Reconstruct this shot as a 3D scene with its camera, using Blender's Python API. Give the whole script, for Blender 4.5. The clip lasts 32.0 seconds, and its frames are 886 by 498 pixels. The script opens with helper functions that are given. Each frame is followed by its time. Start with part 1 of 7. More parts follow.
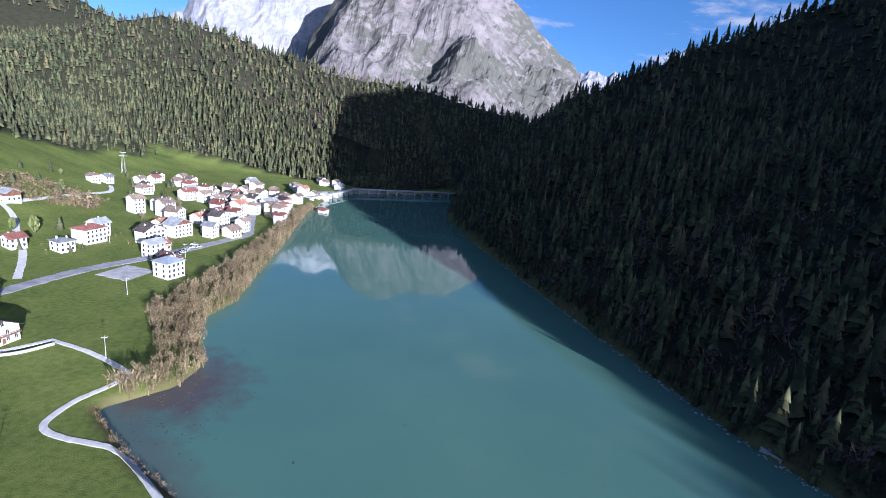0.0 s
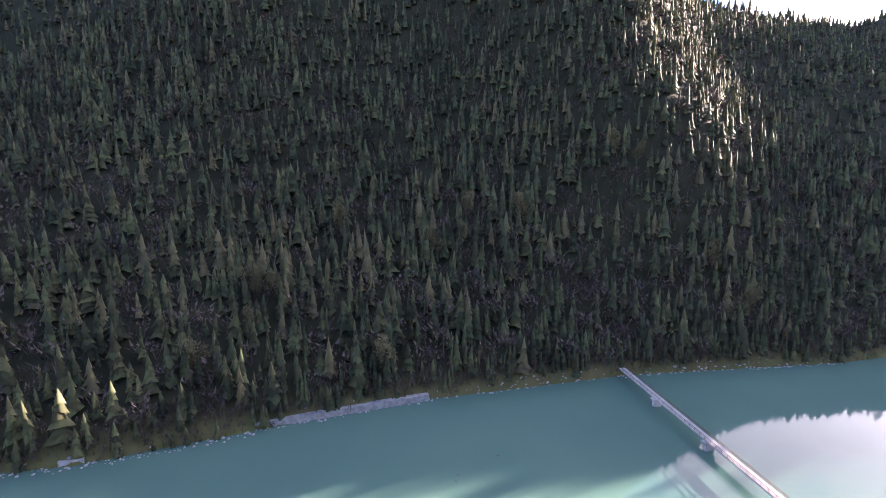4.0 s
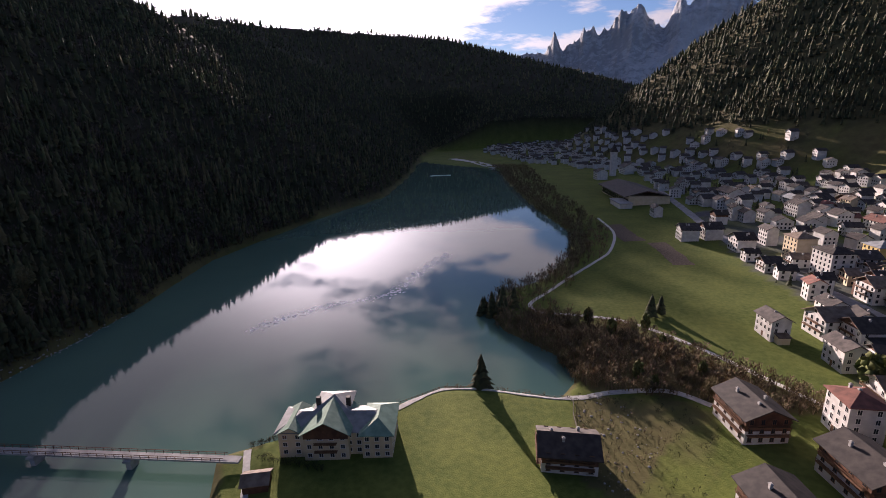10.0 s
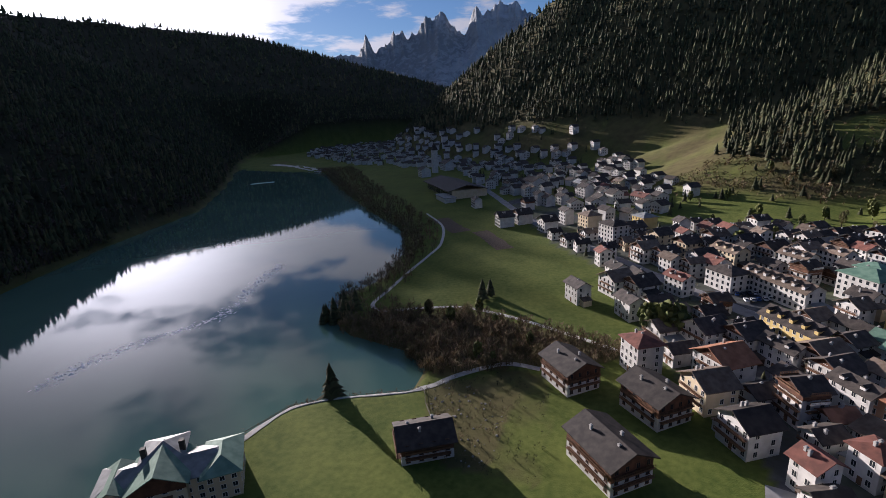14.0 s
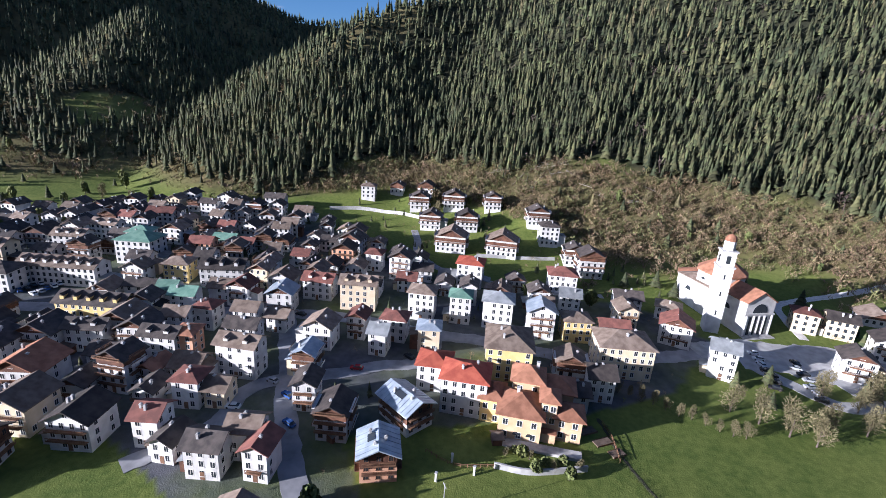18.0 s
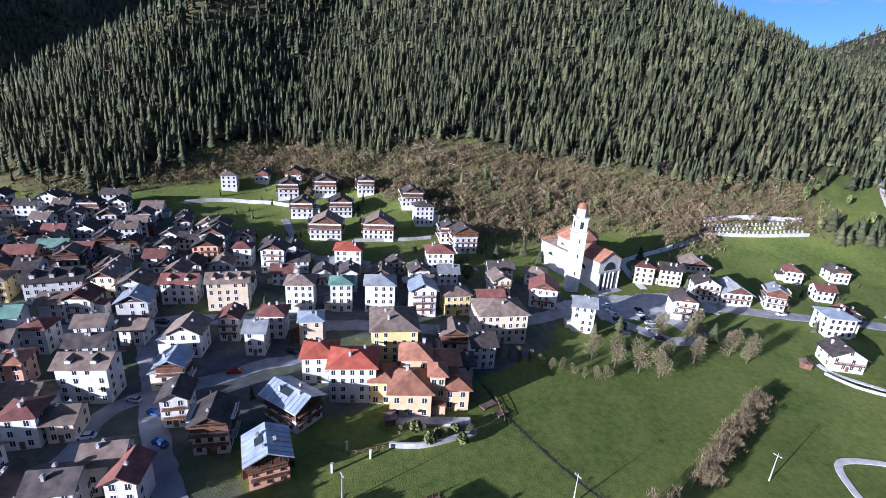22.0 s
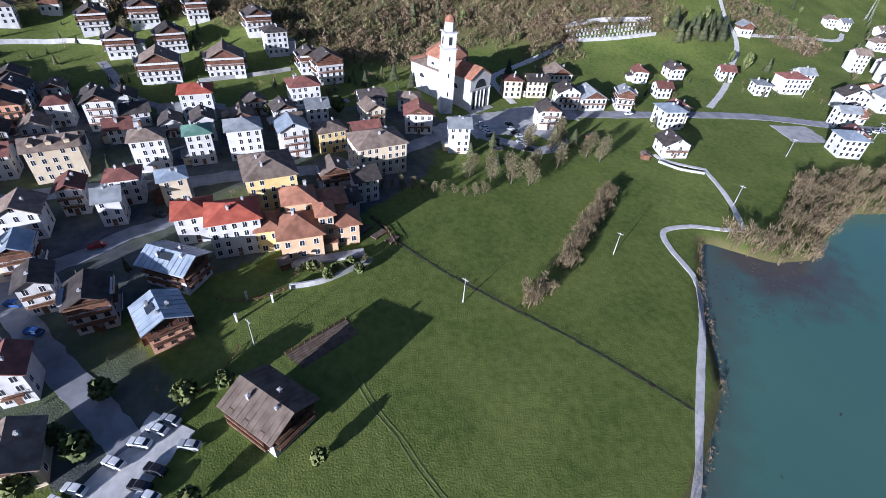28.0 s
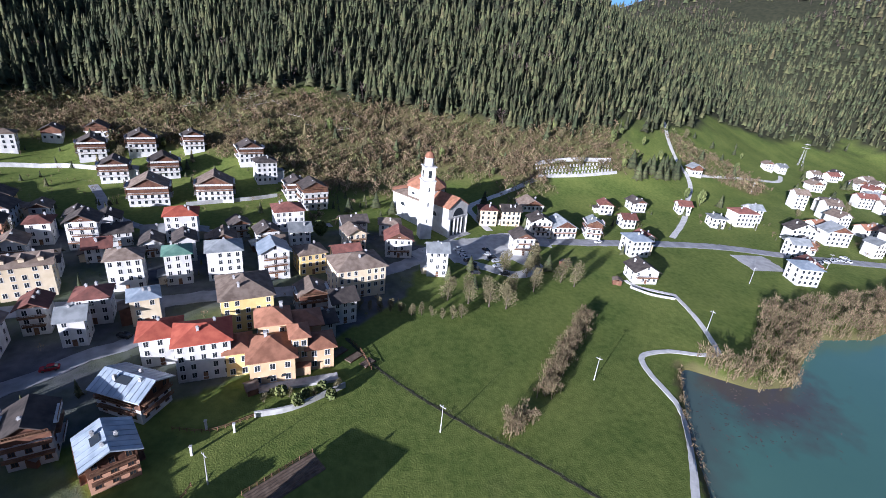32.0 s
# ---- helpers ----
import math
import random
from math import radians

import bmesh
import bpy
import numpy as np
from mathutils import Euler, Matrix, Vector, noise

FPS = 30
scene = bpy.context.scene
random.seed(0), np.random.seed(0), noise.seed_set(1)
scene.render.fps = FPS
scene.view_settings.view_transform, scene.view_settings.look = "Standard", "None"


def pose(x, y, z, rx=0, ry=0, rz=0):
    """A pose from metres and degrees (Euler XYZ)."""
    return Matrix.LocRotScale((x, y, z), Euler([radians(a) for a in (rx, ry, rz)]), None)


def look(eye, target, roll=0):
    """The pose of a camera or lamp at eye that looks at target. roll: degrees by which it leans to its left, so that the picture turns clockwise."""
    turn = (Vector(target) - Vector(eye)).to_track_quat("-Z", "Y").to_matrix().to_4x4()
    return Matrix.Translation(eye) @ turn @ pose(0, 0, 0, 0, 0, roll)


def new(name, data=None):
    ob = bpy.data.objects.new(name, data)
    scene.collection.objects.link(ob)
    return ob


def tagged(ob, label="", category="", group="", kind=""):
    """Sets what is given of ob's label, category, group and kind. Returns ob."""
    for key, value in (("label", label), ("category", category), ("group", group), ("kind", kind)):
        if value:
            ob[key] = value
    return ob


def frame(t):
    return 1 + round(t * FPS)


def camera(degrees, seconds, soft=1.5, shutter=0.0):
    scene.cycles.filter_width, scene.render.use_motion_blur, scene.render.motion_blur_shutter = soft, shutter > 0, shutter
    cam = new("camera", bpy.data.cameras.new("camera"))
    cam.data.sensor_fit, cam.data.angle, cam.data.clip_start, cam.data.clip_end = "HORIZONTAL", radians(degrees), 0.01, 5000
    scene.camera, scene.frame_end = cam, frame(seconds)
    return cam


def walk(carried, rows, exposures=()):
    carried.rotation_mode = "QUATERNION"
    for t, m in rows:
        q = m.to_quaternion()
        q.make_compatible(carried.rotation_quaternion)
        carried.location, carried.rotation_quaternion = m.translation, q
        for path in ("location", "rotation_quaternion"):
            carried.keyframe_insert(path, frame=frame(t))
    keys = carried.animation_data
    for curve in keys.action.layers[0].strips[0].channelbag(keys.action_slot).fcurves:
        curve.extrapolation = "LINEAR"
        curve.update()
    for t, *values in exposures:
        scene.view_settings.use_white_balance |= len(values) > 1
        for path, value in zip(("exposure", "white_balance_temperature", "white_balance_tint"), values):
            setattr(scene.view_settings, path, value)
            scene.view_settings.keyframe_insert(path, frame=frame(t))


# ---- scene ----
cam = camera(86.0, 32.0, soft=0.7)
EYE = (0.0, 0.0, 90.0)
# seconds and the camera's turn (degrees); it hovers over the lake's bank
TURNS = [
    (0, 75.86, -5.75, 1.45), (0.5, 77.6, -6.4, -2.34), (1, 79.16, -5.05, -12.51), (1.5, 79.76, -3.54, -24.75), (2, 80.09, -2.82, -37.75),
    (2.5, 80.15, -2.32, -49.92), (3, 79.71, -1.62, -60.9), (3.5, 79.66, -0.92, -71.24), (5.5, 78.63, 1.18, -106.73), (6, 77.79, 0.22, -116.74),
    (6.5, 77.96, 0.76, -126.33), (7, 78.99, 1.34, -136.03), (7.5, 77.4, 0.96, -146.83), (8, 75.89, 1.86, -157.13), (8.5, 74.86, 0.98, -158.29),
    (9, 73.94, 0.09, -157.12), (9.5, 73.77, 0.37, -157.56), (10, 74.91, 1.25, -157.65), (10.5, 75.09, 2.06, -157.77), (11, 75.73, 1.44, -157.97),
    (11.5, 75.64, 2.23, -158.06), (12, 75.77, 2.68, -157.79), (12.5, 75.44, 1.41, -157.28), (13, 75.33, 2.35, -160.2), (13.5, 74.86, 3.09, -168.13),
    (14, 74.45, 2.42, -178.25), (14.5, 73.8, 2.83, 171.09), (15, 73.29, 1.2, 160.07), (15.5, 73.13, 0.29, 149.84), (17.5, 72.12, -3.5, 112.32),
    (18, 72.45, -3.49, 105.95), (18.5, 72.01, -3.75, 99.79), (19, 72.99, -3.86, 94.2), (19.5, 72.43, -3.51, 88.96), (20, 71.34, -3.55, 90.66),
    (20.5, 71.17, -3.79, 90.46), (21, 71.77, -3.48, 90.28), (21.5, 71, -3.25, 90.36), (22, 71.31, -3.44, 90.49), (22.5, 71.41, -3.25, 90.47),
    (23, 71.11, -2.66, 90.33), (23.5, 71.56, -3.13, 90.34), (24, 70.78, -4.01, 90.53), (24.5, 69.57, -4.37, 90.45), (25, 68.84, -3.76, 90.37),
    (25.5, 61.49, -3.7, 90.28), (27.5, 51.25, -3.56, 87.11), (28, 52.1, -3.32, 74.44), (28.5, 52.81, -4.57, 71.46), (29, 51.71, -4.75, 72.08),
    (29.5, 50.34, -3.89, 72.05), (30, 51.06, -4.19, 72.04), (30.5, 51.82, -3.96, 71.51), (31, 56.98, -4.2, 72.07), (31.5, 61.8, -4.38, 71.95),
    (32, 66.95, -5.17, 72.47),
]
walk(cam, [(t, pose(*EYE, rx, ry, rz)) for t, rx, ry, rz in TURNS],
     [(0, 1.65, 4950, 21), (1, 1.65, 4950, 20), (2, 2.4, 5400, 20), (3, 3.85, 5900, 28), (3.5, 3.95, 6200, 32), (5.5, 3.55, 7000, 42), (6.5, 2.7, 7000, 40), (8, 1.35, 6700, 34), (13, 1.15, 6400, 32), (14, .85, 5900, 22), (15, .95, 5400, 22), (17.5, 1.4, 5200, 20), (18.5, 1.5, 5150, 20), (19.5, 1.4, 4950, 23), (25.5, 1.35, 4900, 23), (28, 1.15, 4950, 19), (30, 1.2, 4950, 19), (32, 1.3, 5050, 19)])

# ---- sky and sun ----
SUN_AZ, SUN_EL = 142.3, 12.2
world = bpy.data.worlds.new("sky")
scene.world = world
world.use_nodes = True


def build_sky():
    nt = world.node_tree
    nt.nodes.clear()
    out = nt.nodes.new("ShaderNodeOutputWorld")
    bg = nt.nodes.new("ShaderNodeBackground")
    sky = nt.nodes.new("ShaderNodeTexSky")
    sky.sky_type = "NISHITA"
    sky.sun_disc = False
    sky.sun_elevation = radians(SUN_EL)
    sky.sun_rotation = radians(SUN_AZ)
    sky.altitude = 850
    sky.air_density, sky.dust_density, sky.ozone_density = 1.0, .4, 4.0
    bg.inputs[1].default_value = 0.045
    # drifting cloud banks, thicker and brighter towards the sun
    co = nt.nodes.new("ShaderNodeTexCoord")
    sep = nt.nodes.new("ShaderNodeSeparateXYZ")
    nt.links.new(co.outputs["Generated"], sep.inputs[0])

    def maths(op, a, b=None, c=None):
        n = nt.nodes.new("ShaderNodeMath")
        n.operation = op
        for i, s in enumerate((a, b, c)):
            if s is None:
                continue
            if isinstance(s, (int, float)):
                n.inputs[i].default_value = s
            else:
                nt.links.new(s, n.inputs[i])
        return n.outputs[0]

    lift = maths("ADD", maths("MAXIMUM", sep.outputs["Z"], 0.0), .10)
    comb = nt.nodes.new("ShaderNodeCombineXYZ")
    nt.links.new(maths("DIVIDE", sep.outputs["X"], lift), comb.inputs[0])
    nt.links.new(maths("DIVIDE", sep.outputs["Y"], lift), comb.inputs[1])
    tex = nt.nodes.new("ShaderNodeTexNoise")
    tex.inputs["Scale"].default_value, tex.inputs["Detail"].default_value, tex.inputs["Roughness"].default_value = .9, 9, .62
    nt.links.new(comb.outputs[0], tex.inputs["Vector"])
    aim = nt.nodes.new("ShaderNodeVectorMath")
    aim.operation = "DOT_PRODUCT"
    nt.links.new(co.outputs["Generated"], aim.inputs[0])
    e = radians(SUN_EL)
    aim.inputs[1].default_value = (math.sin(radians(SUN_AZ)) * math.cos(e), math.cos(radians(SUN_AZ)) * math.cos(e), math.sin(e))
    near = maths("MAXIMUM", aim.outputs["Value"], 0.0)
    bank = maths("POWER", near, 6.0)
    amount = nt.nodes.new("ShaderNodeMapRange")
    amount.interpolation_type = "SMOOTHSTEP"
    nt.links.new(maths("ADD", tex.outputs["Fac"], maths("MULTIPLY", bank, .16)), amount.inputs["Value"])
    amount.inputs["From Min"].default_value, amount.inputs["From Max"].default_value = .54, .64
    glow = maths("ADD", maths("MULTIPLY", maths("POWER", near, 60.0), 60.0), maths("ADD", maths("MULTIPLY", bank, 8.5), 4.6))
    cloud = nt.nodes.new("ShaderNodeCombineColor")
    nt.links.new(glow, cloud.inputs[0])
    nt.links.new(maths("MULTIPLY", glow, .97), cloud.inputs[1])
    nt.links.new(maths("MULTIPLY", glow, .96), cloud.inputs[2])
    mix = nt.nodes.new("ShaderNodeMix")
    mix.data_type = "RGBA"
    nt.links.new(maths("MULTIPLY", amount.outputs[0], .85), mix.inputs["Factor"])
    nt.links.new(sky.outputs[0], mix.inputs["A"])
    nt.links.new(cloud.outputs[0], mix.inputs["B"])
    nt.links.new(mix.outputs["Result"], bg.inputs[0])
    nt.links.new(bg.outputs[0], out.inputs[0])


build_sky()
sun = bpy.data.lights.new("sun", "SUN")
sun.energy, sun.angle, sun.color = 5.0, radians(0.5), (1.0, .90, .76)
sun_ob = new("sun", sun)
sun_ob.matrix_world = look((0, 0, 0), (-math.sin(radians(SUN_AZ)) * math.cos(radians(SUN_EL)), -math.cos(radians(SUN_AZ)) * math.cos(radians(SUN_EL)), -math.sin(radians(SUN_EL))))


# ---- materials ----
def rgb(c):
    return (c[0], c[1], c[2], 1.0)


def material(name, c1, c2, scale=1.0, rough=.85, metal=0.0, bump=.3, bump_scale=None, spread=0.0, source="object", detail=4.0, low=.35, high=.65, hue=0.0):
    """Two colours mixed by noise in metres, with fine relief; spread varies the brightness from piece to piece."""
    m = bpy.data.materials.new(name)
    m.use_nodes = True
    nt = m.node_tree
    b = nt.nodes["Principled BSDF"]
    b.inputs["Roughness"].default_value, b.inputs["Metallic"].default_value = rough, metal
    b.inputs["Specular IOR Level"].default_value = .3
    geo = nt.nodes.new("ShaderNodeNewGeometry")
    tex = nt.nodes.new("ShaderNodeTexNoise")
    tex.inputs["Scale"].default_value, tex.inputs["Detail"].default_value = scale, detail
    nt.links.new(geo.outputs["Position"], tex.inputs["Vector"])
    ramp = nt.nodes.new("ShaderNodeValToRGB")
    ramp.color_ramp.elements[0].position, ramp.color_ramp.elements[1].position = low, high
    ramp.color_ramp.elements[0].color, ramp.color_ramp.elements[1].color = rgb(c1), rgb(c2)
    nt.links.new(tex.outputs["Fac"], ramp.inputs["Fac"])
    last = ramp.outputs["Color"]
    if spread:
        if source == "island":
            rnd = geo.outputs["Random Per Island"]
        else:
            info = nt.nodes.new("ShaderNodeObjectInfo")
            rnd = info.outputs["Random"]
        mr = nt.nodes.new("ShaderNodeMapRange")
        mr.inputs["To Min"].default_value, mr.inputs["To Max"].default_value = 1 - spread, 1 + spread
        nt.links.new(rnd, mr.inputs["Value"])
        hsv = nt.nodes.new("ShaderNodeHueSaturation")
        nt.links.new(mr.outputs[0], hsv.inputs["Value"])
        if hue:
            # a second, unrelated share of the same random number turns the hue
            wrap = nt.nodes.new("ShaderNodeMath")
            wrap.operation = "MULTIPLY"
            nt.links.new(rnd, wrap.inputs[0])
            wrap.inputs[1].default_value = 7.31
            frac = nt.nodes.new("ShaderNodeMath")
            frac.operation = "FRACT"
            nt.links.new(wrap.outputs[0], frac.inputs[0])
            hr = nt.nodes.new("ShaderNodeMapRange")
            hr.inputs["To Min"].default_value, hr.inputs["To Max"].default_value = .5 - hue, .5 + hue * .7
            nt.links.new(frac.outputs[0], hr.inputs["Value"])
            nt.links.new(hr.outputs[0], hsv.inputs["Hue"])
        nt.links.new(last, hsv.inputs["Color"])
        last = hsv.outputs["Color"]
    nt.links.new(last, b.inputs["Base Color"])
    if bump:
        t2 = nt.nodes.new("ShaderNodeTexNoise")
        t2.inputs["Scale"].default_value = bump_scale or scale * 6
        nt.links.new(geo.outputs["Position"], t2.inputs["Vector"])
        bp = nt.nodes.new("ShaderNodeBump")
        bp.inputs["Strength"].default_value = bump
        nt.links.new(t2.outputs["Fac"], bp.inputs["Height"])
        nt.links.new(bp.outputs["Normal"], b.inputs["Normal"])
    return m


def water_material():
    m = bpy.data.materials.new("lake_water")
    m.use_nodes = True
    nt = m.node_tree
    b = nt.nodes["Principled BSDF"]
    geo = nt.nodes.new("ShaderNodeNewGeometry")
    tex = nt.nodes.new("ShaderNodeTexNoise")
    tex.inputs["Scale"].default_value, tex.inputs["Detail"].default_value = .012, 5
    nt.links.new(geo.outputs["Position"], tex.inputs["Vector"])
    ramp = nt.nodes.new("ShaderNodeValToRGB")
    ramp.color_ramp.elements[0].position, ramp.color_ramp.elements[1].position = .3, .7
    ramp.color_ramp.elements[0].color, ramp.color_ramp.elements[1].color = (.068, .142, .113, 1), (.090, .172, .131, 1)
    nt.links.new(tex.outputs["Fac"], ramp.inputs["Fac"])
    # brown silt in the shallow bay
    far = nt.nodes.new("ShaderNodeVectorMath")
    far.operation = "DISTANCE"
    far.inputs[1].default_value = (-84, 138, 0)
    nt.links.new(geo.outputs["Position"], far.inputs[0])
    rag = nt.nodes.new("ShaderNodeTexNoise")
    rag.inputs["Scale"].default_value, rag.inputs["Detail"].default_value = .16, 6
    nt.links.new(geo.outputs["Position"], rag.inputs["Vector"])
    add = nt.nodes.new("ShaderNodeMath")
    add.operation = "MULTIPLY_ADD"
    nt.links.new(rag.outputs["Fac"], add.inputs[0])
    add.inputs[1].default_value = 30
    nt.links.new(far.outputs["Value"], add.inputs[2])
    mr = nt.nodes.new("ShaderNodeMapRange")
    mr.inputs["From Min"].default_value, mr.inputs["From Max"].default_value = 26, 44
    mr.inputs["To Min"].default_value, mr.inputs["To Max"].default_value = .9, 0
    nt.links.new(add.outputs[0], mr.inputs["Value"])
    # a brown muddy margin along the path's bank: across and along that bank, in metres
    def along(direction, start):
        d = nt.nodes.new("ShaderNodeVectorMath")
        d.operation = "DOT_PRODUCT"
        d.inputs[1].default_value = direction
        nt.links.new(geo.outputs["Position"], d.inputs[0])
        m2 = nt.nodes.new("ShaderNodeMath")
        m2.operation = "SUBTRACT"
        nt.links.new(d.outputs["Value"], m2.inputs[0])
        m2.inputs[1].default_value = start
        return m2.outputs[0]

    def ranged(value, a, b, c, e):
        r = nt.nodes.new("ShaderNodeMapRange")
        for key, n in (("From Min", a), ("From Max", b), ("To Min", c), ("To Max", e)):
            r.inputs[key].default_value = n
        nt.links.new(value, r.inputs["Value"])
        return r.outputs[0]

    across = nt.nodes.new("ShaderNodeMath")
    across.operation = "MULTIPLY_ADD"
    nt.links.new(rag.outputs["Fac"], across.inputs[0])
    across.inputs[1].default_value = 14
    nt.links.new(along((.686, .728, 0), 27.0), across.inputs[2])
    margin = nt.nodes.new("ShaderNodeMath")
    margin.operation = "MULTIPLY"
    nt.links.new(ranged(across.outputs[0], 9, 19, .5, 0), margin.inputs[0])
    nt.links.new(ranged(along((.728, -.686, 0), -124.4), 85, 130, 1, 0), margin.inputs[1])
    both = nt.nodes.new("ShaderNodeMath")
    both.operation = "MAXIMUM"
    nt.links.new(mr.outputs[0], both.inputs[0])
    nt.links.new(margin.outputs[0], both.inputs[1])
    silt = nt.nodes.new("ShaderNodeMix")
    silt.data_type = "RGBA"
    nt.links.new(both.outputs[0], silt.inputs["Factor"])
    nt.links.new(ramp.outputs["Color"], silt.inputs["A"])
    silt.inputs["B"].default_value = (.080, .064, .060, 1)
    nt.links.new(silt.outputs["Result"], b.inputs["Base Color"])
    b.inputs["Roughness"].default_value = .03
    b.inputs["IOR"].default_value = 1.33
    b.inputs["Specular IOR Level"].default_value = .5
    wav = nt.nodes.new("ShaderNodeTexNoise")
    wav.inputs["Scale"].default_value, wav.inputs["Detail"].default_value = .35, 3
    nt.links.new(geo.outputs["Position"], wav.inputs["Vector"])
    bp = nt.nodes.new("ShaderNodeBump")
    bp.inputs["Strength"].default_value, bp.inputs["Distance"].default_value = .02, .3
    nt.links.new(wav.outputs["Fac"], bp.inputs["Height"])
    nt.links.new(bp.outputs["Normal"], b.inputs["Normal"])
    return m


M_WATER = water_material()
M_CONIFER = material("conifer_needles", (.030, .036, .016), (.078, .084, .034), .05, .9, spread=.5, source="island", bump=0, hue=.035)
M_LARCH = material("larch_needles", (.080, .072, .034), (.125, .105, .047), .06, .9, spread=.3, source="island", bump=0)
M_BARE = material("leafless_wood", (.060, .044, .038), (.11, .082, .066), .05, .95, spread=.35, source="island", bump=0)
M_TWIG = material("pale_twigs", (.100, .086, .042), (.172, .148, .075), .1, .95, spread=.25, source="island", bump=0)
M_BUSH = material("bare_brushwood", (.138, .104, .056), (.245, .188, .102), .1, .95, spread=.35, source="island", bump=0, hue=.03)
M_WILLOW = material("ochre_willow_twigs", (.128, .100, .052), (.225, .178, .095), .1, .95, spread=.35, source="island", bump=0, hue=.03)
M_SCRUB = material("olive_scrub", (.095, .102, .036), (.190, .186, .072), .1, .95, spread=.35, source="island", bump=0, hue=.03)
M_LEAF = material("leaves", (.072, .095, .028), (.155, .165, .052), .1, .9, spread=.3, source="island", bump=0)


# ---- mesh helpers ----
def mesh_object(name, verts, faces, mat, parent=None, smooth=False):
    me = bpy.data.meshes.new(name)
    me.from_pydata([tuple(v) for v in verts], [], faces)
    me.materials.append(mat)
    if smooth:
        me.polygons.foreach_set("use_smooth", [True] * len(me.polygons))
    ob = new(name, me)
    if parent is not None:
        ob.parent = parent
    return ob


def fast_mesh(name, verts, tris, mat):
    """A mesh of many triangles from arrays."""
    me = bpy.data.meshes.new(name)
    n, m = len(verts), len(tris)
    me.vertices.add(n)
    me.vertices.foreach_set("co", np.asarray(verts, np.float32).ravel())
    me.loops.add(m * 3)
    me.loops.foreach_set("vertex_index", np.asarray(tris, np.int32).ravel())
    me.polygons.add(m)
    me.polygons.foreach_set("loop_start", np.arange(0, m * 3, 3, dtype=np.int32))
    me.materials.append(mat)
    me.update(calc_edges=True)
    me.validate()
    return me


# ---- the land: shore lines, crests and heights ----
SOUTH_SHORE = [(-70, 900), (-30, 760), (10, 661), (0, 500), (26, 388), (72, 236), (108, 132), (141, 78), (166, 34), (201, -46),
               (232, -149), (269, -231), (288, -376), (291, -515), (359, -717), (560, -1227), (640, -1500)]
NORTH_SHORE = [(-140, 620), (-128, 430), (-111, 328), (-100, 250), (-94, 215), (-98, 190), (-78, 152), (-80, 136), (-93, 122),
               (-72, 105), (-44, 88), (-22, 62), (14, 24), (50, -22), (90, -60), (107, -80), (69, -124), (60, -137), (46, -142), (21, -145),
               (18, -157), (27, -171), (52, -186), (65, -204), (67, -236), (50, -260), (43, -322), (52, -385), (96, -473), (183, -682),
               (241, -846), (400, -1100), (520, -1300)]
# crests: x, y, z and the fall of their sides
# the south summit, unseen from the eye, is raised to shade the slope
SOUTH_CREST = [(60, 760, 60), (135, 543, 138), (210, 519, 172), (263, 517, 204), (347, 514, 247), (606, 350, 462), (747, 65, 500),
               (740, -171, 318), (787, -436, 262), (860, -600, 335), (830, -760, 250), (760, -900, 150), (800, -1200, 90)]
FAR_CREST = [(1400, -1200, 430, .40), (1682, -1568, 512, .40), (1837, -2113, 575, .38), (1545, -2571, 585, .34), (1250, -2945, 590, .30), (870, -3493, 500, .30), (520, -3700, 430, .30)]
# spurs added to shade the south slope: x, y, half widths and height
SHADE_SPURS = [(520, -40, 150, 95, 150), (450, 190, 130, 130, 90), (320, -80, 70, 70, 30)]
WEST_CREST = [(-20, -1290, 130, 0.7), (-95, -1260, 212, 0.76), (-195, -1230, 318, 0.8), (-316, -1180, 385, 0.8), (-500, -1110, 450, 0.78), (-680, -1020, 480, 0.76), (-900, -930, 415, 0.72), (-1090, -860, 310, 0.66), (-1250, -800, 275, 0.6), (-1370, -610, 255, 0.5)]
KNOLL_CREST = [(-330, -600, 70, 0.38), (-392, -492, 102, 0.44), (-510, -545, 150, 0.5), (-640, -650, 195, 0.5)]
HILL_CREST = [(-290, -212, 28, 0.6), (-348, -246, 60, 0.62), (-400, -240, 100, 0.64), (-440, -238, 128, 0.64), (-507, -237, 163, 0.62), (-668, -140, 222, 0.6), (-815, 0, 310, 0.56), (-840, 148, 325, 0.53), (-780, 340, 243, 0.5), (-770, 388, 212, 0.5), (-740, 430, 184, 0.46), (-700, 474, 156, 0.42), (-690, 560, 148, 0.4), (-655, 610, 108, 0.42), (-640, 720, 88, 0.4)]
NORTH_EAST_CREST = [(-2067, 1008, 190, .4), (-1929, 1253, 275, .42), (-1812, 1416, 340, .45), (-1672, 1506, 390, .45), (-1528, 1583, 431, .45), (-1382, 1647, 415, .45), (-1234, 1699, 363, .45), (-1050, 1819, 274, .4), (-854, 1918, 163, .4)]
EAST_CREST = [(-1150, 960, 214, 0.4), (-900, 980, 170, 0.45), (-722, 958, 214, 0.5), (-618, 1029, 247, 0.5), (-486, 1042, 236, 0.5), (-376, 1034, 205, 0.5), (-272, 1014, 181, 0.5), (-182, 1034, 169, 0.5), (-52, 999, 155, 0.5), (17, 950, 139, 0.5), (110, 893, 118, 0.5)]
NORTH_CRESTS = [WEST_CREST, KNOLL_CREST, HILL_CREST, EAST_CREST, NORTH_EAST_CREST]


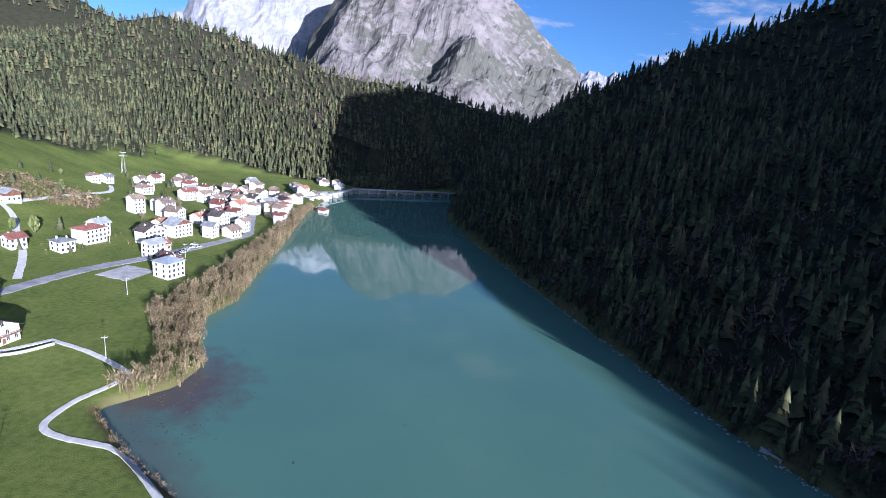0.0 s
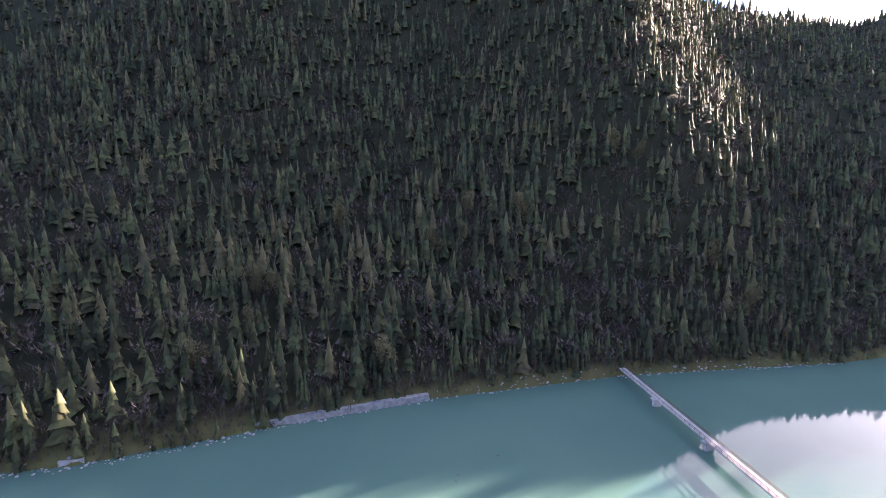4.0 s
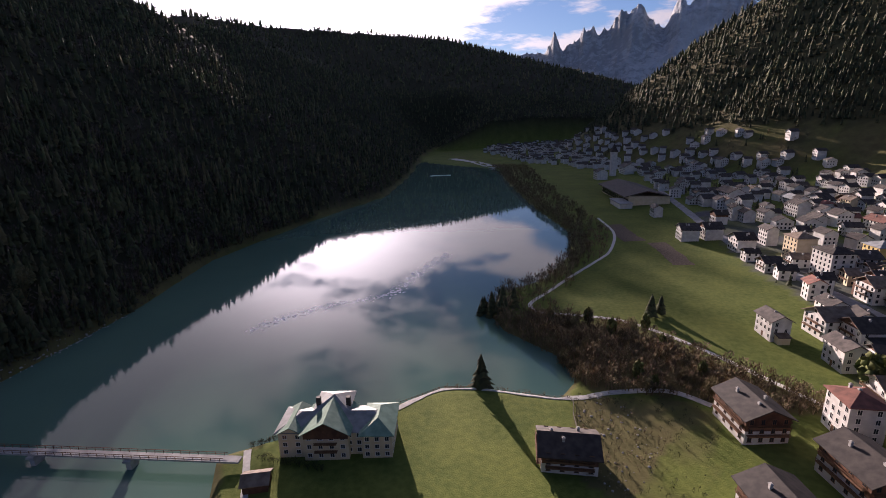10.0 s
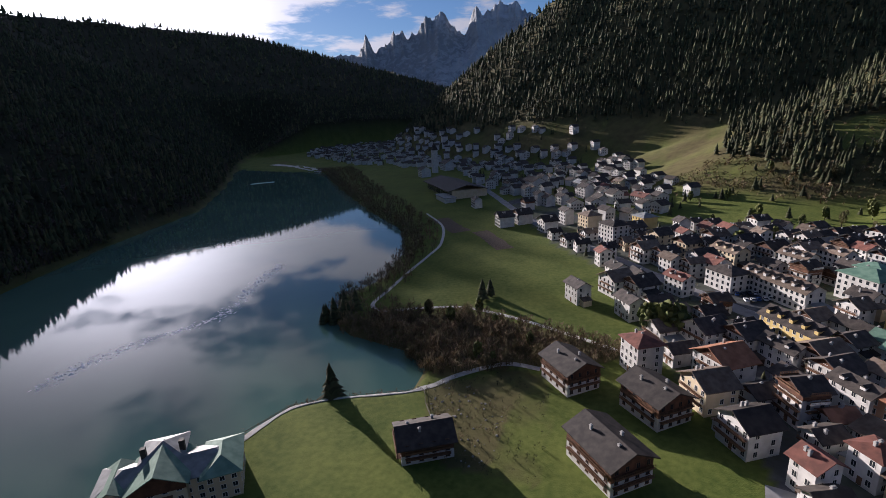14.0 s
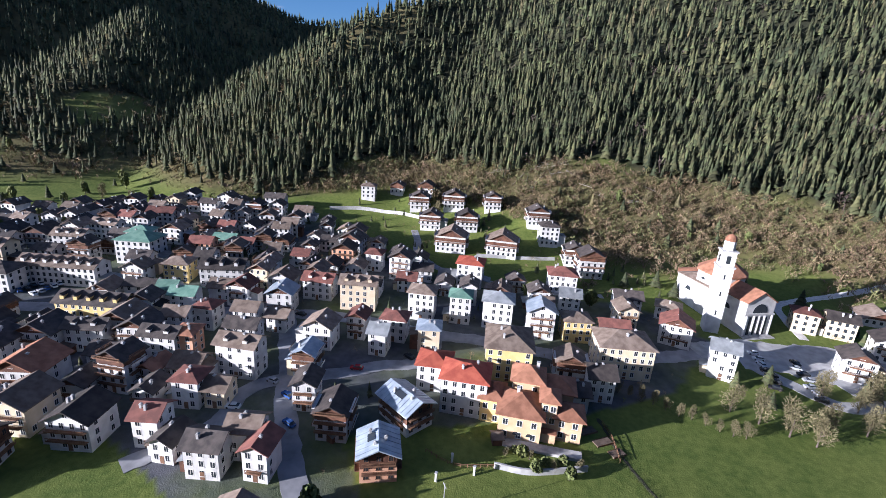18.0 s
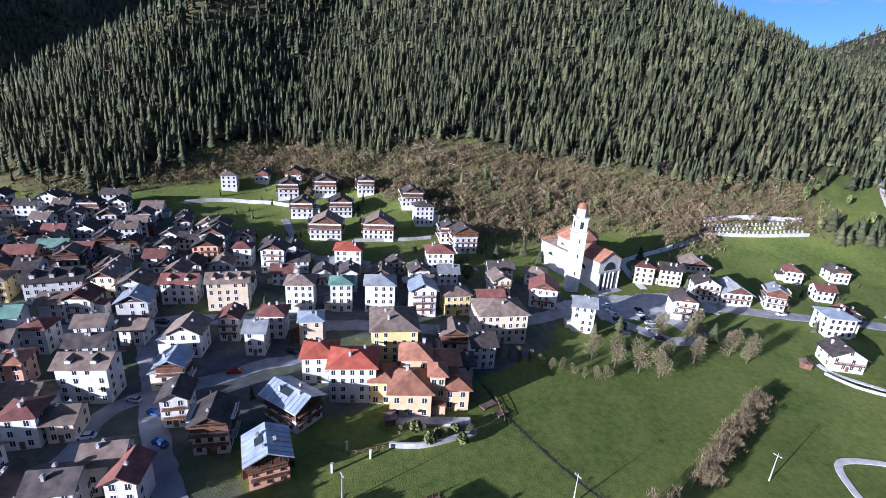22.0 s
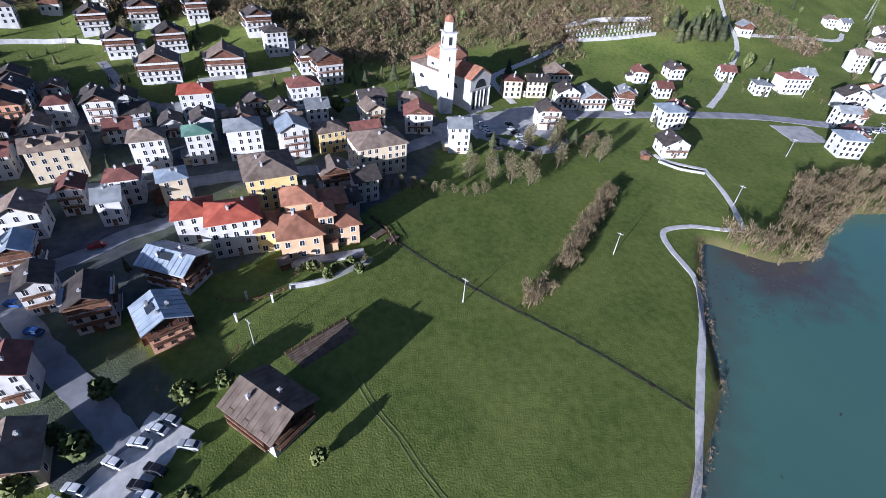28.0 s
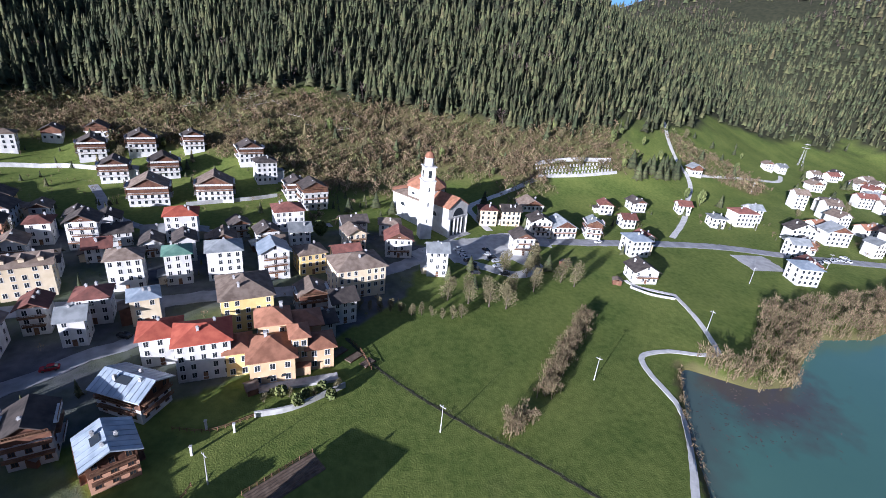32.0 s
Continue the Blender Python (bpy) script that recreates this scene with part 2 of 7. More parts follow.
def to_line(px, py, line):
    """Distance to a line of points, the nearest place along it (in points), and the side (positive: to its left)."""
    best = np.full(px.shape, 1e9)
    along = np.zeros(px.shape)
    side = np.zeros(px.shape)
    for i in range(len(line) - 1):
        ax, ay, bx, by = line[i][0], line[i][1], line[i + 1][0], line[i + 1][1]
        dx, dy = bx - ax, by - ay
        s = np.clip(((px - ax) * dx + (py - ay) * dy) / (dx * dx + dy * dy), 0, 1)
        dist = np.hypot(px - ax - s * dx, py - ay - s * dy)
        near = dist < best - 1e-9
        best = np.where(near, dist, best)
        along = np.where(near, i + s, along)
        side = np.where(near, dx * (py - ay) - dy * (px - ax), side)
    return best, along, side


def inside(px, py, ring):
    """Which points lie inside a closed ring of corners."""
    res = np.zeros(np.shape(px), bool)
    j = len(ring) - 1
    for i in range(len(ring)):
        (xi, yi), (xj, yj) = ring[i][:2], ring[j][:2]
        res ^= ((yi > py) != (yj > py)) & (px < (xj - xi) * (py - yi) / (yj - yi + 1e-9) + xi)
        j = i
    return res


def in_lake(x, y):
    return inside(x, y, SOUTH_SHORE + NORTH_SHORE[::-1])


def crest_height(x, y, crest):
    """Height of the crest over a slope, the nearer stretches counting most."""
    total, weight = np.zeros(np.shape(x)), np.zeros(np.shape(x))
    for i in range(len(crest) - 1):
        for s in (0, .2, .4, .6, .8):
            cx, cy, cz = (crest[i][k] + s * (crest[i + 1][k] - crest[i][k]) for k in range(3))
            w = 1 / (np.hypot(x - cx, y - cy) + 8) ** 3
            total, weight = total + w * cz, weight + w
    return total / weight


def ridge_height(x, y, crests):
    """Height of hills that fall evenly from their crests."""
    hill = np.full(np.shape(x), -500.0)
    for crest in crests:
        for i in range(len(crest) - 1):
            (ax, ay, az, ak), (bx, by, bz, bk) = crest[i], crest[i + 1]
            dx, dy = bx - ax, by - ay
            s = np.clip(((x - ax) * dx + (y - ay) * dy) / (dx * dx + dy * dy), 0, 1)
            dist = np.hypot(x - ax - s * dx, y - ay - s * dy)
            hill = np.maximum(hill, az + s * (bz - az) - (ak + s * (bk - ak)) * dist)
    return hill


def rolling(x, y, seed=0.0):
    """Soft unevenness of the ground, about -1 to 1."""
    a = np.sin(x * .0131 + y * .0217 + seed) + np.sin(x * -.0241 + y * .0117 + 1.7 * seed) + .6 * np.sin(x * .047 + y * .039 + 2.1 + seed)
    b = .5 * np.sin(x * .083 - y * .071 + seed) + .35 * np.sin(x * .151 + y * .127 + 3 * seed)
    return (a + b) / 3.4


def height(x, y):
    """Height of the ground at x, y (arrays); the lake's surface is at 0."""
    x, y = np.asarray(x, float), np.asarray(y, float)
    ds, _, _ = to_line(x, y, SOUTH_SHORE)
    dn, _, _ = to_line(x, y, NORTH_SHORE)
    wet, south = in_lake(x, y), ds < dn
    gorge = wet & ((y > 600 + (x + 124) * .455) | (y < -900 - (x - 300) * .6))
    wet = wet & ~gorge
    dn = np.where(gorge, 6.0, dn)
    # south side: from the shore up to the crest
    dc, ac, sc = to_line(x, y, SOUTH_CREST)
    zc = crest_height(x, y, SOUTH_CREST)
    part = ds / (ds + dc + 1e-6)
    rise = zc * part ** np.interp(y, [-100, 100, 300], [1.0, .95, .85])
    # added bulges that hold the low sun off the slope
    for bx, by, sx, sy, up in SHADE_SPURS:
        rise = rise + up * np.exp(-((x - bx) / sx) ** 2 - ((y - by) / sy) ** 2) * np.clip(ds / 120, 0, 1)
    rise = np.where(sc > 0, zc - .25 * dc, rise)
    far = ridge_height(x, y, [FAR_CREST] + NORTH_CRESTS[3:])
    rise = np.maximum(rise, np.where(y < -600, far * np.clip(ds / 180, 0, 1), far))
    zs = np.maximum(1.5 + rise + rolling(x, y) * np.clip(ds * .05, 0, 9), .8 - .0 * ds) * np.clip(ds / 3, 0, 1) - 2.0 * (1 - np.clip(ds / 3, 0, 1))
    # north side: meadows and the village shelf, then the hills
    flat = 1.6 + .040 * np.minimum(dn, 260) + .015 * np.clip(dn - 260, 0, 400)
    hill = ridge_height(x, y, NORTH_CRESTS)
    hill = hill + rolling(x, y, 1.3) * np.clip((hill - 20) * .08, 0, 10)
    soft = 9.0
    top = np.maximum(flat, hill)
    zn = top + soft * np.log(np.exp((flat - top) / soft) + np.exp((hill - top) / soft)) * 1.0
    edge = np.clip(dn / 5, 0, 1)
    zn = zn * edge - 2.0 * (1 - edge)
    z = np.where(wet, -3.0, np.where(south & ~gorge, zs, zn))
    return z


# ---- ground ----
def noise_node(nt, geo, scale, detail=4):
    t = nt.nodes.new("ShaderNodeTexNoise")
    t.inputs["Scale"].default_value, t.inputs["Detail"].default_value = scale, detail
    nt.links.new(geo.outputs["Position"], t.inputs["Vector"])
    return t


def ground_material():
    """Meadow, forest floor, brown brush and gravel, told apart by a colour layer of the mesh (kind of cover)."""
    m = bpy.data.materials.new("ground_cover")
    m.use_nodes = True
    nt = m.node_tree
    b = nt.nodes["Principled BSDF"]
    b.inputs["Roughness"].default_value = .95
    b.inputs["Specular IOR Level"].default_value = .1
    geo = nt.nodes.new("ShaderNodeNewGeometry")
    lay = nt.nodes.new("ShaderNodeAttribute")
    lay.attribute_name = "cover"
    sep = nt.nodes.new("ShaderNodeSeparateColor")
    nt.links.new(lay.outputs["Color"], sep.inputs[0])

    def two(c1, c2, scale):
        t = noise_node(nt, geo, scale, 6)
        r = nt.nodes.new("ShaderNodeValToRGB")
        r.color_ramp.elements[0].position, r.color_ramp.elements[1].position = .32, .68
        r.color_ramp.elements[0].color, r.color_ramp.elements[1].color = rgb(c1), rgb(c2)
        nt.links.new(t.outputs["Fac"], r.inputs["Fac"])
        return r.outputs["Color"]

    patch = two((.072, .106, .021), (.160, .181, .042), .05)
    tufts = two((.058, .088, .017), (.168, .190, .046), .55)
    half = nt.nodes.new("ShaderNodeValue")
    half.outputs[0].default_value = .45
    dirt = two((.024, .026, .015), (.042, .042, .023), .08)
    brush = two((.100, .084, .038), (.150, .128, .056), .12)
    paved = two((.062, .064, .074), (.115, .116, .128), .3)

    def mix(a, c, fac):
        n = nt.nodes.new("ShaderNodeMix")
        n.data_type = "RGBA"
        nt.links.new(fac, n.inputs["Factor"])
        nt.links.new(a, n.inputs["A"])
        nt.links.new(c, n.inputs["B"])
        return n.outputs["Result"]

    grass = mix(patch, tufts, half.outputs[0])
    col = mix(mix(mix(grass, dirt, sep.outputs[0]), brush, sep.outputs[1]), paved, sep.outputs[2])
    nt.links.new(col, b.inputs["Base Color"])
    bt = noise_node(nt, geo, 2.5, 6)
    bp = nt.nodes.new("ShaderNodeBump")
    bp.inputs["Strength"].default_value, bp.inputs["Distance"].default_value = .45, .3
    nt.links.new(bt.outputs["Fac"], bp.inputs["Height"])
    nt.links.new(bp.outputs["Normal"], b.inputs["Normal"])
    return m


def hill_height(x, y):
    """How far the hills stand over the valley's shelf."""
    dn, _, _ = to_line(x, y, NORTH_SHORE)
    ds, _, _ = to_line(x, y, SOUTH_SHORE)
    return height(x, y) - (1.6 + .040 * np.minimum(dn, 260) + .015 * np.clip(dn - 260, 0, 400)), dn < ds


VILLAGE = [(-208, 40), (-206, -60), (-262, -165), (-258, -215), (-215, -285), (-150, -330), (-60, -480), (-45, -470), (-62, -300), (-85, -215), (-66, -165),
           (-72, -100), (-50, -40), (-66, -28), (-92, -48), (-108, -18), (-124, 12), (-146, 40), (-190, 60)]
MEADOW_TOP = [(-335, -455), (-400, -425), (-370, -385), (-310, -405)]
MEADOW_LOW = [(-140, -345), (-185, -385), (-225, -370), (-235, -325), (-200, -295), (-160, -312)]
RUBBLE = [(15, -143), (4, -147), (-14, -128), (-4, -100), (7, -103)]
HOLLOW = [(-62, -156), (-27, -185), (0, -203), (38, -204), (58, -192), (27, -173), (17, -158), (10, -149), (-26, -153), (-44, -150)]
ROUGH = [(15, -143), (-16, -151), (-27, -146), (-24, -118), (-16, -94), (7, -103)]
SCAR = [(-330, 300), (-285, 292), (-250, 330), (-262, 360), (-300, 352)]
MEADOW_FAR = [(-30, -730), (-110, -660), (-150, -620), (-110, -575), (-20, -660)]


def cover(x, y):
    """Shares of forest floor, brown brush and paved ground."""
    x, y = np.asarray(x, float), np.asarray(y, float)
    ds, _, _ = to_line(x, y, SOUTH_SHORE)
    dn, _, _ = to_line(x, y, NORTH_SHORE)
    rise, north = hill_height(x, y)
    south = ~(north | in_lake(x, y))
    rag = rolling(x * 2.3, y * 2.3, 2.0)
    low = np.interp(y, [-1000, -820, -600, -480, -420, -340, -280, -190, -150, 0, 150, 240, 330, 420, 520, 700], [40, 62, 48, 24, 22, 12, 7, 9, 24, 34, 25, 28, 32, 28, 14, 12])
    wood = np.clip((rise + 9 * rag - low) / 6, 0, 1)
    open_land = inside(x, y, MEADOW_TOP) | inside(x, y, MEADOW_LOW) | inside(x, y, MEADOW_FAR)
    wood = np.where(open_land, 0, wood)
    wood = np.where(south, np.clip((ds - 2) / 3, 0, 1), np.where(north, wood, 0))
    wood = np.where((y > 640) & (~in_lake(x, y) | (y > 625 + (x + 124) * .455)), 1, wood)
    brush = np.clip((rise - np.where((y > 10) & (y < 70) & (x < -214), .5, np.where((y > -10) & (y < 165), 3.0, 9.0)) + 4 * rag) / 5, 0, 1) * np.clip((low + 10 - rise) / 8, 0, 1) * np.clip((y + 215) / 40, 0, 1) * np.clip((255 - y) / 30, 0, 1)
    west = np.clip((rise - 5) / 6, 0, 1) * (y < -190) * np.clip(.75 + .6 * rolling(x * 3, y * 3, 5.0), 0, 1)
    brush = np.where(north, np.maximum(brush, west), np.clip(1 - ds / 14, 0, 1) * south)
    brush = np.maximum(brush, np.where(north & (dn < 5), .8, 0))
    brush = np.where(inside(x, y, MEADOW_TOP) | inside(x, y, MEADOW_LOW), brush * .35, brush)
    brush = np.maximum(brush, np.where(inside(x, y, RUBBLE), .85, 0))
    brush = np.maximum(brush, np.where(inside(x, y, HOLLOW), .95, 0))
    brush = np.maximum(brush, np.where(inside(x, y, ROUGH), np.clip(.4 + .8 * rolling(x * 6, y * 6, 2.0), 0, .9), 0))
    brush = np.maximum(brush, np.where(inside(x, y, SCAR), np.clip(.6 + .6 * rolling(x * 5, y * 5, 1.0), 0, 1), 0))
    paved = np.where(inside(x, y, VILLAGE), np.clip(.72 + .5 * rolling(x * 4, y * 4, 7.0), 0, 1), 0) * (rise < 8)
    return wood, brush, paved


def build_ground():
    az = np.radians(np.arange(0, 360, .75))
    rings = np.concatenate([np.linspace(6, 60, 14), 60 * (4600 / 60) ** np.linspace(.008, 1, 250)])
    A, D = np.meshgrid(az, rings)
    x, y = (D * np.sin(A)).ravel(), (D * np.cos(A)).ravel()
    x, y = np.append(x, 0), np.append(y, 0)
    z = height(x, y)
    n = len(az)
    faces = []
    for i in range(len(rings) - 1):
        a = i * n
        faces += [(a + j, a + (j + 1) % n, a + n + (j + 1) % n, a + n + j) for j in range(n)]
    c = len(x) - 1
    faces += [((j + 1) % n, j, c) for j in range(n)]
    me = bpy.data.meshes.new("ground")
    me.from_pydata(np.stack([x, y, z], 1).tolist(), [], faces)
    me.polygons.foreach_set("use_smooth", [True] * len(me.polygons))
    me.flip_normals()
    w, br, pv = cover(x, y)
    lay = me.attributes.new("cover", "FLOAT_COLOR", "POINT")
    lay.data.foreach_set("color", np.stack([w, br, pv, np.ones_like(w)], 1).astype(np.float32).ravel())
    me.materials.append(ground_material())
    return tagged(new("ground", me), "valley ground of green meadow, forest floor and brown brush", "ground", kind="structure")


build_ground()
lake = mesh_object("water", [(-700, -2600, 0), (1200, -2600, 0), (1200, 1200, 0), (-700, 1200, 0)], [(0, 1, 2, 3)], M_WATER)
tagged(lake, "calm turquoise mountain lake mirroring hills and sky", "lake", kind="structure")


# ---- forests ----
def conifer_template(tiers=4, sides=8, seed=1):
    """A spruce of height 1: jagged drooping skirts on a thin stem."""
    rnd = random.Random(seed)
    v, t = [], []
    for k in range(tiers):
        z0 = .10 + .72 * k / tiers
        z1 = min(1.0, z0 + .95 / tiers + .12)
        r = .155 * (1 - .80 * k / tiers)
        base = len(v)
        for j in range(sides):
            a = 2 * math.pi * (j + .5 * (k % 2)) / sides
            rr = 1.15 * r * (1.0 if j % 2 else .62) * rnd.uniform(.8, 1.2)
            v.append((rr * math.cos(a), rr * math.sin(a), z0 - (.03 if j % 2 else -.02) + rnd.uniform(-.015, .015)))
        v.append((0, 0, z1))
        t += [(base + j, base + (j + 1) % sides, base + sides) for j in range(sides)]
    return np.array(v), np.array(t)


def twig_template(blades=16, seed=2, thick=1.0):
    """A leafless shrub of height 1: a few stems and many short twigs that fill an uneven round crown."""
    rnd = random.Random(seed)
    v, t = [], []

    def sliver(p, q, w):
        side = Vector((q[1] - p[1], p[0] - q[0], 0))
        if side.length < 1e-4:
            side = Vector((1, 0, 0))
        side = (side.normalized() + Vector((0, 0, rnd.uniform(-.6, .6)))) * w
        k = len(v)
        v.extend([(p[0] - side.x, p[1] - side.y, p[2] - side.z), (p[0] + side.x, p[1] + side.y, p[2] + side.z), q])
        t.append((k, k + 1, k + 2))

    lobes = [(rnd.uniform(-.14, .14), rnd.uniform(-.14, .14), rnd.uniform(.45, .72), rnd.uniform(.2, .32)) for _ in range(4)]
    stems = max(3, blades // 4)
    for i in range(stems):
        cx, cy, cz, r = lobes[i % 4]
        sliver((rnd.uniform(-.03, .03), rnd.uniform(-.03, .03), 0), (cx + rnd.uniform(-r, r) * .8, cy + rnd.uniform(-r, r) * .8, cz + rnd.uniform(-.1, .26)), .013 * thick)
    for i in range(2 * blades - stems):
        cx, cy, cz, r = rnd.choice(lobes)
        a, b = rnd.uniform(0, 2 * math.pi), rnd.uniform(-.75, 1.0)
        rad = r * rnd.uniform(.35, .95)
        flat = math.sqrt(max(0.0, 1 - b * b))
        p = (cx + rad * flat * math.cos(a), cy + rad * flat * math.sin(a), max(.05, cz + rad * b * 1.1))
        long = rnd.uniform(.10, .24)
        turn = a + rnd.uniform(-.9, .9)
        q = (p[0] + long * .55 * math.cos(turn), p[1] + long * .55 * math.sin(turn), min(1.0, p[2] + long * rnd.uniform(.35, 1.0)))
        sliver(p, q, rnd.uniform(.014, .032) * thick)
    return np.array(v), np.array(t)


def scatter_mesh(name, template, x, y, z, h, wide, mat, seed=3):
    rs = np.random.RandomState(seed)
    V, T = template
    n = len(x)
    a = rs.uniform(0, 2 * np.pi, n)
    c, s = np.cos(a)[:, None], np.sin(a)[:, None]
    w = (h * wide)[:, None]
    lean = rs.normal(0, .025, (n, 2))
    zz = V[None, :, 2] * h[:, None]
    px = x[:, None] + (V[None, :, 0] * c - V[None, :, 1] * s) * w + lean[:, :1] * zz
    py = y[:, None] + (V[None, :, 0] * s + V[None, :, 1] * c) * w + lean[:, 1:] * zz
    pz = z[:, None] + zz
    verts = np.stack([px, py, pz], -1).reshape(-1, 3)
    tris = (T[None] + (np.arange(n) * len(V))[:, None, None]).reshape(-1, 3)
    return new(name, fast_mesh(name, verts, tris, mat))


def forest_points(x0, x1, y0, y1, step, seed):
    rs = np.random.RandomState(seed)
    gx, gy = np.meshgrid(np.arange(x0, x1, step), np.arange(y0, y1, step))
    x = gx.ravel() + rs.uniform(-.5, .5, gx.size) * step
    y = gy.ravel() + rs.uniform(-.5, .5, gx.size) * step
    return x, y, rs


def build_forests():
    for part, (step, near, far) in enumerate([(4.9, 0, 480), (7.4, 480, 900), (10.2, 900, 1900), (27.0, 1900, 3300)]):
        x, y, rs = forest_points(-1900 if part < 3 else -2300, 1300 if part < 3 else 2400, -1900 if part < 3 else -3300, 1300 if part < 3 else 2300, step, 11 + part)
        D = np.hypot(x, y)
        keep = (D >= near) & (D < far)
        x, y, D = x[keep], y[keep], D[keep]
        w, br, pv = cover(x, y)
        keep = rs.uniform(0, 1, len(x)) < np.where(w > .97, 1, w * .5)
        x, y, D = x[keep], y[keep], D[keep]
        z = height(x, y)
        h = (6.5 + 14 * rs.beta(1.6, 1.6, len(x))) * (1 + .15 * rolling(x, y, 4)) * (1.0, 1.0, 1.05, 1.7)[part]
        shade = ~hill_height(x, y)[1]
        pick = rs.uniform(0, 1, len(x)) + .12 * rolling(x * 1.7, y * 1.7, 3)
        larch = pick < np.where(shade, .055, -.02)
        bare = ~larch & (pick > np.where(shade, .60, np.where(y < -150, 1.2, .985)))
        for nm, sel, mat, lab in (("conifer_forest", ~larch & ~bare, M_CONIFER, "dense dark green spruce forest on the mountain slopes"), ("larch_forest", larch, M_LARCH, "scattered golden autumn larches among the spruces"),
                                  ("leafless_forest", bare, M_BARE, "leafless brown broadleaf trees between the spruces")):
            shape = twig_template((14, 8, 7, 6)[part], 77 + part, (1.6, 2.0, 2.4, 2.8)[part]) if nm == "leafless_forest" else conifer_template((6, 4, 3, 2)[part], (7, 6, 5, 5)[part], 5 + part)
            wide = rs.uniform(.78, 1.40, sel.sum()) * (1.1 if nm == "leafless_forest" else (1.0, 1.1, 1.65, 1.7)[part])
            ob = scatter_mesh(nm, shape, x[sel], y[sel], z[sel] - .5, h[sel] * (.72 if nm == "leafless_forest" else 1), wide, mat, 7 + part)
            tagged(ob, lab, "forest", kind="stuff")


build_forests()


# ---- building materials ----
M_WALL = {
    "W": material("white_plaster", (.47, .455, .43), (.62, .605, .575), .35, .9, spread=.10, bump=.15, bump_scale=4),
    "C": material("cream_plaster", (.54, .44, .29), (.63, .53, .37), .35, .9, spread=.08, bump=.15, bump_scale=4),
    "A": material("apricot_plaster", (.50, .335, .185), (.58, .41, .245), .35, .9, spread=.06, bump=.15, bump_scale=4),
    "Y": material("yellow_plaster", (.55, .40, .15), (.65, .50, .21), .35, .9, spread=.06, bump=.15, bump_scale=4),
    "P": material("salmon_plaster", (.58, .30, .18), (.68, .40, .25), .35, .9, spread=.08, bump=.15, bump_scale=4),
    "T": material("dark_timber", (.075, .035, .022), (.15, .07, .04), .5, .8, spread=.15, bump=.3, bump_scale=6),
}
M_ROOF = {
    "D": material("dark_slate_roof", (.036, .030, .027), (.078, .064, .055), .5, .75, spread=.35, bump=.5, bump_scale=3),
    "B": material("brown_tile_roof", (.13, .095, .07), (.22, .17, .13), .5, .85, spread=.3, bump=.5, bump_scale=3),
    "R": material("red_tile_roof", (.120, .052, .040), (.20, .082, .060), .5, .8, spread=.35, bump=.5, bump_scale=3),
    "S": material("scarlet_tile_roof", (.27, .060, .036), (.37, .098, .055), .5, .8, spread=.15, bump=.5, bump_scale=3),
    "O": material("terracotta_roof", (.215, .098, .055), (.33, .155, .09), .5, .85, spread=.2, bump=.5, bump_scale=3),
    "G": material("grey_sheet_roof", (.17, .18, .18), (.27, .28, .28), .4, .6, spread=.3, bump=.3, bump_scale=3),
    "V": material("green_copper_roof", (.10, .19, .14), (.17, .28, .21), .4, .6, spread=.2, bump=.3, bump_scale=3),
    "L": material("pale_metal_roof", (.24, .28, .32), (.36, .40, .44), .4, .4, metal=.25, spread=.2, bump=.2, bump_scale=3),
}
M_FRAME = material("window_frame_white", (.60, .58, .55), (.72, .70, .66), 1.0, .6, bump=0)
M_WOOD = material("brown_wood", (.10, .05, .03), (.20, .11, .06), .8, .8, spread=.2, bump=.3)
M_STONE = material("grey_stone", (.26, .25, .235), (.40, .385, .36), .6, .9, spread=.15, bump=.6, bump_scale=3)
M_CONCRETE = material("concrete", (.32, .31, .295), (.46, .45, .43), .4, .9, spread=.1, bump=.3, bump_scale=4)
M_GRAVEL = material("pale_gravel", (.46, .445, .41), (.60, .58, .54), .7, .95, bump=.4, bump_scale=5)
M_ASPHALT = material("asphalt", (.20, .198, .205), (.30, .298, .305), .25, .9, bump=.3, bump_scale=6)


def glass_material():
    m = bpy.data.materials.new("window_glass")
    m.use_nodes = True
    b = m.node_tree.nodes["Principled BSDF"]
    b.inputs["Base Color"].default_value = (.03, .035, .04, 1)
    b.inputs["Roughness"].default_value = .12
    b.inputs["Specular IOR Level"].default_value = .6
    return m


M_GLASS = glass_material()
RND = random.Random(21)


def box_data(boxes):
    """Corners and faces of boxes (x0, y0, z0, x1, y1, z1)."""
    v, f = [], []
    for x0, y0, z0, x1, y1, z1 in boxes:
        k = len(v)
        v += [(x0, y0, z0), (x1, y0, z0), (x1, y1, z0), (x0, y1, z0), (x0, y0, z1), (x1, y0, z1), (x1, y1, z1), (x0, y1, z1)]
        f += [(k, k + 3, k + 2, k + 1), (k + 4, k + 5, k + 6, k + 7), (k, k + 1, k + 5, k + 4), (k + 1, k + 2, k + 6, k + 5), (k + 2, k + 3, k + 7, k + 6), (k + 3, k, k + 4, k + 7)]
    return v, f


def part(name, data, mat, parent, label=""):
    """One mesh object under a thing or a part; data: corners and faces, or a ready mesh."""
    if isinstance(data, bpy.types.Mesh):
        ob = new(name, data)
        ob.parent = parent
    else:
        ob = mesh_object(name, data[0], data[1], mat, parent)
    if label:
        ob["label"] = label
    return ob


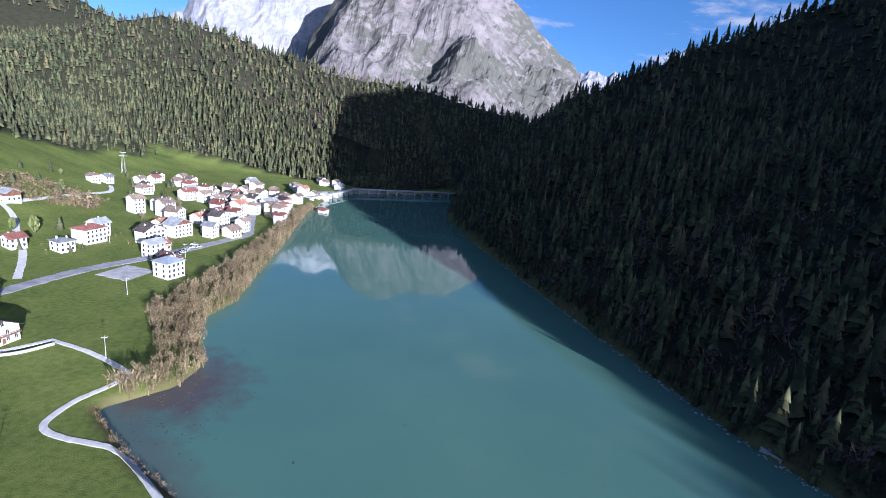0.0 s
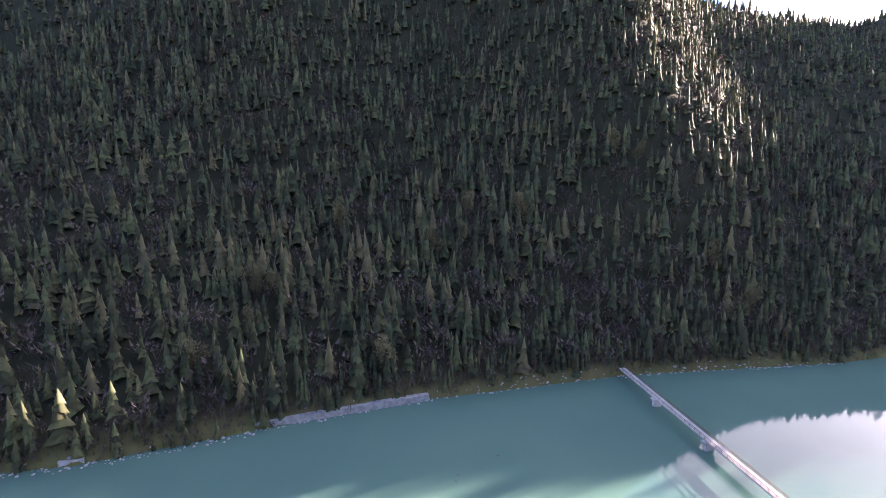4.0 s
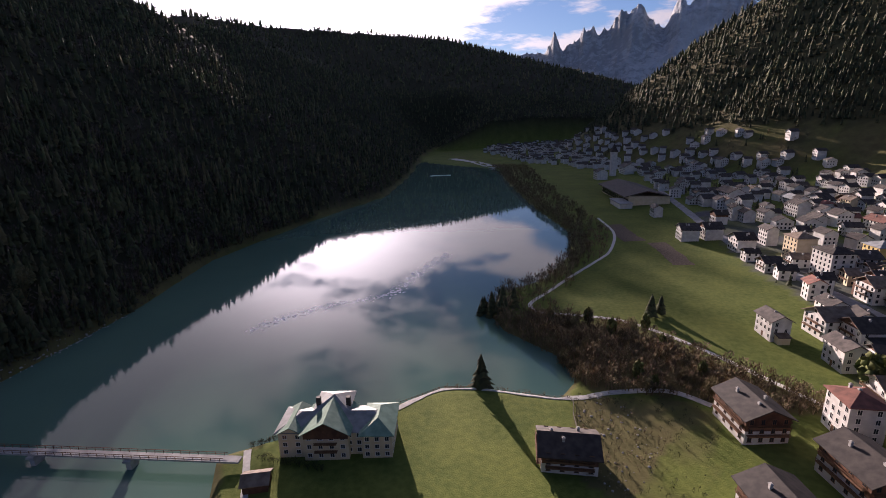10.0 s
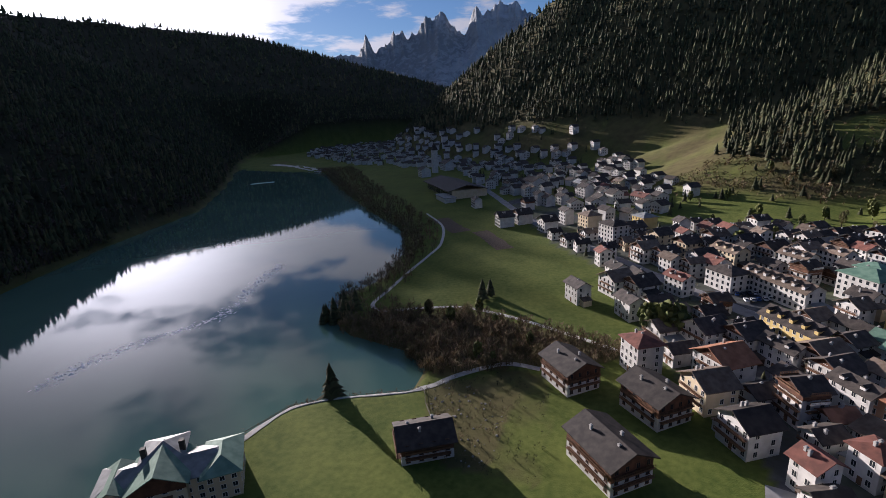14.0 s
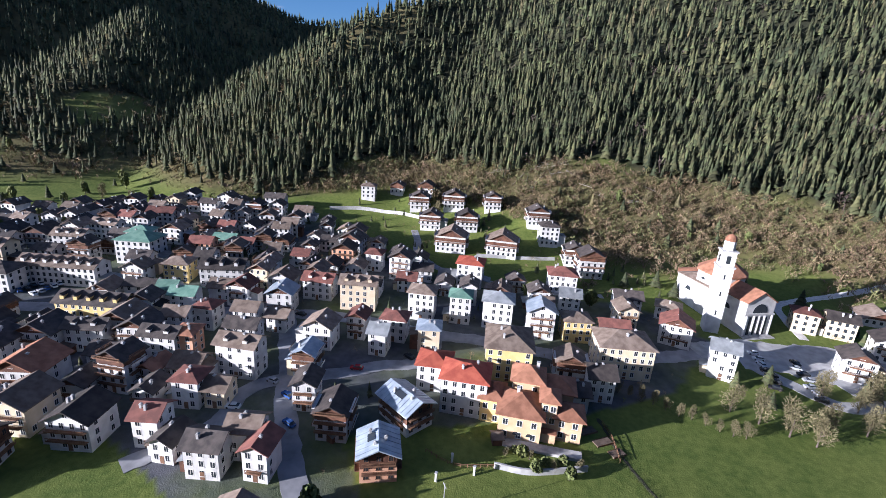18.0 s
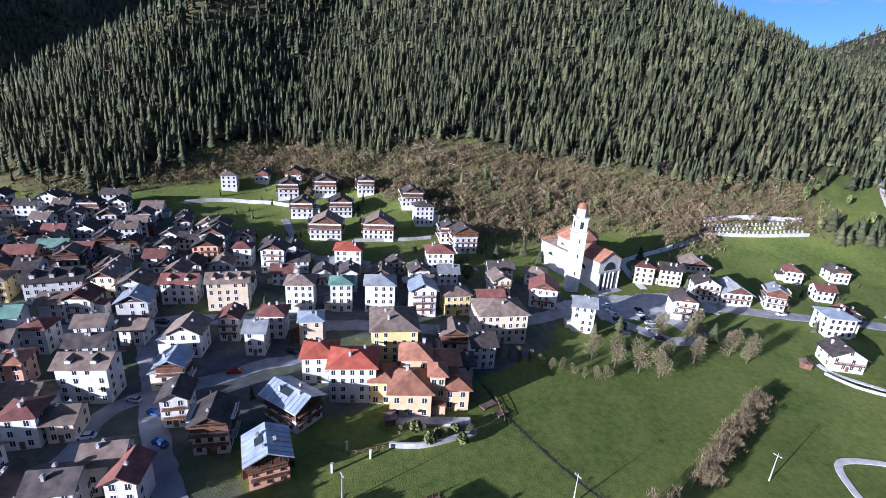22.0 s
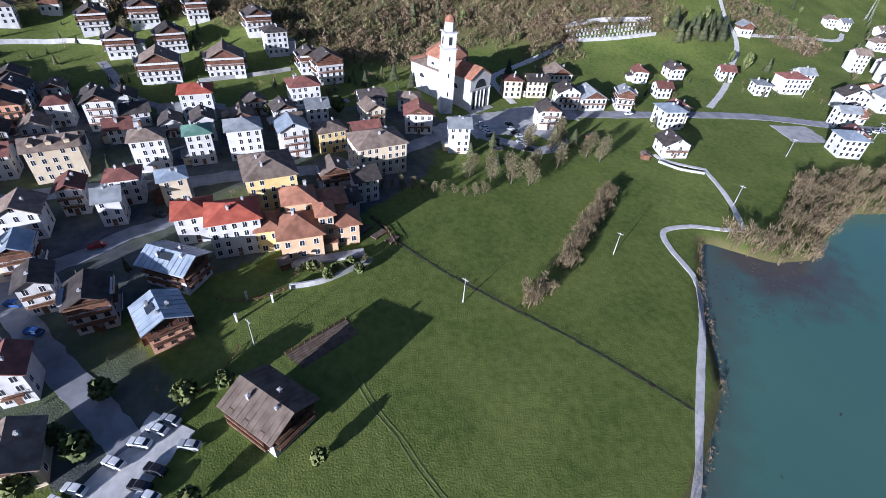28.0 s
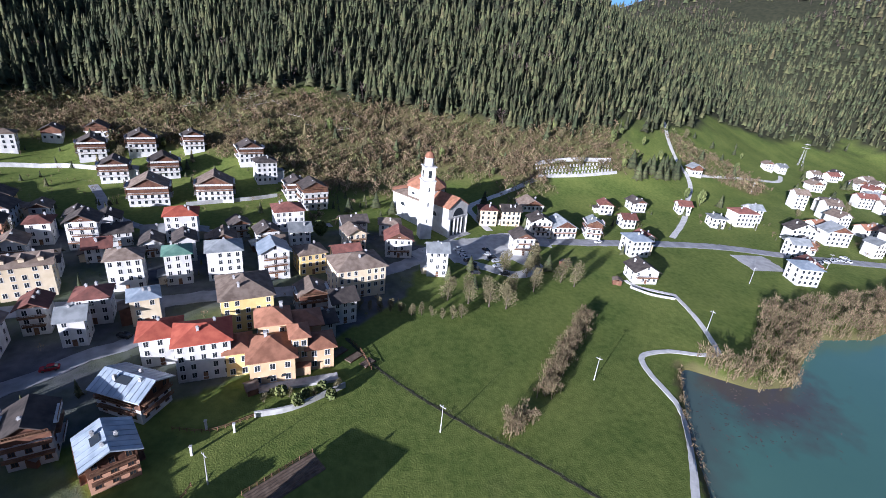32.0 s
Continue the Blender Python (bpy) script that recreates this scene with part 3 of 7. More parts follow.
def bevelled(data, mat, name, width=.06):
    """A mesh with slightly rounded edges."""
    me = bpy.data.meshes.new(name)
    me.from_pydata(data[0], [], data[1])
    bm = bmesh.new()
    bm.from_mesh(me)
    bmesh.ops.bevel(bm, geom=list(bm.edges), offset=width, segments=1, affect="EDGES")
    bm.to_mesh(me)
    bm.free()
    me.materials.append(mat)
    return me


def window_mesh(w, h, name="window", frame_mat=None, arch=False):
    """A window: proud frame, sill and a dark pane set back in it. Front faces -y, origin at the middle of its foot."""
    t = .10
    v, f = box_data([(-w / 2, -.05, 0, -w / 2 + t, .05, h), (w / 2 - t, -.05, 0, w / 2, .05, h), (-w / 2 + t, -.05, h - t, w / 2 - t, .05, h),
                     (-w / 2 - .1, -.12, -.09, w / 2 + .1, .05, 0), (-.03, -.035, t * .3, .03, .03, h - t)])
    k = len(v)
    v += [(-w / 2 + t, -.012, 0), (w / 2 - t, -.012, 0), (w / 2 - t, -.012, h - t), (-w / 2 + t, -.012, h - t)]
    f.append((k, k + 1, k + 2, k + 3))
    me = bpy.data.meshes.new(name)
    me.from_pydata(v, [], f)
    me.materials.append(frame_mat or M_FRAME)
    me.materials.append(M_GLASS)
    me.polygons[len(f) - 1].material_index = 1
    return me


WIN = window_mesh(1.25, 1.6)
WIN_WOOD = window_mesh(1.15, 1.5, "window", M_WOOD)
WIN_DOOR = window_mesh(1.1, 2.1, "window")
BALCONIES = {}
SITES = [(-102, -35, 17), (-86, -33, 14), (-61, -10, 16), (-54, -36, 22), (-112, -4, 26), (-54, -122, 17), (-34, -141, 17), (-34, -100, 18)]


def balcony_mesh(w, pale=False):
    """A timber balcony: slab, rail and balusters; pale: a boarded white parapet with a wooden rail."""
    w = round(w * 2) / 2
    if pale and (w, "pale") not in BALCONIES:
        n = max(3, int(w / 1.3))
        bx = [(-w / 2, -1.25, 0, w / 2, 0, .16)]
        bx += [(-w / 2 + i * w / n + .03, -1.25, .16, -w / 2 + (i + 1) * w / n - .03, -1.17, .86) for i in range(n)]
        v, f = box_data(bx)
        k = len(f)
        v2, f2 = box_data([(-w / 2 - .05, -1.29, .92, w / 2 + .05, -1.13, 1.02)] + [(-w / 2 + i * w / n - .04, -1.24, .16, -w / 2 + i * w / n + .04, -1.16, .94) for i in range(n + 1)])
        f += [tuple(i + len(v) for i in q) for q in f2]
        me = bpy.data.meshes.new("balcony")
        me.from_pydata(v + v2, [], f)
        me.materials.append(M_WALL["W"])
        me.materials.append(M_WOOD)
        me.polygons.foreach_set("material_index", [0] * k + [1] * (len(f) - k))
        BALCONIES[w, "pale"] = me
    if pale:
        return BALCONIES[w, "pale"]
    if w not in BALCONIES:
        bx = [(-w / 2, -1.15, 0, w / 2, 0, .14), (-w / 2, -1.15, .92, w / 2, -1.05, 1.04), (-w / 2, -1.15, .14, w / 2, -1.11, .40)]
        n = max(3, int(w / .5))
        bx += [(-w / 2 + i * (w - .07) / n, -1.13, .14, -w / 2 + i * (w - .07) / n + .07, -1.06, .95) for i in range(n + 1)]
        v, f = box_data(bx)
        me = bpy.data.meshes.new("balcony")
        me.from_pydata(v, [], f)
        me.materials.append(M_WOOD)
        BALCONIES[w] = me
    return BALCONIES[w]


CHIMNEY = bevelled(box_data([(-.3, -.35, -1.6, .3, .35, 1.0), (-.4, -.45, 1.0, .4, .45, 1.15), (-.2, -.25, 1.15, .2, .25, 1.4)]), M_CONCRETE, "chimney", .03)


def gable_roof(w, d, h, rise, over=.9, thick=.24, along_y=True):
    """Two thick slopes; the ridge runs front to back (along_y) or side to side."""
    a, b = (w / 2 + over, d / 2 + over) if along_y else (d / 2 + over, w / 2 + over)
    half = w / 2 if along_y else d / 2
    drop = rise * over / half
    prof = [(-a, h - drop), (0, h + rise), (a, h - drop), (a, h - drop + thick), (0, h + rise + thick * 1.25), (-a, h - drop + thick)]
    v = []
    for s in (-b, b):
        for p, z in prof:
            v.append((p, s, z) if along_y else (s, p, z))
    f = [(0, 1, 4, 5), (1, 2, 3, 4), (6, 11, 10, 7), (7, 10, 9, 8)]
    for i in range(6):
        j = (i + 1) % 6
        f.append((i, i + 6, j + 6, j) if along_y else (i, j, j + 6, i + 6))
    if not along_y:
        f[:4] = [(5, 4, 1, 0), (4, 3, 2, 1), (7, 10, 11, 6), (8, 9, 10, 7)]
    return v, f


def hip_roof(w, d, h, rise, over=.8, thick=.22):
    a, b = w / 2 + over, d / 2 + over
    r = max(0.0, (w - d) / 2)
    q = max(0.0, (d - w) / 2)
    v = [(-a, -b, h), (a, -b, h), (a, b, h), (-a, b, h), (-a, -b, h + thick), (a, -b, h + thick), (a, b, h + thick), (-a, b, h + thick),
         (-r, -q, h + rise), (r if r else .01, q if q else .01, h + rise)]
    f = [(0, 3, 2, 1), (0, 1, 5, 4), (1, 2, 6, 5), (2, 3, 7, 6), (3, 0, 4, 7)]
    if r >= q:
        f += [(4, 5, 9, 8), (5, 6, 9), (6, 7, 8, 9), (7, 4, 8)]
    else:
        f += [(4, 5, 8), (5, 6, 9, 8), (6, 7, 9), (7, 4, 8, 9)]
    return v, f


def wall_body(w, d, h, style, rise):
    """Walls with their gables, sunk a little into the ground."""
    x, y = w / 2, d / 2
    v = [(-x, -y, -2.5), (x, -y, -2.5), (x, y, -2.5), (-x, y, -2.5), (-x, -y, h), (x, -y, h), (x, y, h), (-x, y, h)]
    f = [(0, 1, 5, 4), (1, 2, 6, 5), (2, 3, 7, 6), (3, 0, 4, 7), (0, 3, 2, 1)]
    if style == "g":
        v += [(0, -y, h + rise - .02), (0, y, h + rise - .02)]
        f += [(4, 5, 8), (6, 7, 9)]
        f[1], f[3] = (1, 2, 6, 5), (3, 0, 4, 7)
    elif style == "s":
        v += [(-x, 0, h + rise - .02), (x, 0, h + rise - .02)]
        f += [(7, 4, 8), (5, 6, 9)]
    else:
        f.append((4, 5, 6, 7))
    return v, f


ROOF_WORDS = {"D": "dark slate", "B": "brown tiled", "R": "red tiled", "S": "bright red tiled", "O": "terracotta tiled", "G": "grey sheet-metal", "V": "green copper", "L": "pale metal"}
WALL_WORDS = {"W": "white plastered", "C": "cream plastered", "Y": "yellow plastered", "P": "salmon plastered", "T": "white plastered timber-balconied"}
STYLE_WORDS = {"g": "gabled", "s": "long-eaved", "h": "hipped"}


def ground_at(x, y):
    return float(height(np.array([x]), np.array([y]))[0])


def house(x, y, az, w, d, storeys, code, z=None, group="village houses", fine=None):
    roof, wall, style = code
    root = new("house")
    SITES.append((x, y, max(w, d)))
    root.empty_display_size = 2
    sh = 2.6
    h = storeys * sh + .5
    if z is None:
        z = ground_at(x, y)
    root.matrix_world = pose(x, y, z, 0, 0, 180 - az)
    rise = (w if style == "g" else d) * (.27 if style != "h" else .24)
    if style == "h":
        rise = min(w, d) * .26
    part("wall", wall_body(w, d, h, style, rise), M_WALL["W" if wall == "T" else wall], root)
    rf = part("roof", hip_roof(w, d, h, rise) if style == "h" else gable_roof(w, d, h, rise, along_y=style == "g"), M_ROOF[roof], root)
    if wall == "T":
        # timber cladding over the upper storeys
        v, f = wall_body(w + .14, d + .14, h - .05, style, rise - .05)
        part("timber_cladding", ([(a, b, max(c, sh * (storeys - 1) + 1.0)) for a, b, c in v], f), M_WALL["T"], root)
    elif style == "g" and x * 7 % 1 < .55:
        part("gable_cladding", ([(-w / 2, -d / 2 - .08, h), (w / 2, -d / 2 - .08, h), (0, -d / 2 - .08, h + rise - .1), (-w / 2, -d / 2, h), (w / 2, -d / 2, h), (0, -d / 2, h + rise - .1)],
                              [(0, 1, 2), (0, 3, 4, 1), (1, 4, 5, 2), (2, 5, 3, 0)]), M_WALL["T"], root)
    for i in range(RND.choice([1, 2, 2])):
        c = part("chimney", CHIMNEY, None, rf)
        c.location = (RND.uniform(-.28, .28) * w, RND.uniform(-.28, .28) * d, h + rise * .62)
    far = math.hypot(x, y)
    if fine is None:
        fine = far < 224
    win = WIN_WOOD if wall == "T" else WIN
    n = max(2, int(w / 2.45))
    m = max(2, int(d / 3.4))
    spots = []
    skip = .12 if fine else 0
    for s in range(storeys):
        zz = .95 + s * sh
        spots += [((i + .5) * w / n - w / 2, -d / 2, zz, 0) for i in range(n) if RND.random() > skip]
        if fine or far < 330:
            spots += [(w / 2, (i + .5) * d / m - d / 2, zz, 90) for i in range(m) if RND.random() > skip]
            spots += [(-w / 2, (i + .5) * d / m - d / 2, zz, -90) for i in range(m) if RND.random() > skip]
    if style == "g" and w > 8:
        spots.append((0, -d / 2, h + rise * .30, 0))
    if fine:
        for px, py, pz, rz in spots:
            o = part("window", win, None, root)
            o.matrix_local = pose(px, py, pz, 0, 0, rz)
    else:
        v, f = [], []
        for px, py, pz, rz in spots:
            m4 = pose(px, py, pz, 0, 0, rz)
            k = len(v)
            v += [tuple(m4 @ Vector(q)) for q in ((-.55, -.05, 0), (.55, -.05, 0), (.55, -.05, 1.45), (-.55, -.05, 1.45), (-.55, .02, 0), (.55, .02, 0), (.55, .02, 1.45), (-.55, .02, 1.45))]
            f += [(k, k + 1, k + 2, k + 3), (k, k + 4, k + 5, k + 1), (k + 1, k + 5, k + 6, k + 2), (k + 2, k + 6, k + 7, k + 3), (k + 3, k + 7, k + 4, k)]
        o = part("window_set", (v, f), M_GLASS, root)
        o["kind"] = "stuff"
    if style == "s" and roof in "BRD" and w > 11 and far < 300:
        for k in range(int(w / 4.5)):
            dx = (k + .5) * w / int(w / 4.5) - w / 2
            o = part("dormer", box_data([(dx - .7, -d * .42, h + .1, dx + .7, -d * .1, h + rise * .85)]), M_WALL["W" if wall == "T" else wall], rf)
            part("dormer_roof", ([(dx - 1, -d * .47, h + rise * .80), (dx + 1, -d * .47, h + rise * .80), (dx, -d * .47, h + rise * 1.10), (dx - 1, 0, h + rise * .80), (dx + 1, 0, h + rise * .80), (dx, 0, h + rise * 1.10)],
                                 [(0, 1, 2), (0, 2, 5, 3), (1, 4, 5, 2), (0, 3, 4, 1)]), M_ROOF[roof], rf)
    if far < 300 and RND.random() < .45:
        # a lower annexe at one side
        sx = RND.choice([-1, 1])
        aw, ad, ah = w * RND.uniform(.25, .4), d * RND.uniform(.45, .75), RND.choice([1, 1, 2]) * sh + .2
        ax = sx * (w / 2 + aw / 2)
        part("annexe", box_data([(ax - aw / 2, -ad / 2, -2.5, ax + aw / 2, ad / 2, ah)]), M_WALL[RND.choice("WWCT")], root)
        hi, lo = ah + .9, ah + .1
        x0, x1 = ax - aw / 2 - (.5 if sx < 0 else 0), ax + aw / 2 + (.5 if sx > 0 else 0)
        z0, z1 = (lo, hi) if sx < 0 else (hi, lo)
        part("annexe_roof", ([(x0, -ad / 2 - .4, z0), (x1, -ad / 2 - .4, z1), (x1, ad / 2 + .4, z1), (x0, ad / 2 + .4, z0), (x0, -ad / 2 - .4, z0 - .18), (x1, -ad / 2 - .4, z1 - .18), (x1, ad / 2 + .4, z1 - .18), (x0, ad / 2 + .4, z0 - .18)],
                             [(0, 1, 2, 3), (7, 6, 5, 4), (0, 4, 5, 1), (1, 5, 6, 2), (2, 6, 7, 3), (3, 7, 4, 0)]), M_ROOF[RND.choice("DGB" + roof)], root)
    if fine and storeys > 1:
        part("door", box_data([(-.55, -d / 2 - .06, 0, .55, -d / 2 + .05, 2.1)]), M_WOOD, root)
    if (style == "g" or wall == "T") and storeys > 1 and far < 330:
        for s in range(1, storeys + (1 if wall == "T" else 0)):
            if RND.random() < .8 or wall == "T":
                bw = w * (1.0 if wall == "T" else RND.choice([.6, .8, .95]))
                o = part("balcony", balcony_mesh(bw, x < -225 and s % 2 == 1), None, root)
                o.location = (0, -d / 2 - .07, s * sh + .35)
                if wall == "T":
                    for side in (-1, 1):
                        o = part("balcony", balcony_mesh(d * .7, s % 2 == 1), None, root)
                        o.matrix_local = pose(side * (w / 2 + .07), 0, s * sh + .35, 0, 0, 90 * side)
    tagged(root, f"{WALL_WORDS[wall]} {storeys}-storey house with {STYLE_WORDS[style]} {ROOF_WORDS[roof]} roof", "house", group)
    return root


def fill_gaps(count, xs=(-255, -50), ys=(-320, 30), seed=12, room=1.4):
    """Further houses in the village's gaps, clear of the streets."""
    rnd = random.Random(seed)
    n = tries = 0
    streets = ([(-191, 126), (-178, 55), (-158, 17), (-153, -22), (-148, -80), (-128, -150), (-96, -240), (-58, -371)], [(-150, -40), (-132, -39), (-116, -60), (-98, -82), (-66, -90)], [(-140, -95), (-113, -77), (-82, -57), (-58, -38)])
    while n < count and tries < 9000:
        tries += 1
        x, y = rnd.uniform(*xs), rnd.uniform(*ys)
        w = rnd.uniform(6.6, 9.8)
        if not bool(inside(np.array([x]), np.array([y]), VILLAGE)[0]):
            continue
        if any(math.hypot(x - a, y - b) < .5 * (w + c) + room for a, b, c in SITES):
            continue
        if any(float(to_line(np.array([x]), np.array([y]), s)[0][0]) < 7.5 for s in streets):
            continue
        house(x, y, 78 + rnd.uniform(-6, 6), w, rnd.uniform(7, 9.5), rnd.choice([2, 2, 3]), rnd.choice(["DWg", "BWg", "RWs", "DWs", "BWs", "BCg", "DWg", "DTg"]))
        n += 1


def crowd_shore_village(count):
    """The close-set houses of the village at the lake's head, off the road."""
    rnd = random.Random(8)
    ring = [(-128, 372), (-146, 318), (-196, 300), (-238, 352), (-246, 440), (-214, 520), (-160, 532), (-146, 470), (-136, 420)]
    n = tries = 0
    while n < count and tries < 6000:
        tries += 1
        x, y, w = rnd.uniform(-246, -128), rnd.uniform(300, 532), rnd.uniform(7.5, 12)
        if not bool(inside(np.array([x]), np.array([y]), ring)[0]) or any(math.hypot(x - a, y - b) < .5 * (w + c) + .8 for a, b, c in SITES):
            continue
        if float(to_line(np.array([x]), np.array([y]), [(-140, 330), (-170, 420), (-172, 520)])[0][0]) < 9 or float(to_line(np.array([x]), np.array([y]), NORTH_SHORE)[0][0]) < 16:
            continue
        house(x, y, 105 + rnd.uniform(-12, 12), w, rnd.uniform(7.5, 9.5), rnd.choice([2, 3, 3, 4]), rnd.choice(["BWs", "RWs", "DWg", "BWg", "RWh", "OWs", "BCs"]))
        n += 1


def build_village():
    house(-259.2, -180.5, 75, 11.9, 8.0, 3, "DWs")
    house(-297.9, -133.9, 77, 9.1, 8.2, 3, "BWh")
    house(-312.8, -118.7, 82, 8.8, 8.4, 2, "DTg")
    house(-314.4, -97.8, 84, 10.2, 9.2, 2, "DTg")
    house(-295.3, -96.1, 75, 12.2, 11.0, 3, "DTg")
    house(-269.5, -79.9, 80, 12.0, 10.6, 3, "DTg")
    house(-230.0, -194.3, 74, 6.6, 8.0, 3, "DTg")
    house(-229.9, -182.3, 70, 6.8, 8.0, 3, "DWg")
    house(-231.7, -167.1, 71, 8.3, 8.0, 3, "BWg")
    house(-236.4, -151.9, 74, 7.6, 8.0, 3, "DWg")
    house(-235.8, -131.9, 71, 6.6, 8.0, 2, "DWg")
    house(-228.0, -109.2, 78, 8.9, 8.0, 3, "DYg")
    house(-239.9, -225.2, 75, 6.5, 8.0, 2, "DTg")
    house(-236.1, -250.6, 75, 6.5, 8.0, 2, "DWg")
    house(-217.7, -218.6, 74, 6.5, 8.0, 3, "DWg")
    house(-222.9, -157.7, 69, 6.5, 8.0, 2, "DWg")
    house(-212.2, -156.1, 71, 6.5, 8.0, 2, "DWg")
    house(-204.9, -138.7, 77, 6.9, 8.0, 2, "DTg")
    house(-217.6, -127.9, 84, 7.2, 8.0, 2, "BWg")
    house(-203.7, -123.3, 78, 6.6, 8.0, 2, "DWg")
    house(-214.8, -105.4, 85, 11.3, 10.2, 3, "DWg")
    house(-221.0, -93.6, 80, 6.5, 8.0, 2, "BWg")
    house(-198.4, -85.4, 82, 7.3, 8.0, 3, "RWh")
    house(-199.7, -102.2, 77, 10.3, 9.3, 3, "DPg")
    house(-181.1, -167.9, 75, 10.1, 8.0, 3, "RPs")
    house(-195.3, -166.4, 76, 10.4, 8.0, 2, "VWs")
    house(-182.4, -149.9, 72, 7.7, 8.0, 3, "BTg")
    house(-175.5, -198.4, 70, 10.3, 9.3, 4, "VWh")
    house(-155.7, -157.7, 71, 10.1, 9.1, 3, "BYh")
    house(-160.0, -138.2, 69, 17.5, 10.5, 3, "DWs")
    house(-178.2, -132.1, 72, 6.7, 8.0, 2, "DTg")
    house(-190.7, -119.8, 78, 7.3, 8.0, 2, "RWs")
    house(-192.7, -137.0, 73, 7.6, 8.0, 2, "BWs")
    house(-184.7, -101.4, 78, 8.1, 8.0, 2, "DWg")
    house(-159.2, -108.9, 80, 10.1, 9.1, 3, "BWg")
    house(-162.2, -94.0, 82, 11.8, 8.0, 3, "RWs")
    house(-159.6, -75.2, 76, 13.6, 8.1, 4, "BCs")
    house(-194.1, -70.4, 85, 9.6, 8.6, 4, "DWg")
    house(-196.8, -61.0, 75, 8.4, 8.0, 2, "DWs")
    house(-162.4, -49.8, 82, 9.8, 8.8, 4, "BWh")
    house(-146.4, -119.2, 83, 8.7, 8.0, 3, "RWg")
    house(-146.7, -101.4, 75, 9.4, 8.7, 3, "LWg")
    house(-126.8, -118.0, 83, 7.2, 7.2, 3, "RWh")
    house(-124.5, -143.4, 74, 8.4, 7.7, 3, "DWg")
    house(-109.0, -128.7, 75, 10.1, 9.3, 3, "DWg")
    house(-109.8, -111.1, 75, 6.2, 7.2, 3, "OPh")
    house(-130.4, -104.3, 77, 8.0, 7.2, 3, "BWs")
    house(-133.8, -93.8, 85, 7.1, 7.2, 2, "BWs")
    house(-120.0, -98.0, 77, 9.9, 7.2, 3, "DWs")
    house(-106.7, -88.7, 83, 12.1, 7.5, 4, "BWs")
    house(-90.2, -115.4, 84, 8.4, 7.7, 4, "DTg")
    house(-95.1, -109.3, 84, 5.7, 7.2, 2, "OWg")
    house(-93.1, -85.2, 78, 5.7, 7.2, 2, "BCs")
    house(-86.9, -102.3, 79, 5.7, 7.2, 2, "DWg")
    house(-112.4, -70.0, 80, 6.5, 7.2, 3, "LTg")
    house(-129.2, -74.7, 83, 9.3, 8.6, 3, "BWg")
    house(-99.6, -62.3, 76, 6.1, 7.2, 3, "DWg")
    house(-139.1, -65.8, 82, 6.2, 7.2, 3, "RWg")
    house(-142.9, -53.4, 83, 8.4, 7.7, 3, "RWh")
    house(-132.4, -54.9, 84, 5.8, 7.2, 3, "GWs")
    house(-76.0, -90.2, 75, 6.1, 7.2, 3, "RWs")
    house(-73.2, -82.2, 84, 5.7, 7.2, 2, "DWg")
    house(-79.3, -65.9, 76, 7.2, 7.2, 3, "BWs")
    house(-72.0, -70.5, 78, 7.9, 7.2, 3, "DWs")
    house(-75.2, -59.1, 81, 5.7, 7.2, 3, "RWg")
    house(-155.3, -177.1, 72, 8.3, 8.0, 3, "DWs")
    house(-137.2, -160.3, 73, 7.3, 7.2, 2, "DWs")
    house(-135.0, -142.6, 72, 6.5, 7.2, 3, "VWs")
    house(-299.4, -73.8, 77, 13.2, 11.9, 3, "DTg")
    house(-274.2, -58.9, 76, 12.7, 11.4, 3, "DTg")
    house(-300.5, -48.5, 76, 10.2, 9.2, 3, "DTg")
    house(-241.7, -59.4, 82, 15.9, 13.0, 3, "BTg")
    house(-246.7, -32.4, 85, 15.8, 13.0, 3, "BTg")
    house(-286.9, -18.2, 77, 12.6, 11.3, 3, "DTg")
    house(-269.5, -9.9, 75, 10.4, 9.4, 4, "DWh")
    house(-201.5, -39.7, 85, 11.4, 10.2, 4, "SWh")
    house(-201.5, -50.3, 80, 7.2, 8.0, 1, "GWs")
    house(-249.8, 5.5, 79, 10.8, 9.6, 3, "DTg")
    house(-238.7, 13.1, 77, 12.0, 10.8, 4, "DTg")
    house(-215.1, 0.8, 81, 12.4, 11.1, 3, "RWh")
    house(-168.6, -21.3, 83, 11.1, 10.0, 4, "GWh")
    house(-165.4, -35.4, 80, 7.9, 8.0, 4, "VWh")
    house(-167.2, -5.0, 79, 9.7, 8.7, 4, "LWg")
    house(-190.5, -7.7, 76, 8.1, 8.0, 3, "DWg")
    house(-192.2, 5.0, 84, 8.0, 8.0, 3, "GWs")
    house(-170.4, 7.9, 75, 9.8, 8.9, 3, "BYh")
    house(-170.2, 21.2, 80, 9.9, 8.0, 3, "RCs")
    house(-201.4, 28.4, 83, 10.8, 8.0, 3, "DWs")
    house(-205.0, 45.8, 100, 9.5, 8.5, 2, "BWh")
    house(-183.8, 45.3, 100, 11.0, 9.9, 3, "RWg")
    house(-141.1, -40.4, 76, 7.3, 7.2, 3, "LCh")
    house(-122.2, -32.6, 82, 9.4, 9.0, 3, "SWh")
    house(-115.6, -21.5, 84, 12.6, 10.5, 4, "SWh")
    house(-139.3, -12.9, 81, 14.3, 16.2, 4, "BYh")
    house(-140.7, 6.8, 83, 8.4, 7.7, 3, "BTg")
    house(-127.7, 8.8, 76, 6.8, 7.2, 2, "DWs")
    house(-154.7, 23.2, 79, 17.2, 13.5, 4, "BCh")
    house(-165.1, 56.9, 100, 7.9, 8.0, 4, "GWs")
    house(-216.4, 100.1, 100, 9.0, 8.1, 3, "RCh")
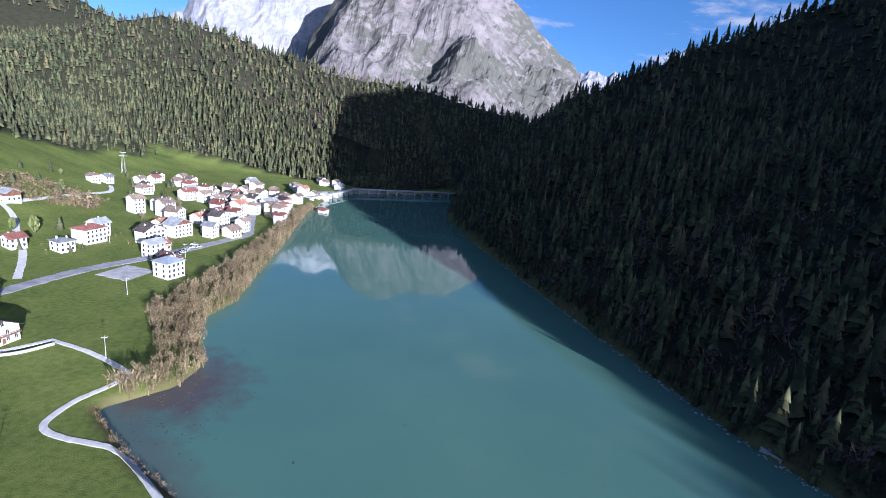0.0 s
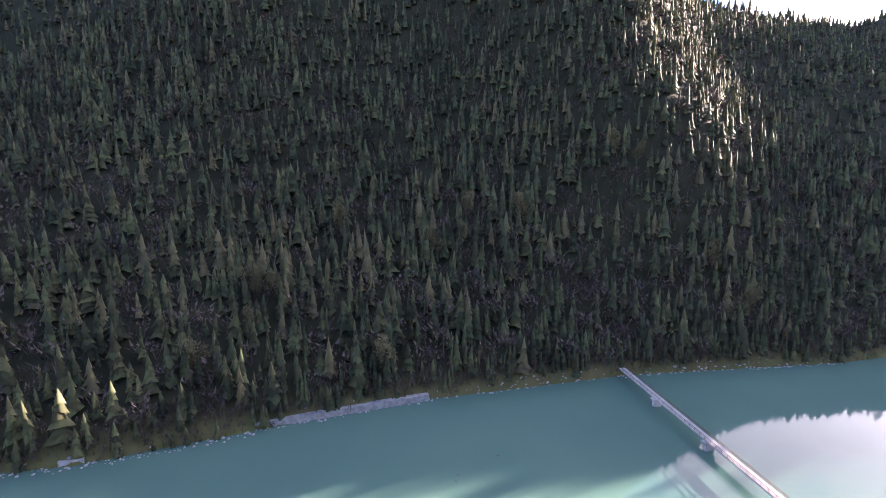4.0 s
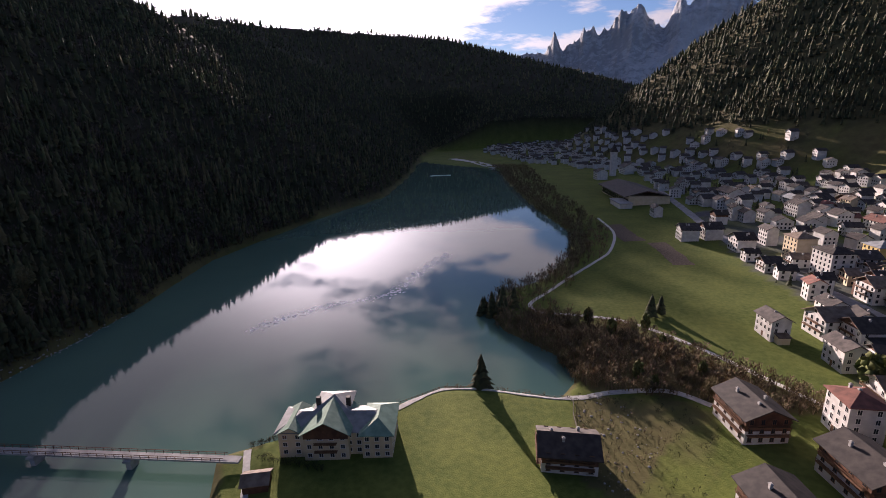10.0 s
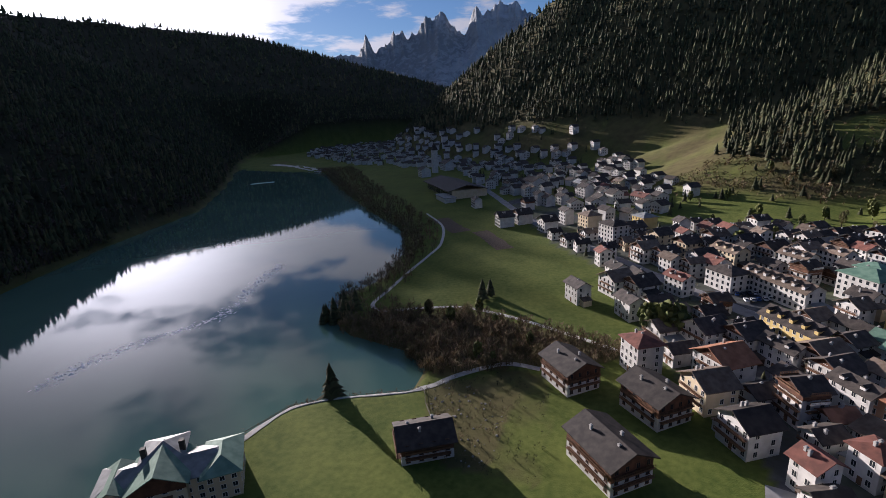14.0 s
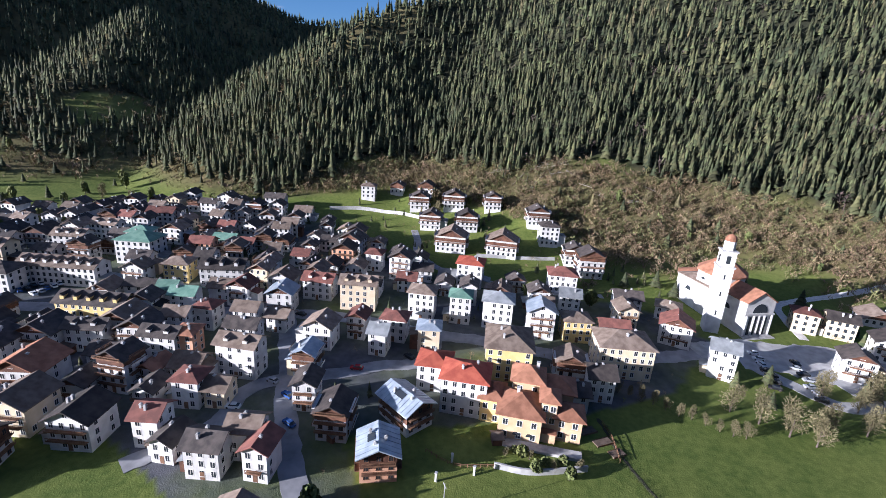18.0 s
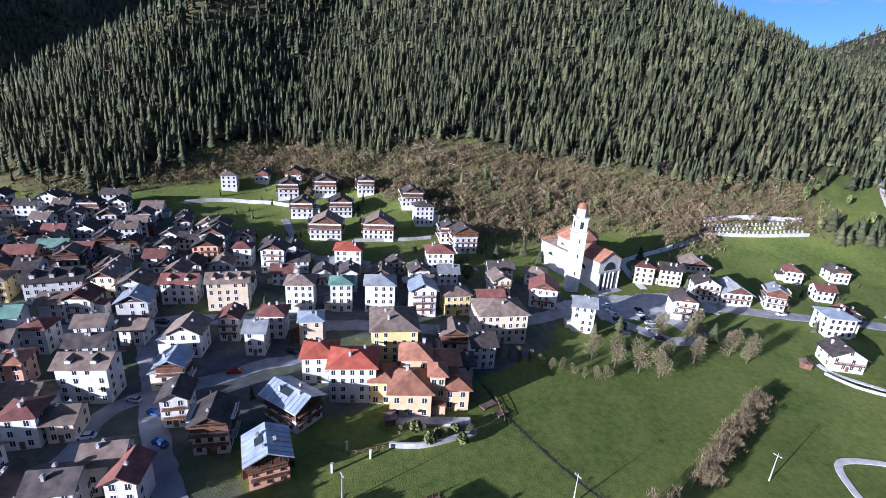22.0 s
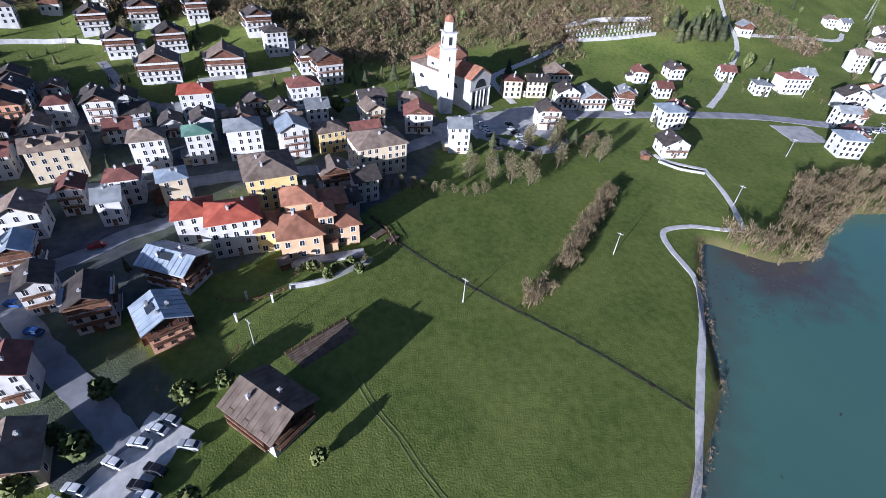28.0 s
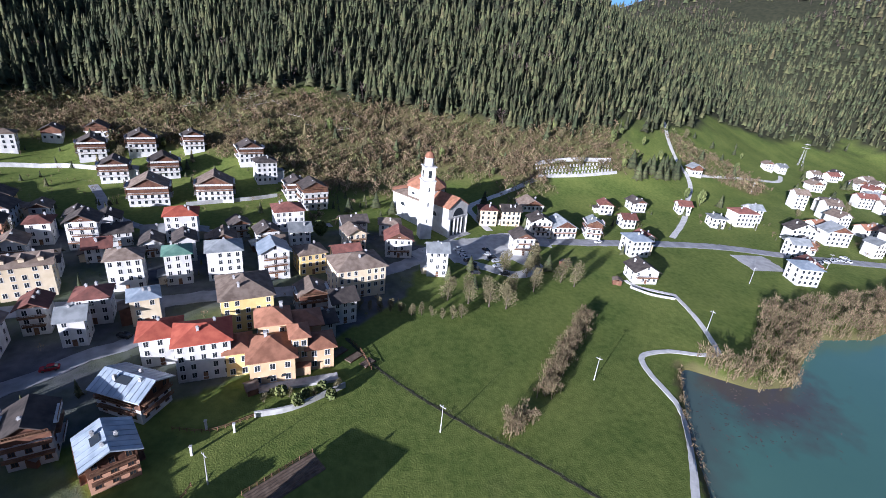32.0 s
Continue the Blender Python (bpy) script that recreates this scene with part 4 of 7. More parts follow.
    house(-215.4, 112.6, 100, 9.8, 8.0, 3, "DCs")
    house(-235.5, 135.2, 95, 12.6, 11.3, 1, "BWg")
    house(-200.9, 122.5, 100, 10.3, 9.2, 3, "DWg")
    house(-199.7, 134.5, 95, 12.8, 11.6, 2, "GWg")
    house(-195.6, 151.3, 110, 7.5, 8.4, 3, "GTg")
    house(-227.1, 181.0, 110, 7.5, 8.6, 2, "RWg")
    house(-229.1, 204.9, 95, 8.0, 9.7, 2, "DWg")
    house(-223.1, 235.8, 110, 7.5, 7.5, 2, "RWs")
    house(-207.2, 181.8, 100, 7.5, 7.5, 2, "RWs")
    house(-181.8, 103.5, 100, 9.6, 8.7, 3, "DWg")
    house(-175.1, 162.4, 95, 10.1, 10.1, 3, "LWh")
    house(-182.9, 173.9, 91, 7.7, 7.7, 2, "RWg")
    house(-150.3, 146.6, 100, 10.6, 9.5, 2, "DWg")
    house(-204.0, 243.5, 110, 7.5, 8.7, 2, "GWh")
    house(-205.1, 264.5, 100, 13.3, 10.1, 3, "RWh")
    house(-210.2, 278.8, 103, 8.4, 8.4, 3, "GWs")
    house(-275.0, 291.1, 100, 8.5, 7.5, 2, "GTg")
    house(-269.0, 414.6, 110, 9.8, 10.1, 2, "BWg")
    house(-276.3, 429.6, 116, 9.2, 8.5, 2, "DWg")
    house(-223.4, 363.4, 110, 11.2, 8.6, 3, "DWs")
    house(-229.2, 377.3, 101, 9.1, 9.0, 2, "BWs")
    house(-180.2, 281.1, 110, 13.6, 8.6, 3, "DWg")
    house(-185.6, 294.7, 110, 7.7, 8.7, 2, "DWg")
    house(-162.7, 256.2, 110, 8.9, 7.5, 3, "GWs")
    house(-167.2, 270.3, 122, 7.8, 8.4, 2, "DTg")
    house(-138.5, 229.9, 110, 10.1, 10.1, 3, "LWh")
    house(-145.1, 242.2, 123, 9.8, 7.9, 2, "RWg")
    house(-176.0, 304.1, 110, 13.7, 10.1, 3, "GWg")
    house(-180.5, 315.4, 114, 8.8, 8.9, 2, "DWg")
    house(-158.3, 312.0, 95, 7.5, 7.5, 3, "GWg")
    house(-182.6, 355.3, 95, 7.8, 7.5, 2, "BWg")
    house(-232.9, 419.6, 110, 13.7, 8.6, 3, "RWs")
    house(-237.5, 434.4, 123, 9.7, 8.1, 3, "GWs")
    house(-194.5, 399.1, 100, 11.4, 10.1, 2, "RWg")
    house(-200.9, 410.5, 115, 9.5, 7.9, 3, "BWs")
    house(-166.7, 366.2, 95, 8.7, 7.5, 3, "RWg")
    house(-166.3, 401.1, 100, 9.8, 10.1, 3, "BWh")
    house(-171.5, 413.1, 94, 8.9, 7.5, 2, "GWs")
    house(-163.0, 428.9, 110, 14.6, 8.6, 3, "GWs")
    house(-166.1, 442.4, 115, 7.8, 8.5, 2, "GWs")
    house(-162.3, 466.9, 110, 10.4, 10.1, 3, "BWh")
    house(-167.1, 481.6, 114, 9.3, 8.6, 2, "RWg")
    house(-133.7, 375.7, 95, 7.5, 7.5, 3, "RWg")
    house(-212.8, 489.6, 95, 8.2, 7.5, 2, "BWs")
    house(-185.6, 466.1, 110, 11.4, 8.6, 3, "BWg")
    house(-190.1, 479.5, 100, 8.4, 8.0, 2, "RWg")
    house(-274.4, 478.5, 110, 10.6, 10.1, 2, "BWg")
    house(-278.7, 492.6, 98, 9.4, 7.5, 3, "BWs")
    house(-260.0, 472.9, 100, 9.7, 10.1, 2, "RWg")
    house(-264.6, 484.8, 110, 8.2, 8.0, 3, "BWg")
    house(-295.2, 472.4, 100, 10.0, 8.1, 2, "RWs")
    house(-301.2, 487.2, 106, 9.6, 8.2, 2, "DWg")
    house(-298.3, 453.8, 100, 8.2, 7.5, 2, "BWs")
    house(-305.8, 403.8, 110, 7.5, 7.5, 2, "BWg")
    house(-305.2, 418.6, 95, 8.6, 7.5, 2, "GWs")
    house(-205.2, 433.9, 110, 10.8, 10.1, 2, "BWg")
    house(-208.4, 448.7, 105, 9.5, 8.8, 2, "DWg")
    house(-148.2, 339.0, 100, 7.5, 7.5, 3, "BWs")
    house(-189.8, 441.4, 100, 7.5, 7.5, 2, "BWs")
    house(-227.3, 451.4, 100, 9.2, 10.1, 2, "BWg")
    house(-234.3, 463.8, 89, 8.6, 8.3, 2, "DWg")
    house(-182.6, 494.5, 95, 7.5, 7.5, 3, "BTg")
    house(-226.4, 541.9, 110, 11.5, 8.6, 2, "GWs")
    house(-231.5, 554.5, 124, 8.5, 7.8, 2, "GWs")
    house(-175.0, 550.1, 110, 10.4, 8.4, 2, "BWs")
    house(-182.9, 562.8, 125, 10.0, 8.6, 2, "BWs")
    house(-149.4, 522.7, 100, 7.5, 7.5, 2, "BWs")
    house(-138.3, 526.9, 100, 7.5, 7.5, 2, "GWs")
    house(-140.5, 608.6, 100, 14.6, 8.6, 3, "GWs")
    house(-148.3, 621.8, 113, 8.1, 7.6, 3, "BWs")
    house(-163.8, 623.0, 110, 12.6, 8.6, 2, "BWs")
    house(-170.9, 634.2, 123, 9.5, 8.3, 2, "DWg")
    house(-119.8, 455.7, 110, 7.5, 7.8, 2, "RWg")
    house(-58.9, -146.3, 77, 10.0, 9.3, 4, "RWh")
    house(-70.2, -124.8, 78, 11.2, 10.3, 3, "BCg")
    house(-70.9, -106.0, 77, 10.2, 9.5, 3, "DWg")
    house(-81.5, -138.0, 73, 13.3, 11.7, 3, "OWg")
    house(-86.2, -159.7, 72, 11.2, 10.3, 3, "DWg")
    house(-102.8, -142.7, 71, 11.8, 7.2, 3, "DWs")
    house(-97.0, -153.6, 74, 11.2, 10.3, 3, "DWg")
    house(-106.9, -117.8, 78, 11.3, 7.2, 3, "DWs")
    house(-116.9, -156.3, 77, 23.5, 9.9, 3, "DYs")
    house(-111.4, -138.1, 76, 11.4, 10.4, 3, "BWg")
    house(-69.5, -188.5, 76, 10.9, 7.2, 3, "DWs")
    house(-52.8, -208.6, 72, 10.6, 7.2, 3, "DWs")
    house(-72.2, -214.8, 70, 12.0, 11.0, 3, "BWg")
    house(-80.5, -206.9, 71, 11.7, 10.8, 3, "DWg")
    house(-99.5, -210.3, 70, 11.1, 7.2, 3, "RWs")
    house(-122.8, -213.1, 72, 14.5, 11.7, 3, "DWh")
    house(-136.8, -197.9, 76, 31.9, 9.9, 3, "BWs")
    house(-167.1, -190.3, 76, 16.3, 13.0, 4, "VWh")
    house(-112.7, -307.6, 73, 11.4, 10.5, 3, "DWg")
    house(-120.3, -285.0, 71, 10.8, 10.0, 3, "DCg")
    house(-126.5, -264.0, 71, 11.6, 10.7, 3, "DCg")
    house(-147.8, -274.1, 74, 10.8, 10.0, 3, "BWg")
    house(-161.3, -266.7, 75, 12.3, 11.1, 2, "DWg")
    house(-102.0, -258.4, 75, 11.7, 10.8, 3, "BWg")
    house(-83.1, -264.9, 77, 7.5, 7.2, 3, "DWg")
    house(-108.7, -248.5, 76, 10.2, 9.4, 3, "DWg")
    house(-123.3, -238.8, 77, 11.4, 10.4, 3, "DWg")
    house(-124.8, -321.6, 73, 12.0, 11.1, 4, "GYh")
    house(-89.4, -327.7, 72, 12.2, 11.2, 5, "BCh")
    house(-95.8, -295.7, 70, 14.4, 11.7, 5, "DWh")
    house(-140.4, -244.1, 75, 15.8, 9.7, 3, "BCs")
    house(-166.4, -250.8, 76, 12.7, 11.5, 2, "DWg")
    house(-183.6, -248.7, 75, 12.5, 11.3, 2, "DWg")
    house(-183.6, -229.4, 77, 12.7, 8.0, 3, "BWs")
    house(-211.8, -222.3, 71, 13.8, 8.3, 3, "RWs")
    house(-164.4, -228.4, 73, 14.2, 8.5, 3, "BWs")
    house(-173.8, -170.9, 72, 8.3, 8.0, 2, "DTg")
    house(-139.1, -150.3, 72, 8.5, 7.2, 2, "DWs")
    house(-132.9, -133.4, 73, 8.7, 7.2, 3, "VWs")
    house(-80.7, -361.7, 73, 9.9, 7.2, 4, "DWs")
    house(-93.2, -436.3, 70, 10.4, 7.2, 3, "DWs")
    house(-72.9, -442.6, 76, 10.5, 7.2, 4, "DWs")
    house(-48.7, -374.1, 72, 12.9, 11.7, 3, "DWg")
    house(-33.9, -368.7, 76, 12.8, 11.7, 3, "DWg")
    house(-63.2, -344.0, 72, 12.1, 11.1, 3, "DWg")
    house(-15.1, -450.5, 74, 12.0, 7.3, 3, "DWs")
    house(-73.6, -489.1, 77, 13.0, 8.0, 3, "BWs")
    house(-117.5, -464.2, 73, 11.1, 7.2, 3, "DWs")
    house(-99.3, -463.3, 72, 8.1, 7.2, 3, "DWs")
    house(-90.9, -527.9, 70, 10.7, 7.2, 5, "DWs")
    house(-117.1, -401.9, 75, 9.8, 7.2, 4, "DWs")
    house(-152.7, -403.0, 71, 16.9, 10.1, 3, "RWs")
    house(-144.6, -427.8, 77, 8.4, 7.7, 2, "RWg")
    house(-149.5, -464.2, 76, 9.1, 8.3, 2, "BWg")
    house(-163.7, -494.8, 69, 14.8, 13.0, 2, "BTg")
    house(-129.0, -512.0, 77, 16.3, 9.9, 2, "GWs")
    house(-101.9, -539.1, 69, 9.3, 7.2, 4, "BWs")
    house(-25.6, -597.6, 72, 11.1, 7.2, 3, "BWs")
    house(-54.1, -533.0, 73, 10.8, 7.2, 3, "BWs")
    house(-90.6, -92.2, 77, 7.1, 7.2, 3, "RWh")

    fill_gaps(72)
    fill_gaps(40, (-255, -50), (-330, -95), 31, .6)
    crowd_shore_village(26)


build_village()


# ---- church ----
def prism(ring, z0, z1, top=None):
    """An upright prism over a ring of corners, with a point above it when top is given."""
    n = len(ring)
    v = [(x, y, z0) for x, y in ring] + [(x, y, z1) for x, y in ring]
    f = [(i, (i + 1) % n, n + (i + 1) % n, n + i) for i in range(n)] + [tuple(range(n))[::-1]]
    if top is None:
        f.append(tuple(range(n, 2 * n)))
    else:
        v.append((*top[:2], top[2]))
        f += [(n + i, n + (i + 1) % n, 2 * n) for i in range(n)]
    return v, f


def regular(n, r, cx=0, cy=0, turn=0.0):
    return [(cx + r * math.cos(2 * math.pi * i / n + turn), cy + r * math.sin(2 * math.pi * i / n + turn)) for i in range(n)]


def ring_rect(x0, y0, x1, y1):
    return [(x0, y0), (x1, y0), (x1, y1), (x0, y1)]


def half_round(w, y, z, n=8, depth=.12):
    """An arched dark opening, its flat foot at z; front faces -y."""
    pts = [(w / 2 * math.cos(math.pi * i / n), z + w / 2 * math.sin(math.pi * i / n)) for i in range(n + 1)]
    v = [(x, y - depth, zz) for x, zz in pts] + [(x, y + depth, zz) for x, zz in pts]
    m = n + 1
    f = [tuple(range(m))[::-1], tuple(range(m, 2 * m))] + [(i, (i + 1) % m, m + (i + 1) % m, m + i) for i in range(m)]
    return v, f


def build_church():
    root = new("church")
    root.matrix_world = pose(-217, 71, 6.3, 0, 0, 180 - 62)
    white = M_WALL["W"]
    part("nave", prism(ring_rect(-9, -2, 9, 19), -3, 11.5), white, root)
    part("apse", prism(regular(10, 6.5, 0, 20, .3), -3, 10.5), white, root)
    part("apse_roof", prism(regular(10, 7.0, 0, 20, .3), 10.5, 10.8, (0, 20, 13)), M_ROOF["O"], root)
    part("drum", prism(regular(8, 9.0, 0, 6, math.pi / 8), 11.4, 16.0), white, root)
    part("drum_roof", prism(regular(8, 9.8, 0, 6, math.pi / 8), 16.0, 16.4, (0, 6, 22.5)), M_ROOF["O"], root, "terracotta tiled pyramid roof")
    part("nave_roof", hip_roof(18, 21, 11.5, 2.6, .5), M_ROOF["B"], root).location = (0, 8.5, 0)
    part("portico", prism(ring_rect(-6.2, -15, 6.2, -1.5), -3, 12.0), white, root)
    v, f = gable_roof(12.4, 13.5, 12.0, 3.4, .5, .3)
    part("portico_roof", (v, f), M_ROOF["O"], root).location = (0, -8.2, 0)
    part("pediment", ([(-6.2, -15, 12), (6.2, -15, 12), (0, -15, 15.2), (-6.2, -14, 12), (6.2, -14, 12), (0, -14, 15.2)], [(0, 1, 2), (3, 5, 4), (0, 3, 4, 1), (1, 4, 5, 2), (2, 5, 3, 0)]), white, root)
    part("cornice", box_data([(-6.5, -15.4, 7.4, 6.5, -14.9, 8.0)]), M_CONCRETE, root)
    part("arched_window", half_round(6.4, -15.0, 8.3), M_GLASS, root)
    for x in (-3.4, -1.2, 1.2, 3.4):
        part("portal_bay", box_data([(x - .55, -15.12, .2, x + .55, -14.9, 6.8)]), M_GLASS, root)
    for x in (-5.6, -2.3, 0, 2.3, 5.6):
        part("column", prism(regular(10, .42, x, -15.3), 0, 7.4), white, root)
    part("steps", box_data([(-6.6, -18.2, -2, 6.6, -15, .15), (-6.2, -17.2, .15, 6.2, -15, .35)]), M_STONE, root)
    o = part("side_window", half_round(3.4, 0, 7.0), M_GLASS, root)
    o.matrix_local = pose(-6.2, -6, 0, 0, 0, -90)
    o = part("side_window", half_round(3.0, 0, 7.0), M_GLASS, root)
    o.matrix_local = pose(-9.0, 12, 0, 0, 0, -90)
    for k in range(3):
        o = part("drum_window", half_round(1.8, 0, 13.2), M_GLASS, root)
        a = math.pi / 8 * (2 * k + 8)
        o.matrix_local = pose(8.4 * math.cos(a), 6 + 8.4 * math.sin(a), 0, 0, 0, math.degrees(a) + 90)
    root.scale = (1.08, 1.08, 1.2)
    tagged(root, "large white church with terracotta roofs and columned portico", "church")
    tower = new("bell_tower")
    tower.matrix_world = pose(-200.5, 61.5, 6.3, 0, 0, 180 - 88)
    s = 2.6
    part("shaft", prism(ring_rect(-s, -s, s, s), -3, 24.0), white, tower)
    part("cornice", box_data([(-s - .35, -s - .35, 24.0, s + .35, s + .35, 24.5)]), M_CONCRETE, tower)
    part("belfry", prism(ring_rect(-s + .2, -s + .2, s - .2, s - .2), 24.5, 29.5), white, tower)
    part("cornice", box_data([(-s - .2, -s - .2, 29.5, s + .2, s + .2, 29.9)]), M_CONCRETE, tower)
    part("lantern", prism(regular(8, 2.0, 0, 0, math.pi / 8), 29.9, 33.0), white, tower)
    dome_v, dome_f, n = [], [], 12
    for i in range(6):
        a = i * math.pi / 2 / 5.5
        dome_v += [(2.1 * math.cos(a) * math.cos(2 * math.pi * j / n), 2.1 * math.cos(a) * math.sin(2 * math.pi * j / n), 33.0 + 2.3 * math.sin(a)) for j in range(n)]
    for i in range(5):
        dome_f += [(i * n + j, i * n + (j + 1) % n, (i + 1) * n + (j + 1) % n, (i + 1) * n + j) for j in range(n)]
    dome_f.append(tuple(range(5 * n, 6 * n)))
    dome = part("dome", (dome_v, dome_f), M_ROOF["O"], tower, "orange onion-shaped cap")
    part("finial", box_data([(-.08, -.08, 35.0, .08, .08, 37.2), (-.5, -.06, 36.4, .5, .06, 36.6)]), M_WOOD, tower)
    for rz in (0, 90, 180, 270):
        o = part("belfry_opening", box_data([(-.7, -.06, 25.5, .7, .06, 28.2)]), M_GLASS, tower)
        o.matrix_local = pose(0, 0, 0, 0, 0, rz) @ pose(0, -(s - .2), 0)
    for zz in (7, 14, 20):
        part("slit_window", box_data([(-.25, -s - .05, zz, .25, -s + .05, zz + 1.6)]), M_GLASS, tower)
    tower.scale = (1.05, 1.05, 1.16)
    tagged(tower, "slender white bell tower with an orange dome beside the church", "bell tower")


def block(root, x, y, w, d, h, roof, wall, rise, style="h", z0=0.0, win=True, storeys=2, sides=("f", "l", "r")):
    """A wing of a larger building: walls, roof, windows."""
    v, f = wall_body(w, d, h, style, rise)
    o = part("wing", (v, f), M_WALL[wall], root)
    o.location = (x, y, z0)
    r = part("roof", hip_roof(w, d, h, rise) if style == "h" else gable_roof(w, d, h, rise, along_y=style == "g"), M_ROOF[roof], o)
    if win:
        n, m = max(2, int(w / 2.5)), max(2, int(d / 3))
        for s in range(storeys):
            zz = 1.0 + s * (h - .4) / storeys
            if "f" in sides:
                for i in range(n):
                    part("window", WIN, None, o).location = ((i + .5) * w / n - w / 2, -d / 2, zz)
            for i in range(m):
                if "r" in sides:
                    part("window", WIN, None, o).matrix_local = pose(w / 2, (i + .5) * d / m - d / 2, zz, 0, 0, 90)
                if "l" in sides:
                    part("window", WIN, None, o).matrix_local = pose(-w / 2, (i + .5) * d / m - d / 2, zz, 0, 0, -90)
    return o


def build_villa():
    root = new("villa")
    root.matrix_world = pose(-112, -4, 5.8, 0, 0, 180 - 86)
    block(root, -1, 0, 9.5, 10, 7.0, "O", "A", 3.0)
    block(root, 5.2, .6, 3.4, 5, 10.0, "O", "A", 1.6, storeys=3)
    block(root, 9.8, 1.0, 6.0, 6, 6.2, "O", "A", 2.0)
    block(root, -8.0, 3.0, 5.0, 7, 7.0, "O", "Y", 2.0)
    block(root, 0, 7.5, 7, 7, 10.5, "O", "A", 3.0, storeys=3)
    block(root, 7.0, 9.0, 8, 7, 8.0, "O", "A", 2.4, win=False)
    part("terrace", box_data([(-6, -7.5, -2, 13, -5, .5)]), M_STONE, root)
    for x in (-4.6, -1.6, 1.4):
        part("arched_opening", half_round(1.5, -5.06, 1.9), M_GLASS, root).location = (x, 0, 0)
    part("porch", box_data([(4.0, -3.6, -1, 7.2, -1.8, 2.6)]), M_WALL["A"], root)
    part("porch_roof", box_data([(3.8, -3.9, 2.6, 7.4, -1.7, 2.8)]), M_ROOF["O"], root)
    for x, y, z in ((-2, 1, 9.4), (2, 8.5, 12.6)):
        part("chimney", box_data([(x - .35, y - .35, z - 2, x + .35, y + .35, z + 1.2), (x - .45, y - .45, z + 1.2, x + .45, y + .45, z + 1.35)]), M_CONCRETE, root)
    root.scale = (1.16, 1.16, 1.10)
    tagged(root, "apricot plastered villa of several wings with terracotta hipped roofs", "villa")


def build_hotel():
    root = new("hotel")
    # front looks north over its yard
    root.matrix_world = pose(73, -96, 2.6, 0, 0, 180 + 22)
    block(root, 0, 0, 31, 11, 9.0, "G", "C", 3.6, storeys=3)
    block(root, -2, -1.2, 12, 13, 10.5, "V", "C", 4.2, "g", storeys=3, sides=("f",))
    block(root, -11.8, -.6, 7, 11, 9.2, "V", "C", 2.4, "g", storeys=3, sides=("f", "l"))
    block(root, 11.6, -.4, 8, 14, 9.2, "V", "C", 3.4, storeys=3, sides=("f", "r"))
    block(root, -2, 5, 9, 9, 12.2, "G", "C", 3.2, win=False)
    part("gable_cladding", ([(-8, -7.78, 8.2), (4, -7.78, 8.2), (4, -7.78, 10.4), (-2, -7.78, 14.4), (-8, -7.78, 10.4), (-8, -7.7, 8.2), (4, -7.7, 8.2), (4, -7.7, 10.4), (-2, -7.7, 14.4), (-8, -7.7, 10.4)],
                            [(0, 1, 2, 3, 4), (0, 5, 6, 1), (1, 6, 7, 2), (2, 7, 8, 3), (3, 8, 9, 4), (4, 9, 5, 0)]), M_WALL["T"], root)
    for x in (-6, 2.5):
        part("chimney", box_data([(x - .6, 2, 11, x + .6, 3.2, 16.2)]), M_ROOF["D"], root)
    for s in (1, 2):
        o = part("balcony", balcony_mesh(6.0), None, root)
        o.location = (-2, -7.7, s * 3.1 + .4)
    root.scale = (1.0, 1.0, .78)
    tagged(root, "old cream lakeside hotel with gables and grey-green metal roofs", "hotel")
    shed = new("shed")
    shed.matrix_world = pose(83, -74, 2.2, 0, 0, 180 + 31)
    part("wall", box_data([(-3, -2.5, -1, 3, 2.5, 2.6)]), M_WALL["T"], shed)
    part("roof", gable_roof(6, 5, 2.6, 1.2, .6, .15, False), M_ROOF["B"], shed)
    tagged(shed, "small timber shed with brown roof beside the hotel", "shed")


